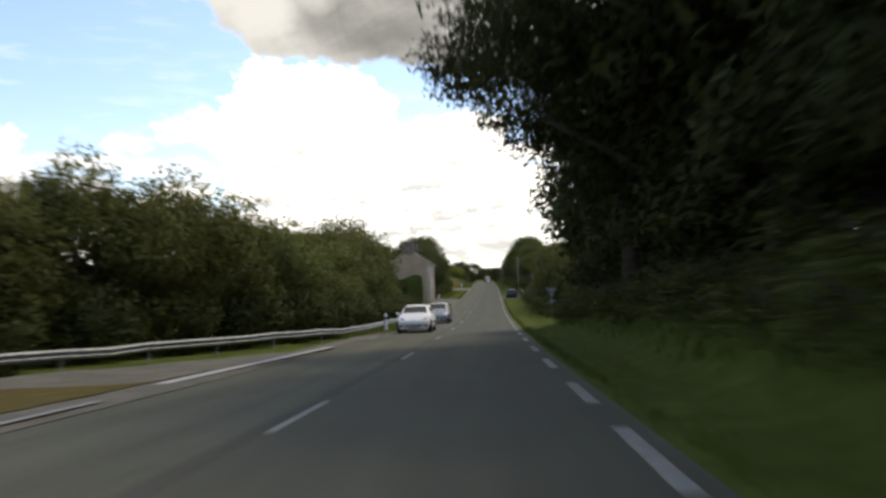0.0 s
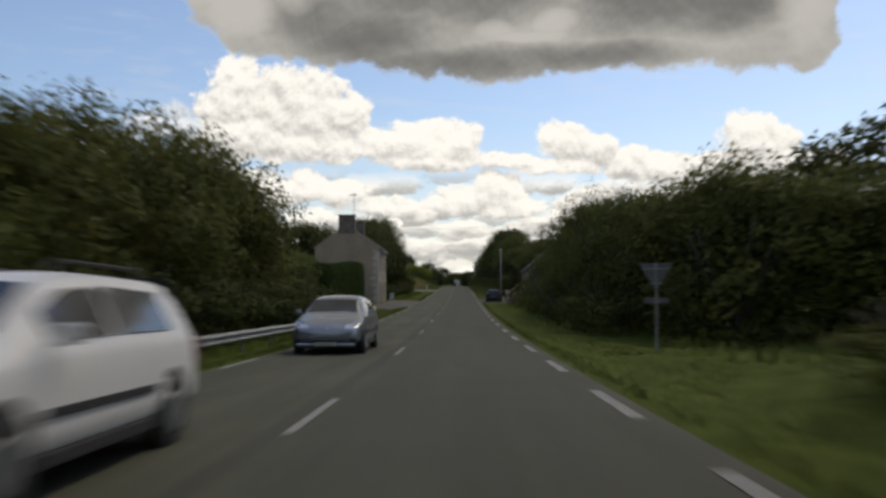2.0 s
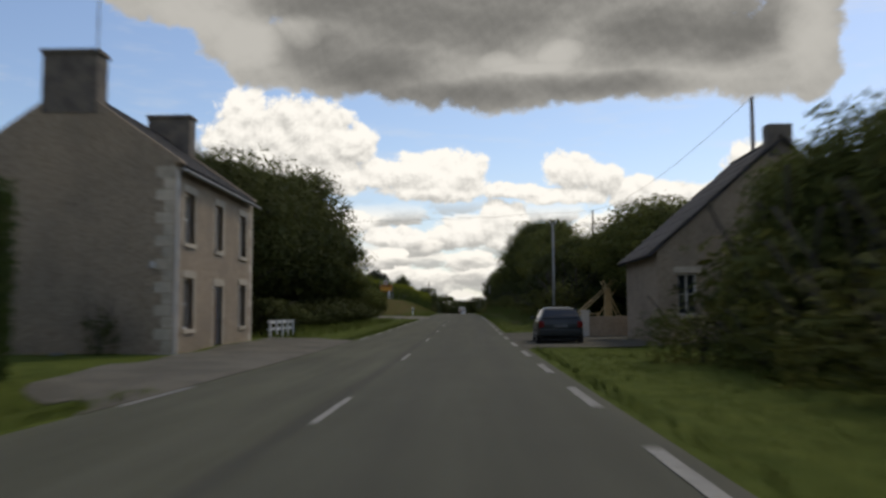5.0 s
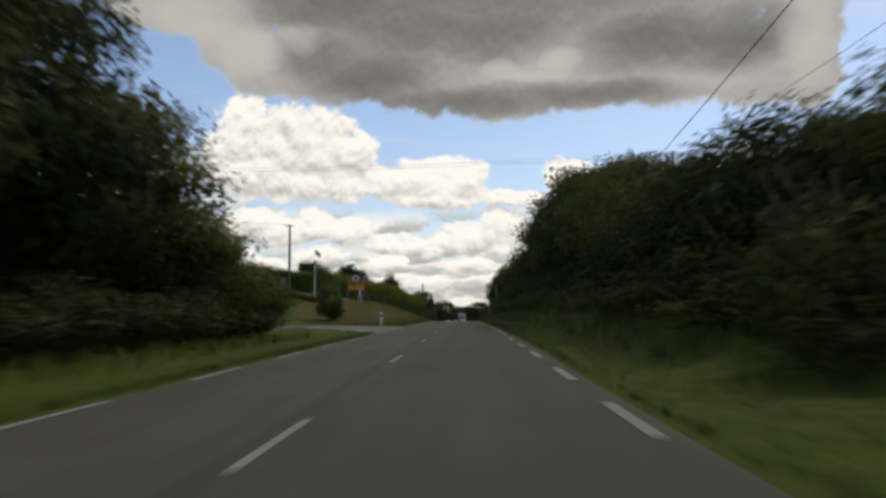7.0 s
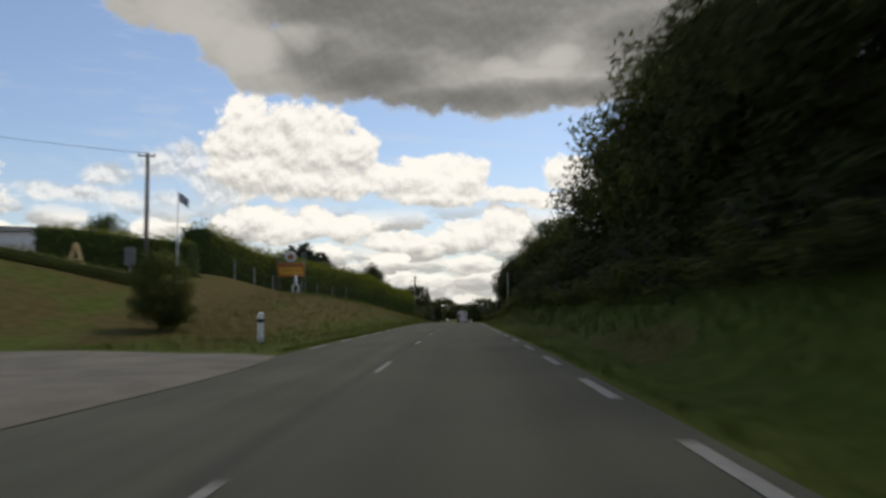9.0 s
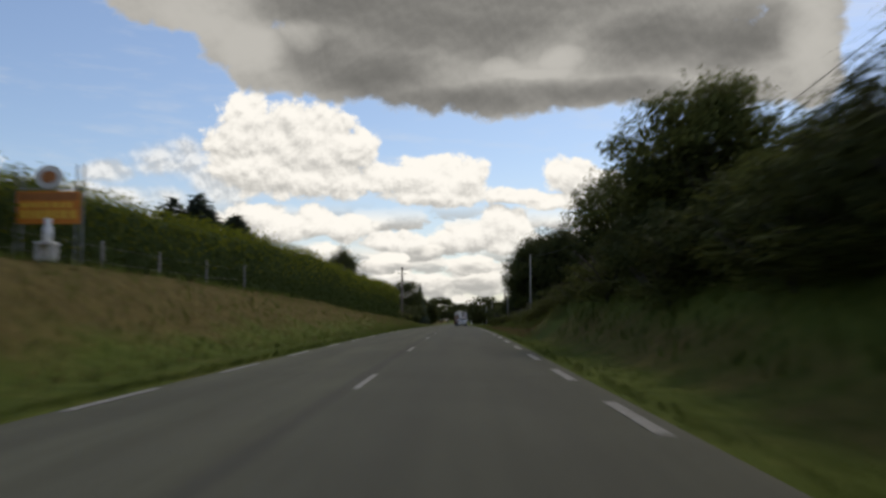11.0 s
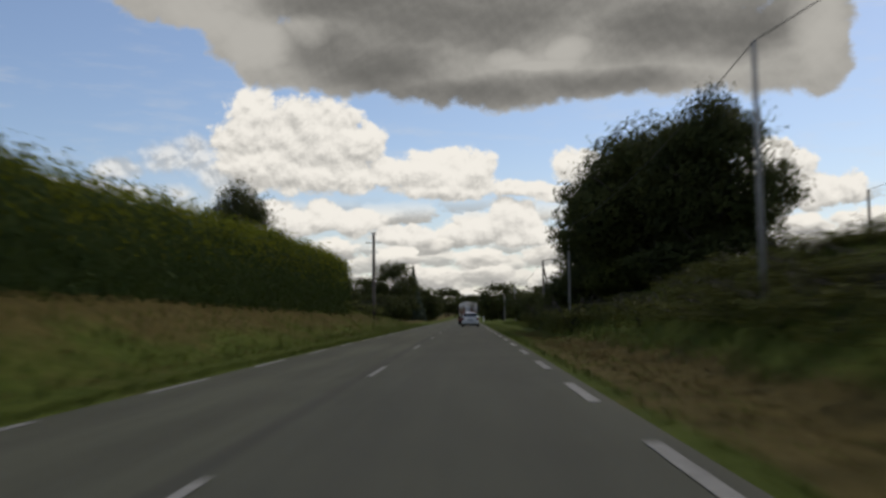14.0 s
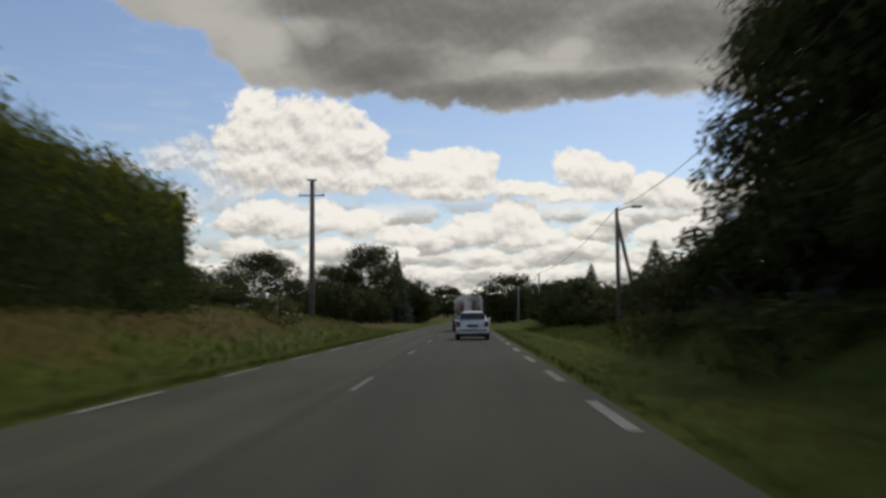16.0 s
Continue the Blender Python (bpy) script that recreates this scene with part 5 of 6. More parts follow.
cottage()
for u, y, h, r in ((13.4, 125.6, 6.3, 2.9), (16.6, 124.5, 8.2, 3.4), (11.4, 126.4, 3.4, 1.6)):
    plant("bush_b", u, y, h, r, "dense bush against the cottage gable")
for u, y, h, r in ((10.3, 119, 5.4, 1.9), (9.4, 117, 3.2, 1.3), (11.6, 121.5, 6.2, 2.0)):
    plant("bush_b", u, y, h, r, "dense bush before the cottage gable")
plant("shrub", 9.6, 126.5, 1.1, 1.0, "low shrub with pale blossom before the cottage")


def garden_wall():
    ob = thing("garden_wall", Matrix.Translation(at(7.0, 137.5)), "low rendered garden wall with a gate pier", "wall")
    part("wall", boxed(0.35, 3.8, 0.0, 0.22, -0.3, 0.95, 0.02), M["stone"], ob)
    bm = boxed(0.0, 0.34, -0.06, 0.28, -0.3, 1.15, 0.02)
    box(bm, -0.04, 0.38, -0.10, 0.32, 1.15, 1.23, 0.02)
    part("pier", bm, M["cream"], ob)


garden_wall()


def picket_rail():
    ob = thing("white_fence", Matrix.Translation(at(-6.7, 134.6)), "low white painted rail fence beside the house", "fence")
    for k in range(5):
        part("post", boxed(-0.05, 0.05, k * 1.2 - 0.05, k * 1.2 + 0.05, -0.2, 0.78, 0.01), M["wood_white"], ob)
    for z in (0.32, 0.62):
        part("rail", boxed(-0.085, -0.052, -0.1, 4.9, z, z + 0.12, 0.006), M["wood_white"], ob)


picket_rail()


# ---------------------------------------------------------------- clipped hedges
def hedge(name, label, path, width, low, high, top_mat, side_mat, density=26, wild=0.12, gold=0.35, leaf=(0.08, 0.17)):
    """A clipped hedge along path (u, y, base drop). low and high are heights above the ground."""
    ob = thing(name, Matrix.Translation(at(*path[0])), label, "hedge")
    inv = ob.matrix_basis.inverted()
    rows = []
    for (u0, y0), (u1, y1) in zip(path, path[1:]):
        n = max(1, round(math.hypot(u1 - u0, y1 - y0)))
        rows += [(u0 + (u1 - u0) * k / n, y0 + (y1 - y0) * k / n) for k in range(n)]
    rows.append(path[-1])
    pts = [at(u, y) for u, y in rows]
    vs, fs = [], []
    cs, ns, tc, tn = [], [], [], []
    shape = [(-0.46, 0.0), (-0.5, 0.5), (-0.46, 0.9), (-0.25, 1.0), (0.25, 1.0), (0.46, 0.9), (0.5, 0.5), (0.46, 0.0)]
    ends = []
    for k, p in enumerate(pts):
        d = (pts[min(k + 1, len(pts) - 1)] - pts[max(k - 1, 0)])
        side = Vector((d.y, -d.x, 0)).normalized()
        hh = (high(rows[k][1]) if callable(high) else high) * (1 + 0.06 * noise.noise((p.x * 0.4, p.y * 0.4, 1.0)) * (wild / 0.12))
        ring = [p + side * (a * width * 0.86) + Vector((0, 0, low + (hh * 0.95 - low) * b)) for a, b in shape]
        full = [p + side * (a * width) + Vector((0, 0, low + (hh - low) * b)) for a, b in shape]
        vs += [tuple(inv @ q) for q in ring]
        ends.append((full, side))
    n = len(shape)
    for k in range(len(pts) - 1):
        for i in range(n - 1):
            fs.append((k * n + i, k * n + i + 1, (k + 1) * n + i + 1, (k + 1) * n + i))
        (f0, s0), (f1, _) = ends[k], ends[k + 1]
        for i in range(n - 1):
            a, b, c_ = np.array(f0[i]), np.array(f0[i + 1]), np.array(f1[i])
            area = np.linalg.norm(np.cross(b - a, c_ - a))
            m_ = int(area * density) + 1
            r, s = rng.uniform(size=(m_, 1)), rng.uniform(size=(m_, 1))
            nn = np.cross(c_ - a, b - a)
            nn /= np.linalg.norm(nn) + 1e-9
            q = a + (b - a) * r + (c_ - a) * s + nn * rng.normal(size=(m_, 1)) * wild
            # yellow-green leaves grow more frequent towards the top of the section
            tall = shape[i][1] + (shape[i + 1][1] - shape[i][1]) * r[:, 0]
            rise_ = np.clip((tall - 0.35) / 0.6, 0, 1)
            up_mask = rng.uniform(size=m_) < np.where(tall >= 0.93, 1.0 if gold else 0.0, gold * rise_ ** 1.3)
            nv = nn + rng.normal(size=(m_, 3)) * 0.55
            cs.append(q[~up_mask])
            ns.append(nv[~up_mask])
            tc.append(q[up_mask])
            tn.append(nv[up_mask])
    for k, sgn in ((0, -1), (len(pts) - 1, 1)):
        fs.append(tuple(range(k * n, k * n + n)))
        full, side = ends[k]
        d = (pts[1] - pts[0]).normalized() if k == 0 else (pts[-1] - pts[-2]).normalized()
        end_h = high(rows[k][1]) if callable(high) else high
        m_ = int(width * (end_h - low) * density)
        a = rng.uniform(-0.46, 0.46, (m_, 1))
        b = rng.uniform(0, 1, (m_, 1))
        q = np.array(pts[k]) + np.array(side) * a * width + np.array([0, 0, 1.0]) * (low + (end_h - low) * b) + np.array(d) * sgn * (0.15 + rng.normal(size=(m_, 1)) * wild)
        cs.append(q)
        ns.append(np.array(d) * sgn + rng.normal(size=(m_, 3)) * 0.5)
    # added solid core behind the leaf skin, so nothing shows through
    mesh_object("core", vs, fs, side_mat, ob, "solid leaf-coloured core inside the hedge")
    off = np.array(inv.translation)
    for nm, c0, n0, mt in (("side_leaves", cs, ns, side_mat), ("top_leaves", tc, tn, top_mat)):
        if not sum(len(q) for q in c0):
            continue
        c_, n_ = np.concatenate(c0) + off, np.concatenate(n0)
        n_ /= np.linalg.norm(n_, axis=1)[:, None]
        v, f = leaf_quads(c_, n_, rng.uniform(*leaf, len(c_)), 0.5)
        sh = n_ + np.array([0, 0, 0.35 if nm == "side_leaves" else 0.9])
        sh /= np.linalg.norm(sh, axis=1)[:, None]
        leaves_object(nm, v, f, mt, ob, shade=sh)
    return ob


HEDGE_TOP = [(240, 3.4), (270, 3.4), (285, 3.35), (300, 2.95), (310, 2.8), (326, 3.3), (345, 3.9), (360, 4.05)]
hedge("clipped_hedge", "tall clipped dark green hedge beside the stone house", [(-8.4, 95), (-8.35, 106), (-8.5, 115.6)], 1.7, 0.0, lambda y: 3.85 + 0.4 * ramp(98, 112, y), M["leaf_hedge"], M["leaf_hedge"], 330, 0.07, leaf=(0.045, 0.10))
hedge("golden_hedge", "long hedge on top of the bank, yellow-green towards its top", [(-17.2, 243), (-15.5, 252), (-13.5, 264), (-11.2, 278), (-9.6, 300), (-9.3, 325), (-9.3, 343), (-9.4, 359)], 2.4, -0.6, lambda y: curve_at(HEDGE_TOP, y), M["leaf_gold"], M["leaf_hedge"], 95, 0.26, 0.95, leaf=(0.07, 0.15))
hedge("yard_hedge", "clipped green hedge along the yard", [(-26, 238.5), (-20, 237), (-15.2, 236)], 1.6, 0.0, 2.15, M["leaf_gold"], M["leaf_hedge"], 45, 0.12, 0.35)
hedge("low_hedge", "low dark planting at the edge of the yard", [(-22.0, 226), (-17.5, 227), (-13.6, 228)], 1.4, 0.0, 0.6, M["scrub"], M["scrub"], 24, 0.12, 0.0)


# ---------------------------------------------------------------- poles and wires
def pole(u, y, top, radius, mat, label, arms=(), brace=None, lamp=False):
    p = at(u, y)
    h = top + rz(y) - p.z
    ob = thing("utility_pole", Matrix.Translation(p), label, "utility pole")
    part("shaft", tubed([(0, 0, -0.5), (0, 0, h * 0.5), (0, 0, h)], [radius * 1.15, radius, radius * 0.8], 10), mat, ob, smooth=True)
    for z, half, yaw in arms:
        arm = part("crossarm", boxed(-half, half, -0.05, 0.05, -0.05, 0.05, 0.008), M["galv"], ob)
        arm.matrix_basis = Matrix.Translation((0, -radius - 0.05, h - z)) @ Matrix.Rotation(yaw, 4, "Z")
        for s in (-half * 0.9, half * 0.9):
            part("insulator", tubed([(s, 0, 0.05), (s, 0, 0.11), (s, 0, 0.2)], [0.02, 0.045, 0.03], 8), M["wood_white"], arm)
    if brace:
        part("brace", tubed([(brace[0], brace[1], -0.4), (0.0, 0.0, h - 0.5)], [radius, radius * 0.75], 10), mat, ob, smooth=True)
    if lamp:
        bm = tubed([(0, 0, h - 0.15), (0.5, 0, h + 0.05), (0.9, 0, h + 0.05)], 0.03, 8)
        box(bm, 0.75, 1.25, -0.09, 0.09, h + 0.0, h + 0.12, 0.02)
        part("lamp_arm", bm, M["galv"], ob)
    return p + Vector((0, 0, h))


def wire(a, b, sag, r=0.012, label="black overhead cable strung between poles"):
    a, b = Vector(a), Vector(b)
    pts = [tuple((a.lerp(b, k / 24) + Vector((0, 0, -4 * sag * (k / 24) * (1 - k / 24)))) - a) for k in range(25)]
    ob = part("overhead_cable", tubed(pts, r, 6), M["wire"], None)
    ob.location = a
    return tagged(ob, label, "cable", "overhead cables")


WOODP = "weathered wooden pole beside the road"
p_a = pole(6.95, 149.5, 6.5, 0.08, M["concrete"], "grey concrete pole with a small crossarm beside the log stack", [(0.1, 0.2, 0.2)])
p_b = pole(16.8, 142.7, 12.4, 0.12, M["pole_wood"], "tall wooden pole behind the bushes")
p_c = pole(18.0, 207, 13.6, 0.12, M["pole_wood"], "tall wooden pole above the woodland")
p_d = pole(17.6, 232, 13.0, 0.12, M["pole_wood"], "tall wooden pole above the woodland")
p_e = pole(-17.8, 235, 11.1, 0.13, M["pole_wood"], "tall wooden pole beside the yard hedge", [(0.2, 0.5, 0.3)])
p_f = pole(12.6, 243, 8.8, 0.09, M["concrete"], "slim concrete pole among the trees on the bank")
p_g = pole(9.45, 272.5, 6.1, 0.1, M["concrete"], "grey concrete pole at the top of the bank", [(0.3, 0.28, 0.3)])
p_h = pole(8.2, 305.6, 7.05, 0.065, M["concrete"], "slim grey pole on the grassy bank")
p_i = pole(7.9, 338, 6.4, 0.075, M["concrete"], "slim pale pole before the round tree")
p_j = pole(9.3, 371, 6.5, 0.11, M["pole_wood"], "braced wooden pole with a street lamp arm", [], (1.3, 0.6), True)
p_k = pole(8.7, 412, 5.4, 0.09, M["concrete"], "slim pale pole beside the verge")
p_l = pole(8.5, 445, 4.9, 0.09, M["concrete"], "slim pale pole beside the verge")
p_m = pole(8.4, 478, 4.9, 0.09, M["concrete"], "slim pale pole beside the verge")
p_n = pole(-9.65, 390.5, 11.4, 0.2, M["pole_wood"], "stout pole with a wide crossarm beside the hedgerow", [(0.12, 0.35, 0.4), (1.25, 0.95, 0.0)])
p_p = pole(28, 343, 9.0, 0.10, M["pole_wood"], "short wooden pole in the field")
for a, b, s in ((p_a, p_f, 1.2), (p_f, p_g, 0.5), (p_g, p_h, 0.55), (p_h, p_i, 0.6), (p_i, p_j, 0.6), (p_j, p_k, 0.6), (p_k, p_l, 0.5), (p_l, p_m, 0.5), (p_b, p_c, 1.2), (p_c, p_d, 0.8), (p_p, p_g + Vector((0, 0, -0.3)), 0.5)):
    wire(a, b, s)
far_l = at(-46, 201, 12.6)
p_q = pole(-46, 201, far_l.z - rz(201), 0.12, M["pole_wood"], "tall wooden pole beyond the drive")
wire(p_q, p_c, 1.0, 0.009)
wire(p_q + Vector((0, 0.9, -0.06)), p_c + Vector((0, 0.9, -0.06)), 1.0, 0.009)
wire(p_e, p_q, 0.9, 0.012)


# ---------------------------------------------------------------- log tripod and rail
def log_stack():
    o = at(10.3, 150.3)
    ob = thing("log_tripod", Matrix.Translation(o), "wigwam of slim peeled poles leaning on a bundle of planks", "log tripod")
    for k in range(8):
        a = k * math.tau / 8 + rng.uniform(-0.12, 0.12)
        lean = Matrix.Rotation(rng.uniform(0.02, 0.07), 4, "X") @ Matrix.Rotation(rng.uniform(-0.03, 0.03), 4, "Y")
        part("plank", boxed(-0.06, 0.06, -0.014, 0.014, 0.0, 2.2 + rng.uniform(0, 0.35), 0.004), M["log"], ob).matrix_basis = Matrix.Translation((math.cos(a) * 0.27, math.sin(a) * 0.27, -0.03)) @ Matrix.Rotation(a - math.pi / 2, 4, "Z") @ lean
    for fx, fy, tx, ty, tz in ((-3.3, -2.3, 0.45, 0.25, 2.95), (-3.05, -2.4, 0.6, 0.2, 2.9), (1.05, -0.35, -0.25, 0.05, 2.85), (0.8, -0.5, -0.4, 0.1, 2.8), (0.4, 1.3, 0.1, -0.4, 2.9), (-0.9, 1.0, 0.75, -0.3, 2.75)):
        foot = at(10.3 + fx, 150.3 + fy).z - o.z - 0.03
        part("log", tubed([(fx, fy, foot), (fx * 0.5 + tx * 0.5, fy * 0.5 + ty * 0.5, (foot + tz) * 0.5), (tx, ty, tz)], [0.042, 0.038, 0.028], 8), M["log"], ob, smooth=True)
    g = thing("log_rail", Matrix.Translation(at(6.9, 150.0)), "pale wooden rail on short posts beside the field entrance", "rail")
    part("rail", tubed([(0, 0, 0.82), (1.4, 0.1, 0.8), (2.85, 0.15, 0.95)], 0.035, 8), M["log"], g)
    for q in (0.1, 1.35, 2.75):
        part("post", tubed([(q, 0.05 * q + 0.03, -0.3), (q, 0.05 * q + 0.03, 0.9)], 0.045, 8), M["log"], g)
    h = thing("leaning_pole", Matrix.Translation(at(10.9, 149.5)), "peeled wooden pole propped across short stakes", "pole")
    part("log", tubed([(-0.5, 0, 0.55), (1.8, -0.5, 0.42)], 0.045, 8), M["log"], h)
    for x in (-0.2, 0.45, 1.5):
        part("stake", tubed([(x, -0.22 * x - 0.06, -0.3), (x + 0.12, -0.22 * x - 0.06, 0.62)], 0.04, 8), M["log"], h)
    for x in (0.15, 0.35):
        part("prop", tubed([(x - 0.75, -0.9, -0.1), (x + 0.9, 0.35, 1.15)], 0.03, 8), M["log"], h)


def hydrangea(u, y, height, radius):
    ob = tagged(plant("shrub", u, y, height, radius), "dark shrub with pale flower heads under the trees", "flowering shrub")
    ob.name = "hydrangea"
    for k in range(26):
        a, e = rng.uniform(-2.6, 0.2), rng.uniform(0.1, 1.3)
        bm = bmesh.new()
        bmesh.ops.create_icosphere(bm, subdivisions=1, radius=rng.uniform(0.07, 0.12))
        for v in bm.verts:
            v.co *= rng.uniform(0.8, 1.15)
        q = part("flower_head", bm, M["flower"], ob, smooth=True)
        q.location = (1.45 * math.cos(e) * math.cos(a), 1.45 * math.cos(e) * math.sin(a), 0.45 + 1.15 * math.sin(e))


for u, y, h, r in ((8.3, 154.6, 2.5, 2.0), (9.2, 157.0, 3.1, 2.3), (8.4, 160.0, 2.6, 1.9)):
    plant("shrub", u, y, h, r, "mound of bracken and bramble beside the wooden poles")
hydrangea(-9.9, 152.9, 1.5, 1.1)
hydrangea(-11.6, 155.0, 2.0, 1.2)
log_stack()


# ---------------------------------------------------------------- orange board on the bank and the yard behind it
def orange_board():
    y = 254.0
    o = Vector((rx(y), y, rz(y)))
    ob = thing("roadside_board", Matrix.Translation(o), "orange advertising board with yellow lettering bars on steel posts", "sign board")
    for x in (-13.85, -13.6, -11.72, -11.48):
        g = at(x, y).z - o.z
        part("post", tubed([(x, 0, g - 0.4), (x, 0, 6.3)], 0.03, 8), M["galv"], ob)
    panel = part("panel", boxed(-13.8, -11.55, -0.06, -0.03, 4.22, 5.36, 0.006), M["orange"], ob)
    part("band", boxed(-13.7, -11.65, -0.075, -0.062, 5.04, 5.30), M["brown"], panel)
    for row, z, h in ((0, 4.78, 0.2), (1, 4.4, 0.3)):
        x = -13.65
        while x < -11.8:
            w = rng.uniform(0.12, 0.3)
            part("lettering_bar", boxed(x, min(x + w, -11.68), -0.075, -0.062, z, z + h), M["yellow"], panel)
            x += w + 0.07
    bm = bmesh.new()
    bmesh.ops.create_cone(bm, cap_ends=True, segments=28, radius1=0.5, radius2=0.5, depth=0.03, matrix=Matrix.Translation((-12.7, -0.045, 5.86)) @ Matrix.Rotation(math.pi / 2, 4, "X") @ Matrix.Diagonal((1, 0.82, 1, 1)))
    disc = part("disc", bm, M["wood_white"], ob, "pale oval emblem plate")
    bm = bmesh.new()
    bmesh.ops.create_cone(bm, cap_ends=True, segments=28, radius1=0.27, radius2=0.27, depth=0.02, matrix=Matrix.Translation((-12.7, -0.072, 5.86)) @ Matrix.Rotation(math.pi / 2, 4, "X") @ Matrix.Diagonal((1, 0.8, 1, 1)))
    part("emblem", bm, M["brown"], disc)
    part("crossbar", tubed([(-13.85, 0.0, 5.45), (-11.48, 0.0, 5.45)], 0.025, 8), M["galv"], ob)
    s = thing("garden_stand", Matrix.Translation(at(-12.0, 252.6)), "white painted wooden stand below the board", "stand")
    for x, yy in ((-0.22, -0.2), (0.22, -0.2), (-0.22, 0.2), (0.22, 0.2)):
        part("leg", boxed(x - 0.05, x + 0.05, yy - 0.05, yy + 0.05, -0.15, 0.78, 0.006), M["wood_white"], s)
    part("top", boxed(-0.3, 0.3, -0.28, 0.28, 0.78, 0.86, 0.01), M["wood_white"], s)
    part("stretcher", boxed(-0.17, 0.17, -0.22, -0.18, 0.25, 0.33), M["wood_white"], s)
    c = thing("milk_can", Matrix.Translation(at(-12.0, 252.6) + Vector((0, 0, 0.863))), "white painted milk can on the wooden stand", "milk can")
    part("can", tubed([(0, 0, 0), (0, 0, 0.42), (0, 0, 0.56), (0, 0, 0.7)], [0.16, 0.16, 0.10, 0.11], 14), M["white"], c, smooth=True)
    part("lid", tubed([(0, 0, 0.702), (0, 0, 0.75), (0, 0, 0.78)], [0.13, 0.13, 0.05], 14), M["white"], c)


orange_board()
f = thing("concrete_fence", Matrix.Translation(at(-14.4, 242.5)), "row of slim concrete fence posts with wires before the hedge", "fence")
fp = [(-14.3, 242.5), (-13.9, 246.5), (-13.4, 250.5), (-12.6, 258.3), (-12.0, 263), (-11.3, 267.8), (-10.6, 272.6)]
for u, y in fp:
    q = at(u, y) - f.matrix_basis.translation
    part("post", boxed(q.x - 0.045, q.x + 0.045, q.y - 0.045, q.y + 0.045, q.z - 0.4, q.z + 1.45, 0.01), M["concrete"], f)
for z in (0.6, 1.2):
    part("strand", tubed([tuple(at(u, y) - f.matrix_basis.translation + Vector((0, -0.07, z))) for u, y in fp], 0.004, 5), M["galv"], f)


def yard():
    z0 = at(-48, 268)
    ob = thing("warehouse", Matrix.Translation(at(-56, 272)), "long white metal-clad warehouse with a low roof", "warehouse")
    bm = bmesh.new()
    box(bm, -14, 16, 0, 14, -1.5, 4.6)
    part("wall", bm, M["metal_sheet"], ob)
    bm = prism(bmesh.new(), [(-14.4, 4.6), (16.4, 4.6), (16.4, 4.8), (1, 5.6), (-14.4, 4.8)], -0.4, 14.4)
    part("roof", bm, M["galv"], ob)
    for k in range(20):
        part("rib", boxed(-13.6 + 1.5 * k - 0.04, -13.6 + 1.5 * k + 0.04, -0.05, -0.003, -0.5, 4.5), M["metal_sheet"], ob)
    part("roller_door", boxed(9, 12.5, -0.06, -0.004, -0.4, 3.2, 0.02), M["cream"], ob)
    s = thing("open_shed", Matrix.Translation(at(-44.5, 262)), "small open shed with a brown sheet roof", "shed")
    part("roof", boxed(-2.6, 2.4, -1.6, 1.6, 2.1, 2.28, 0.02), M["door"], s)
    for x in (-2.3, 2.1):
        for y in (-1.3, 1.3):
            part("post", boxed(x - 0.07, x + 0.07, y - 0.07, y + 0.07, -0.5, 2.1), M["pole_wood"], s)
    part("back_wall", boxed(-2.22, 2.02, 1.34, 1.42, 0.0, 2.09), M["cream"], s)
    t = thing("timber_frame", Matrix.Translation(at(-20.6, 231.6)), "yellowish timber A-frame standing in the yard", "A-frame")
    for x0, x1 in ((-0.5, -0.03), (0.5, 0.03)):
        for y in (-0.25, 0.25):
            part("leg", tubed([(x0, y, -0.1), (x1, y * 0.3, 1.5)], 0.06, 8), M["log"], t)
    part("crosspiece", boxed(-0.3, 0.3, -0.26, -0.2, 0.5, 0.6), M["log"], t)
    fl = thing("flagpole", Matrix.Translation(at(-14.0, 229.5)), "slim white flagpole with a limp dark flag", "flagpole")
    h = 7.9 + rz(229.5) - fl.matrix_basis.translation.z
    part("mast", tubed([(0, 0, -0.3), (0, 0, h)], [0.05, 0.03], 8), M["white"], fl)
    bm = bmesh.new()
    nx_, nz_ = 8, 6
    g = [[bm.verts.new((0.04 + 0.55 * i / nx_, 0.06 * math.sin(i * 1.1 + j * 0.4), h - 0.1 - 0.5 * j / nz_ - 0.40 * (i / nx_) ** 1.3)) for i in range(nx_ + 1)] for j in range(nz_ + 1)]
    for j in range(nz_):
        for i in range(nx_):
            bm.faces.new((g[j][i], g[j][i + 1], g[j + 1][i + 1], g[j + 1][i]))
    part("flag", bm, M["flag"], fl, smooth=True)
    b = thing("meter_box", Matrix.Translation(at(-18.3, 233.8)), "grey cabinet on a post beside the yard hedge", "cabinet")
    part("cabinet", boxed(-0.3, 0.3, -0.15, 0.15, 0.5, 1.6, 0.02), M["sign_back"], b)
    part("post", boxed(-0.06, 0.06, -0.06, 0.06, -0.3, 0.5), M["concrete"], b)


yard()


# ---------------------------------------------------------------- vehicles
HATCH = [(-1.93, .64, .42, .72, .78, .58), (-1.88, .79, .32, .88, .97, .68), (-1.80, .82, .26, .93, 1.12, .66), (-1.62, .83, .23, .94, 1.33, .60), (-1.35, .835, .21, .94, 1.40, .58),
         (-0.3, .84, .20, .93, 1.44, .58), (0.35, .84, .20, .92, 1.38, .58), (0.80, .835, .20, .91, 1.12, .64), (1.08, .83, .20, .90, .95, .70), (1.50, .80, .22, .80, .84, .66), (1.82, .73, .26, .64, .68, .58), (1.95, .58, .34, .54, .57, .48)]


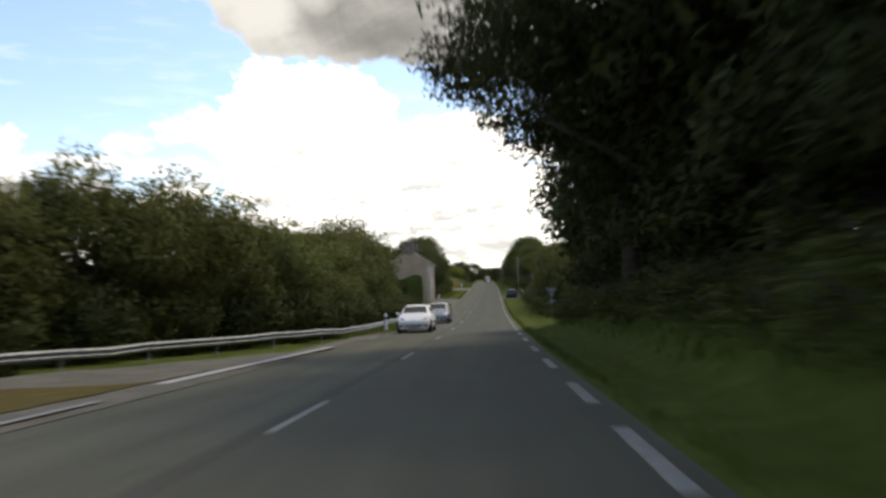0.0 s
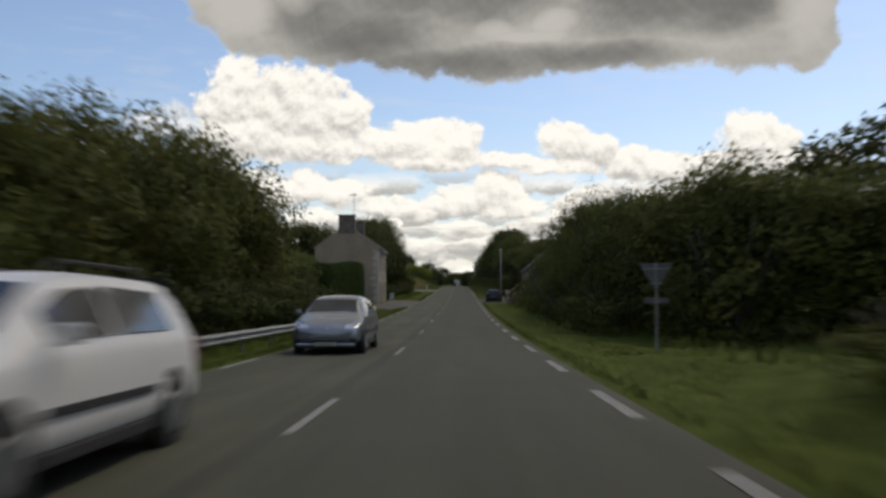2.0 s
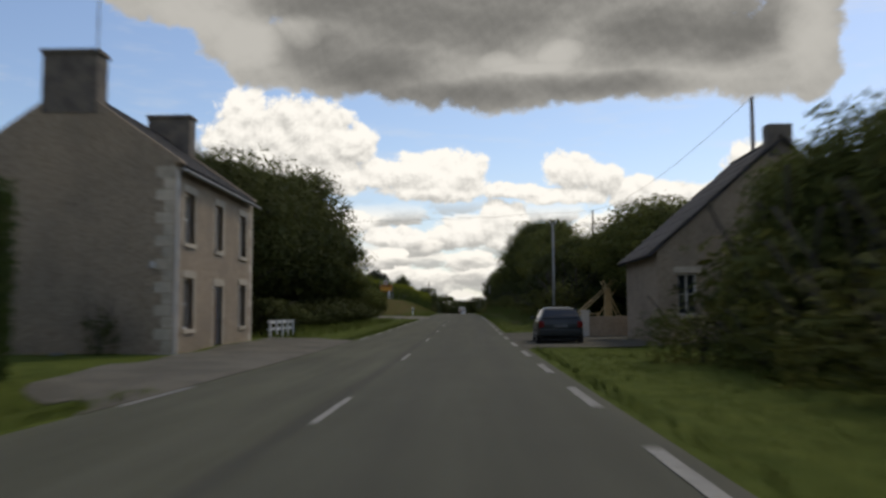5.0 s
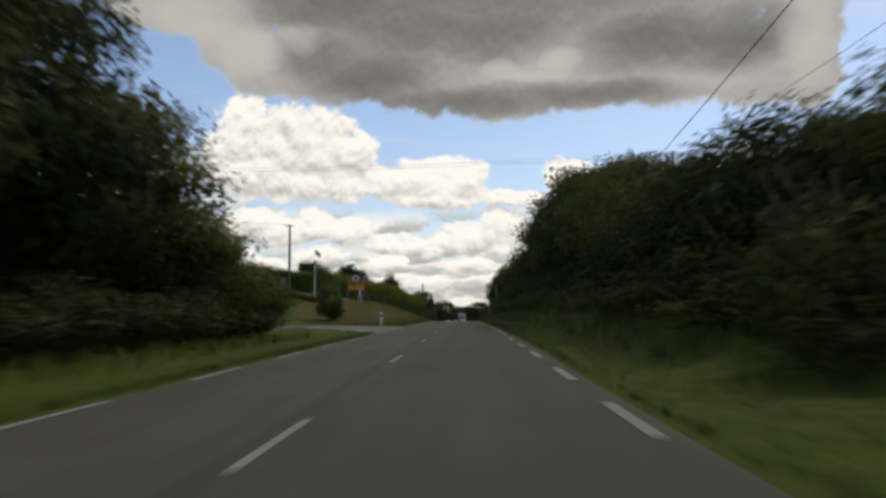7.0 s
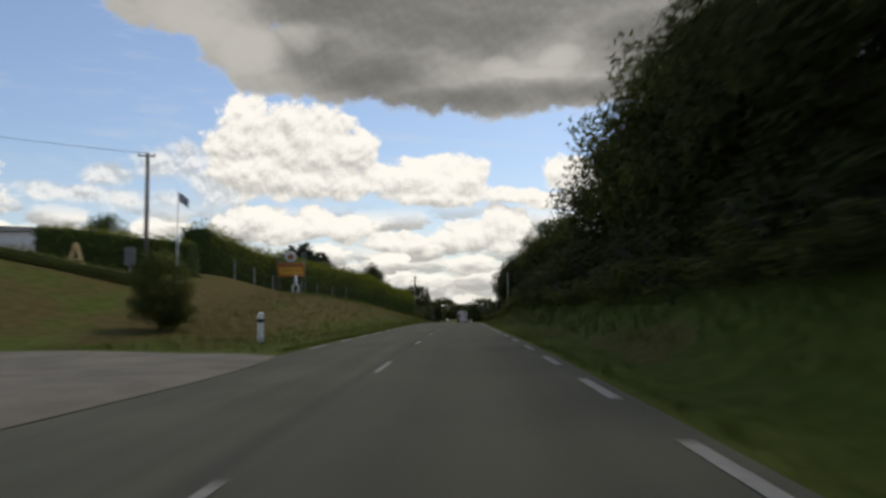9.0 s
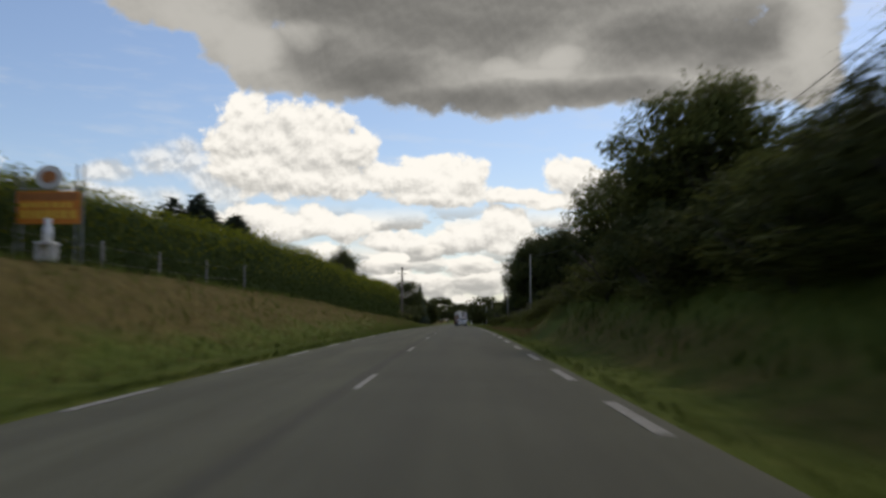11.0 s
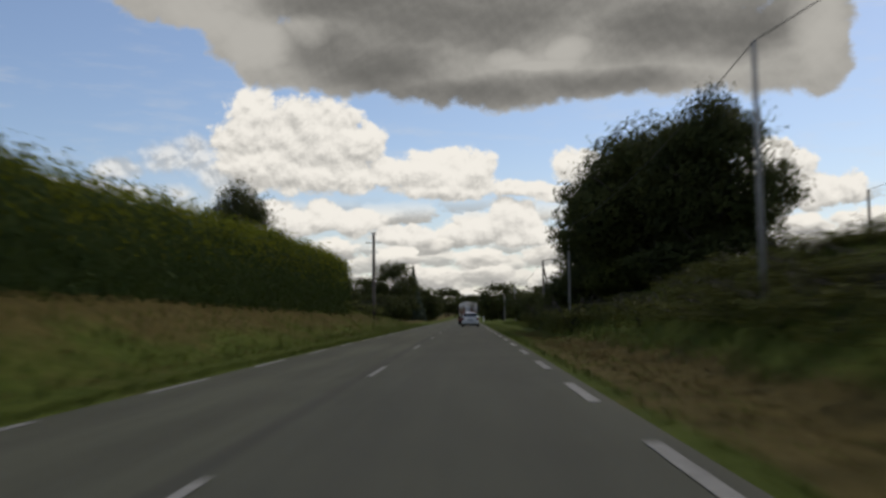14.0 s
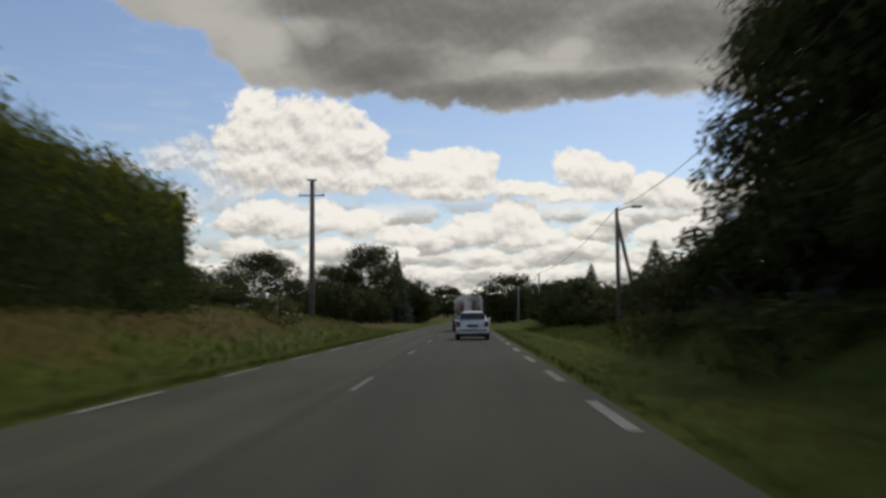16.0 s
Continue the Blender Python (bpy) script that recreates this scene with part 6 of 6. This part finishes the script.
def car(name, m, label, paint, length, width, height, back_rise=0.0, estate=False, roof_bars=False):
    """A car, its nose towards +y. One lofted body, panes, lamps, bumpers, mirrors and wheels as parts."""
    sy, sx, sz = length / 3.88, width / 1.68, height / 1.44
    rows = [list(r) for r in HATCH]
    if estate:
        for r in rows[2:4]:
            r[4] += 0.08
        rows[3][4] = 1.42
    rows = [(y * sy, hw * sx, zb, zbelt * sz, zt * sz, ht * sx) for y, hw, zb, zbelt, zt, ht in rows]
    ob = thing(name, m, label, "car")

    def section(r):
        y, hw, zb, zbelt, zt, ht = r
        half = [(hw * 0.9, zb), (hw, zb + 0.1), (hw * 1.005, (zb + zbelt) / 2), (hw * 0.985, zbelt - 0.05), (hw * 0.95, zbelt), (ht, zt - 0.035), (ht * 0.86, zt), (ht * 0.4, zt + 0.018)]
        return [Vector((x, y, z)) for x, z in half] + [Vector((-x, y, z)) for x, z in half[::-1]]

    bm = bmesh.new()
    rings = [[bm.verts.new(v) for v in section(r)] for r in rows]
    for a, b in zip(rings, rings[1:]):
        k = len(a)
        for i in range(k):
            bm.faces.new((a[i], a[(i + 1) % k], b[(i + 1) % k], b[i]))
    bm.faces.new(rings[0])
    bm.faces.new(rings[-1][::-1])
    body = part("body", bm, paint, ob, smooth=True)
    sub = body.modifiers.new("round", "SUBSURF")
    sub.levels = sub.render_levels = 1

    def row_at(y):
        for a, b in zip(rows, rows[1:]):
            if a[0] <= y <= b[0]:
                s = (y - a[0]) / (b[0] - a[0])
                return [p + (q - p) * s for p, q in zip(a, b)]

    def pane(name, ys, fn, label=""):
        bm = bmesh.new()
        grid = [[bm.verts.new(fn(row_at(y), t)) for t in (0, 0.25, 0.5, 0.75, 1)] for y in ys]
        for a, b in zip(grid, grid[1:]):
            for i in range(4):
                bm.faces.new((a[i], a[i + 1], b[i + 1], b[i]))
        return part(name, bm, M["car_glass"], ob, label, True)

    def lerp_y(a, b, n=5): return [(a + (b - a) * k / n) * sy for k in range(n + 1)]
    top = lambda r, t: Vector((r[5] * (1.75 * t - 0.875), r[0], r[4] + 0.012 + 0.018 * (1 - abs(2 * t - 1)) ))
    pane("windscreen", lerp_y(0.46, 1.0), top)
    pane("rear_window", lerp_y(-1.865, -1.62), lambda r, t: Vector((r[5] * (1.95 * t - 0.975), r[0] - 0.025, r[4] + 0.02)))
    for sgn in (1, -1):
        side = lambda r, t: Vector((sgn * (r[1] * 0.95 + (r[5] - r[1] * 0.95) * (0.10 + 0.74 * t) + 0.018), r[0], r[3] + (r[4] - 0.035 - r[3]) * (0.10 + 0.74 * t)))
        pane("side_window", lerp_y(-1.30, -0.28), side)
        pane("side_window", lerp_y(-0.18, 0.62), side)
        part("mirror", boxed(*sorted((sgn * width * 0.49, sgn * (width * 0.49 + 0.15))), 0.62 * sy, 0.72 * sy, 0.93 * sz, 1.07 * sz, 0.03), paint, ob)
        part("tail_lamp", boxed(*sorted((sgn * width * 0.36, sgn * width * 0.475)), -1.945 * sy, -1.80 * sy, 0.66 * sz, 0.90 * sz, 0.02), M["lamp_red"], ob)
        bm = bmesh.new()
        lens = [(0.25, 1.90, 0.615), (0.43, 1.76, 0.625), (0.475, 1.52, 0.735), (0.455, 1.42, 0.80), (0.36, 1.62, 0.775), (0.27, 1.78, 0.71)]
        front = [bm.verts.new((sgn * x * width, y * sy, z * sz + 0.012)) for x, y, z in lens]
        rear = [bm.verts.new((sgn * x * width * 0.94, (y - 0.14) * sy, z * sz - 0.03)) for x, y, z in lens]
        bm.faces.new(front)
        bm.faces.new(rear[::-1])
        for k in range(6):
            bm.faces.new((front[k], front[(k + 1) % 6], rear[(k + 1) % 6], rear[k]))
        part("headlamp", bm, M["lamp_clear"], ob)
        part("fog_lamp", boxed(*sorted((sgn * width * 0.33, sgn * width * 0.42)), 1.80 * sy, 1.93 * sy, 0.32, 0.40, 0.03), M["black"], ob)
        part("wiper", tubed([(sgn * 0.12 - 0.2, 1.02 * sy, 1.0 * sz), (sgn * 0.12 + 0.32, 0.97 * sy, 1.04 * sz)], 0.012, 5), M["black"], ob)
        part("side_sill", boxed(*sorted((sgn * width * 0.46, sgn * width * 0.497)), -0.88 * sy, 0.88 * sy, 0.20, 0.30, 0.02), M["black"], ob)
        for wy in (-1.24 * sy, 1.24 * sy):
            x0, x1 = sgn * (width / 2 - 0.19), sgn * (width / 2 + 0.012)
            wheel = new("wheel")
            wheel.parent = ob
            part("tyre", tubed([(x0, wy, 0.3), (x0 + sgn * 0.03, wy, 0.3), (x1 - sgn * 0.03, wy, 0.3), (x1, wy, 0.3)], [0.27, 0.30, 0.30, 0.27], 20), M["black"], wheel, smooth=False)
            part("rim", tubed([(x1 - sgn * 0.02, wy, 0.3), (x1 + sgn * 0.006, wy, 0.3)], [0.19, 0.17], 16), M["rim"], wheel)
            # black disc stands for the shaded arch hollow; the body has no cutout
            part("wheel_arch", tubed([(x1 - sgn * 0.16, wy, 0.32), (x1 - sgn * 0.016, wy, 0.32)], 0.355, 22), M["black"], ob)
        if roof_bars:
            part("roof_bar", tubed([(sgn * 0.52 * sx, -1.2 * sy, 1.42 * sz), (sgn * 0.53 * sx, -1.1 * sy, 1.49 * sz), (sgn * 0.53 * sx, 0.1 * sy, 1.49 * sz), (sgn * 0.52 * sx, 0.25 * sy, 1.42 * sz)], 0.018, 6), M["black"], ob)
        part("door_strip", boxed(*sorted((sgn * width * 0.498, sgn * (width * 0.498 + 0.025))), -0.85 * sy, 0.85 * sy, 0.50 * sz, 0.56 * sz, 0.006), M["black"], ob)
    part("rear_bumper", boxed(-width * 0.45, width * 0.45, -2.0 * sy, -1.86 * sy, 0.34, 0.60 * sz, 0.04), paint, ob)
    part("bumper_strip", boxed(-width * 0.42, width * 0.42, -2.012 * sy, -1.99 * sy, 0.46 * sz, 0.51 * sz), M["black"], ob)
    part("rear_plate", boxed(-0.26, 0.26, -1.985 * sy, -1.93 * sy, 0.66 * sz, 0.77 * sz), M["sign_back"], ob)
    part("underbody", boxed(-width * 0.4, width * 0.4, -1.8 * sy, 1.7 * sy, 0.16, 0.30), M["black"], ob)
    part("front_bumper", boxed(-width * 0.41, width * 0.41, 1.84 * sy, 1.985 * sy, 0.21, 0.30, 0.04), paint, ob)
    bm = bmesh.new()
    ring = [(-0.30, 0.50), (0.30, 0.50), (0.33, 0.47), (0.24, 0.335), (0.15, 0.31), (-0.15, 0.31), (-0.24, 0.335), (-0.33, 0.47)]
    a = [bm.verts.new((x * width, (1.985 - 0.10 * abs(x) / 0.33) * sy, z)) for x, z in ring]
    b = [bm.verts.new((x * width, 1.80 * sy, z)) for x, z in ring]
    bm.faces.new(a)
    bm.faces.new(b[::-1])
    for k in range(8):
        bm.faces.new((a[k], a[(k + 1) % 8], b[(k + 1) % 8], b[k]))
    grille = part("grille", bm, M["black"], ob)
    for z in (0.38, 0.44):
        part("grille_slat", boxed(-width * 0.22, width * 0.22, 1.95 * sy, 1.995 * sy, z, z + 0.012), M["rim"], grille)
    part("front_plate", boxed(-0.26, 0.26, 1.99 * sy, 2.002 * sy, 0.225, 0.325), M["plate"], ob)
    part("emblem", tubed([(0, 1.86 * sy, 0.60 * sz), (0, 1.90 * sy, 0.60 * sz)], 0.045, 10), M["rim"], ob)
    return ob


def stand(u, y, yaw=0.0):
    slope = math.atan2(rz(y + 2) - rz(y - 2), 4)
    return Matrix.Translation((rx(y) + u, y, rz(y) + (0 if EDGE_L < u < EDGE_R else land(u, y)))) @ Matrix.Rotation(slope, 4, "X") @ Matrix.Rotation(yaw, 4, "Z")


car("hatchback", stand(2.05, 372.6, radians(0.4)), "white hatchback in the lane, seen from behind", M["car_white"], 3.88, 1.66, 1.44)
car("estate_car", stand(-1.75, 41.2, math.pi), "silver-white estate car in the oncoming lane", M["car_white"], 4.4, 1.78, 1.46, estate=True, roof_bars=True)
car("saloon_car", stand(-1.70, 58.2, math.pi), "silver family car in the oncoming lane", M["car_silver"], 4.5, 1.78, 1.48)
car("parked_car", stand(5.3, 132.3, radians(-2)), "dark hatchback parked on packed earth beside the road", M["car_dark"], 4.1, 1.74, 1.42)
car("van", Matrix.Translation(at(-40.2, 258)) @ Matrix.Rotation(radians(-70), 4, "Z"), "white van parked in the yard", M["car_white"], 4.8, 1.9, 1.95, estate=True)


def mixer_truck():
    """Concrete mixer seen from behind: nose towards +y."""
    ob = thing("mixer_truck", stand(1.8, 399.0), "dusty concrete mixer lorry with a cream and red drum", "truck")
    bm = boxed(-0.42, -0.2, -4.2, 4.2, 0.75, 1.05)
    box(bm, 0.2, 0.42, -4.2, 4.2, 0.75, 1.05)
    box(bm, -0.2, 0.2, -4.1, -3.9, 0.75, 1.05)
    part("chassis", bm, M["truck_dark"], ob)
    for y in (-3.2, -1.9, 1.9, 3.3):
        for s in (1, -1):
            wheel = new("wheel")
            wheel.parent = ob
            part("tyre", tubed([(s * 0.72, y, 0.5), (s * 0.76, y, 0.5), (s * 1.18, y, 0.5), (s * 1.22, y, 0.5)], [0.45, 0.5, 0.5, 0.44], 20), M["black"], wheel)
            part("rim", tubed([(s * 1.20, y, 0.5), (s * 1.225, y, 0.5)], [0.28, 0.2], 16), M["rim"], wheel)
    for s in (1, -1):
        part("mudguard", boxed(*sorted((s * 0.68, s * 1.24)), -3.9, -1.3, 1.08, 1.16, 0.03), M["truck_dark"], ob)
        part("mud_flap", boxed(*sorted((s * 0.70, s * 1.22)), -3.92, -3.88, 0.3, 1.07), M["black"], ob)
        part("tail_lamp", boxed(*sorted((s * 0.8, s * 1.15)), -4.28, -4.2, 0.92, 1.05, 0.01), M["lamp_red"], ob)
        part("stanchion", tubed([(s * 0.55, -3.6, 1.05), (s * 0.5, -3.3, 2.2)], 0.06, 8), M["truck_red"], ob)
        part("mirror", boxed(*sorted((s * 1.3, s * 1.48)), 3.75, 3.85, 1.8, 2.4, 0.03), M["black"], ob)
    part("rear_bar", boxed(-1.2, 1.2, -4.3, -4.2, 0.55, 0.72, 0.02), M["truck_red"], ob)
    prof = [(-3.3, 0.55), (-2.9, 0.72), (-1.6, 1.05), (-0.3, 1.15), (1.0, 1.05), (2.0, 0.7), (2.3, 0.35)]
    drum = part("drum", tubed([(0, y, 0) for y, r in prof], [r for y, r in prof], 28), M["truck_cream"], ob, smooth=True)
    drum.matrix_basis = Matrix.Translation((-0.1, 0.1, 1.82)) @ Matrix.Diagonal((0.95, 1, 0.8, 1)) @ Matrix.Rotation(radians(-11), 4, "X")
    for y0, y1, r0, r1 in ((-1.6, -0.9, 1.06, 1.12), (0.3, 0.7, 1.14, 1.10)):
        band = part("drum_band", tubed([(0, y0, 0), (0, y1, 0)], [r0 + 0.012, r1 + 0.012], 28, cap=False), M["truck_red"], drum, "red painted band", True)
    part("hopper", tubed([(0.55, -3.45, 2.15), (0.55, -3.55, 2.4), (0.55, -3.6, 2.75)], [0.36, 0.45, 0.5], 16, cap=False), M["truck_cream"], ob)
    bm = bmesh.new()
    ring = [[bm.verts.new((0.26 * math.cos(a), -3.75 - 0.28 * k, 2.6 - 0.38 * k + 0.2 * math.sin(a))) for a in [math.pi + math.pi * i / 8 for i in range(9)]] for k in range(5)]
    for a, b in zip(ring, ring[1:]):
        for i in range(8):
            bm.faces.new((a[i], a[i + 1], b[i + 1], b[i]))
    part("chute", bm, M["truck_cream"], ob).modifiers.new("thick", "SOLIDIFY").thickness = 0.02
    part("platform", boxed(-0.9, 0.9, -3.95, -3.6, 2.02, 2.08), M["galv"], ob)
    ladder = part("ladder", tubed([(0.78, -4.0, 0.9), (0.78, -3.9, 2.5)], 0.025, 6), M["galv"], ob)
    part("ladder_rail", tubed([(1.1, -4.0, 0.9), (1.1, -3.9, 2.5)], 0.025, 6), M["galv"], ladder)
    for k in range(8):
        z = 1.05 + k * 0.2
        part("rung", tubed([(0.78, -3.99, z), (1.1, -3.99, z)], 0.016, 6), M["galv"], ladder)
    cab = part("cab", boxed(-1.2, 1.2, 2.75, 4.5, 0.85, 2.7, 0.12), M["wood_white"], ob)
    part("rear_window", boxed(-0.8, 0.8, 2.735, 2.748, 1.85, 2.4), M["car_glass"], cab)
    part("windscreen", boxed(-1.05, 1.05, 4.502, 4.515, 1.7, 2.5), M["car_glass"], cab)
    part("water_tank", tubed([(-0.9, 2.45, 1.6), (0.9, 2.45, 1.6)], 0.3, 14), M["truck_red"], ob)
    part("exhaust", tubed([(-0.9, 2.62, 1.2), (-0.9, 2.62, 3.0)], 0.07, 8), M["galv"], ob)


mixer_truck()


# ---------------------------------------------------------------- white markings on the road
def markings(name, label, u, width, starts, length=3.0):
    root = thing(name, Matrix.Identity(4), label, "road marking", kind="structure")
    bm = bmesh.new()
    n = 6
    grid = [[bm.verts.new((sx_ * (width / 2) * (1 + 0.05 * math.sin(k * 2.3 + sx_)), length * k / n, 0.0)) for sx_ in (-1, 1)] for k in range(n + 1)]
    low = [[bm.verts.new(v.co + Vector((0, 0, -0.006))) for v in r] for r in (grid[0], grid[-1])]
    for a, b in zip(grid, grid[1:]):
        bm.faces.new((a[0], a[1], b[1], b[0]))
    bm.faces.new((low[0][0], low[0][1], grid[0][1], grid[0][0]))
    bm.faces.new((grid[-1][0], grid[-1][1], low[1][1], low[1][0]))
    first = None
    for y in starts:
        if first is None:
            ob = first = part("dash", bm, M["paint"], root)
        else:
            ob = new("dash", first.data)
            ob.parent = root
        ya, yb = y, y + length
        za, zb = rz(ya), rz(yb)
        mid = max(0.0, rz((ya + yb) / 2) - (za + zb) / 2)
        ob.matrix_basis = Matrix.Translation((rx(ya) + u, ya, za + 0.009 + mid)) @ Matrix.Rotation(-math.atan2(rx(yb) - rx(ya), length), 4, "Z") @ Matrix.Rotation(math.atan2(zb - za, length), 4, "X")
    return root


markings("centre_line", "thin worn white centre line dashes on the asphalt", 0.0, 0.105, [4.23 + 13 * k for k in range(-3, 45)])
markings("edge_line", "broad white edge line dashes along the verge", 3.52, 0.165, [5.91 + 6.5 * k + (1.5 if k < 0 else 0.2 if k < 2 else -0.5 if 5 < k < 11 else 0) for k in range(-5, 88)])
markings("edge_line", "white edge line dashes along the oncoming lane", -3.02, 0.14,
         [6.1 + 6.5 * k for k in range(-4, 28) if not (5 < 6.1 + 6.5 * k < 28) and not (183 < 6.1 + 6.5 * k < 206) and not (112 < 6.1 + 6.5 * k < 130)] + [208 + 1.1 + 6.5 * k for k in range(0, 50)])
markings("edge_line", "white edge line dash before the side road mouth", -3.4, 0.16, [4.6]).location = (0, 0, 0.06)
junction = markings("junction_line", "long broad white line across the side road mouth", -3.69, 0.30, [10.6], 13.9)
junction.location = (0, 0, 0.06)
junction.children[0].data.materials[0] = M["fresh_paint"]
junction.children[0].matrix_basis = junction.children[0].matrix_basis @ Matrix.Rotation(-0.034, 4, "Z")


# ---------------------------------------------------------------- grass along the verges and banks
def tufts(name, label, spots, mat, height, spread):
    """Bent grass blades in tufts at spots (u, y)."""
    vs, fs = [], []
    for u, y in spots:
        p = at(u, y, -0.02)
        hh = height * rng.uniform(0.5, 1.3)
        for k in range(2):
            a = rng.uniform(0, math.tau)
            lean = rng.uniform(0.1, 0.55) * hh
            w = 0.012 + 0.022 * hh
            dx_, dy_ = math.cos(a), math.sin(a)
            bx, by = p.x + rng.uniform(-spread, spread), p.y + rng.uniform(-spread, spread)
            i = len(vs)
            vs += [(bx - dy_ * w, by + dx_ * w, p.z), (bx + dy_ * w, by - dx_ * w, p.z), (bx + dx_ * lean * 0.4 + dy_ * w * 0.7, by + dy_ * lean * 0.4 - dx_ * w * 0.7, p.z + hh * 0.62),
                   (bx + dx_ * lean * 0.4 - dy_ * w * 0.7, by + dy_ * lean * 0.4 + dx_ * w * 0.7, p.z + hh * 0.62), (bx + dx_ * lean, by + dy_ * lean, p.z + hh)]
            fs += [(i, i + 1, i + 2, i + 3), (i + 3, i + 2, i + 4)] if dy_ > 0 else [(i + 3, i + 2, i + 1, i), (i + 4, i + 2, i + 3)]
    ob = mesh_object(name, vs, fs, mat, smooth=True)
    ob.data.normals_split_custom_set_from_vertices([(0.0, -0.1, 1.0)] * len(vs))
    return tagged(ob, label, "grass", kind="stuff")


def no_grass(u, y):
    if u < 0:
        return (-2 < y < 40 and u > lay_left(y) - 0.1 and not (-11 < u < -4.3 and 3 < y < 13)) or (186 < y < 207 and u > drive_left(y)) or (u < -15 and y > 200) or (112 < y < 134.5 and u > -13.6)
    return (127.5 < y < 144.5 and u < 16) or (5.6 < u < 12.5 and 142 < y < 152.5)


def scatter(n, u0, u1, y0, y1, keep=lambda u, y: True):
    out_ = []
    for _ in range(n):
        u, y = rng.uniform(u0, u1), rng.uniform(y0, y1)
        if not no_grass(u, y) and keep(u, y):
            out_.append((u, y))
    return out_


tufts("verge_grass", "short mown green grass along the verges", scatter(12000, EDGE_R + 0.05, 5.6, -4, 400) + scatter(4500, 5.4, 7.6, 48, 130) + scatter(7000, -4.9, EDGE_L - 0.03, -2, 400), M["grass"], 0.075, 0.10)
tufts("edge_grass", "dense uncut grass along the edge of the asphalt", scatter(9000, -3.62, EDGE_L - 0.02, 36, 400) + scatter(3000, EDGE_R, EDGE_R + 0.25, -4, 400), M["grass"], 0.13, 0.05)
tufts("long_grass", "longer green grass at the foot of the bushes", scatter(5000, 5.6, 8.6, -2, 262, lambda u, y: u > 7.3 or not 46 < y < 132) + scatter(3500, -8.2, -5.0, 42, 180), M["grass"], 0.34, 0.12)
tufts("bank_grass", "dry straw-coloured grass on the banks", scatter(10000, -12.0, -4.6, 209, 400) + scatter(3500, 4.6, 7.0, 266, 340), M["straw"], 0.11, 0.22)
tufts("bank_green", "tall green grass among the dry stalks on the banks", scatter(6500, -11.0, -4.2, 207, 400) + scatter(16000, 6.2, 15, 256, 400), M["grass"], 0.26, 0.2)
for k in range(26):
    y = 282 + k * 3.0
    plant("shrub", 7.4 + rng.uniform(-0.8, 1.2), y, curve_at(BANK_R, y) * 0.8 + rng.uniform(0.0, 0.3), rng.uniform(0.8, 1.4), "low scrubby growth in the bank grass", "scrub on the bank")
for k in range(4):
    y = 354 + k * 8.0
    plant("shrub", -8.2 + rng.uniform(-1.5, 0.8), y, curve_at(BANK_L, y) + rng.uniform(0.4, 1.0), rng.uniform(1.0, 1.7), "low scrubby growth in the bank grass", "scrub on the bank")
for k in range(46):
    y = 288 + rng.uniform(0, 42)
    u = rng.uniform(8.6, 13.5)
    plant("shrub", u, y, land(u, y) + rng.uniform(0.15, 0.5), rng.uniform(1.1, 1.9), "low bracken and bramble on the grassy bank", "bracken on the bank")
for src in LIB.values():
    for o in (*src.children_recursive, src):
        bpy.data.objects.remove(o)
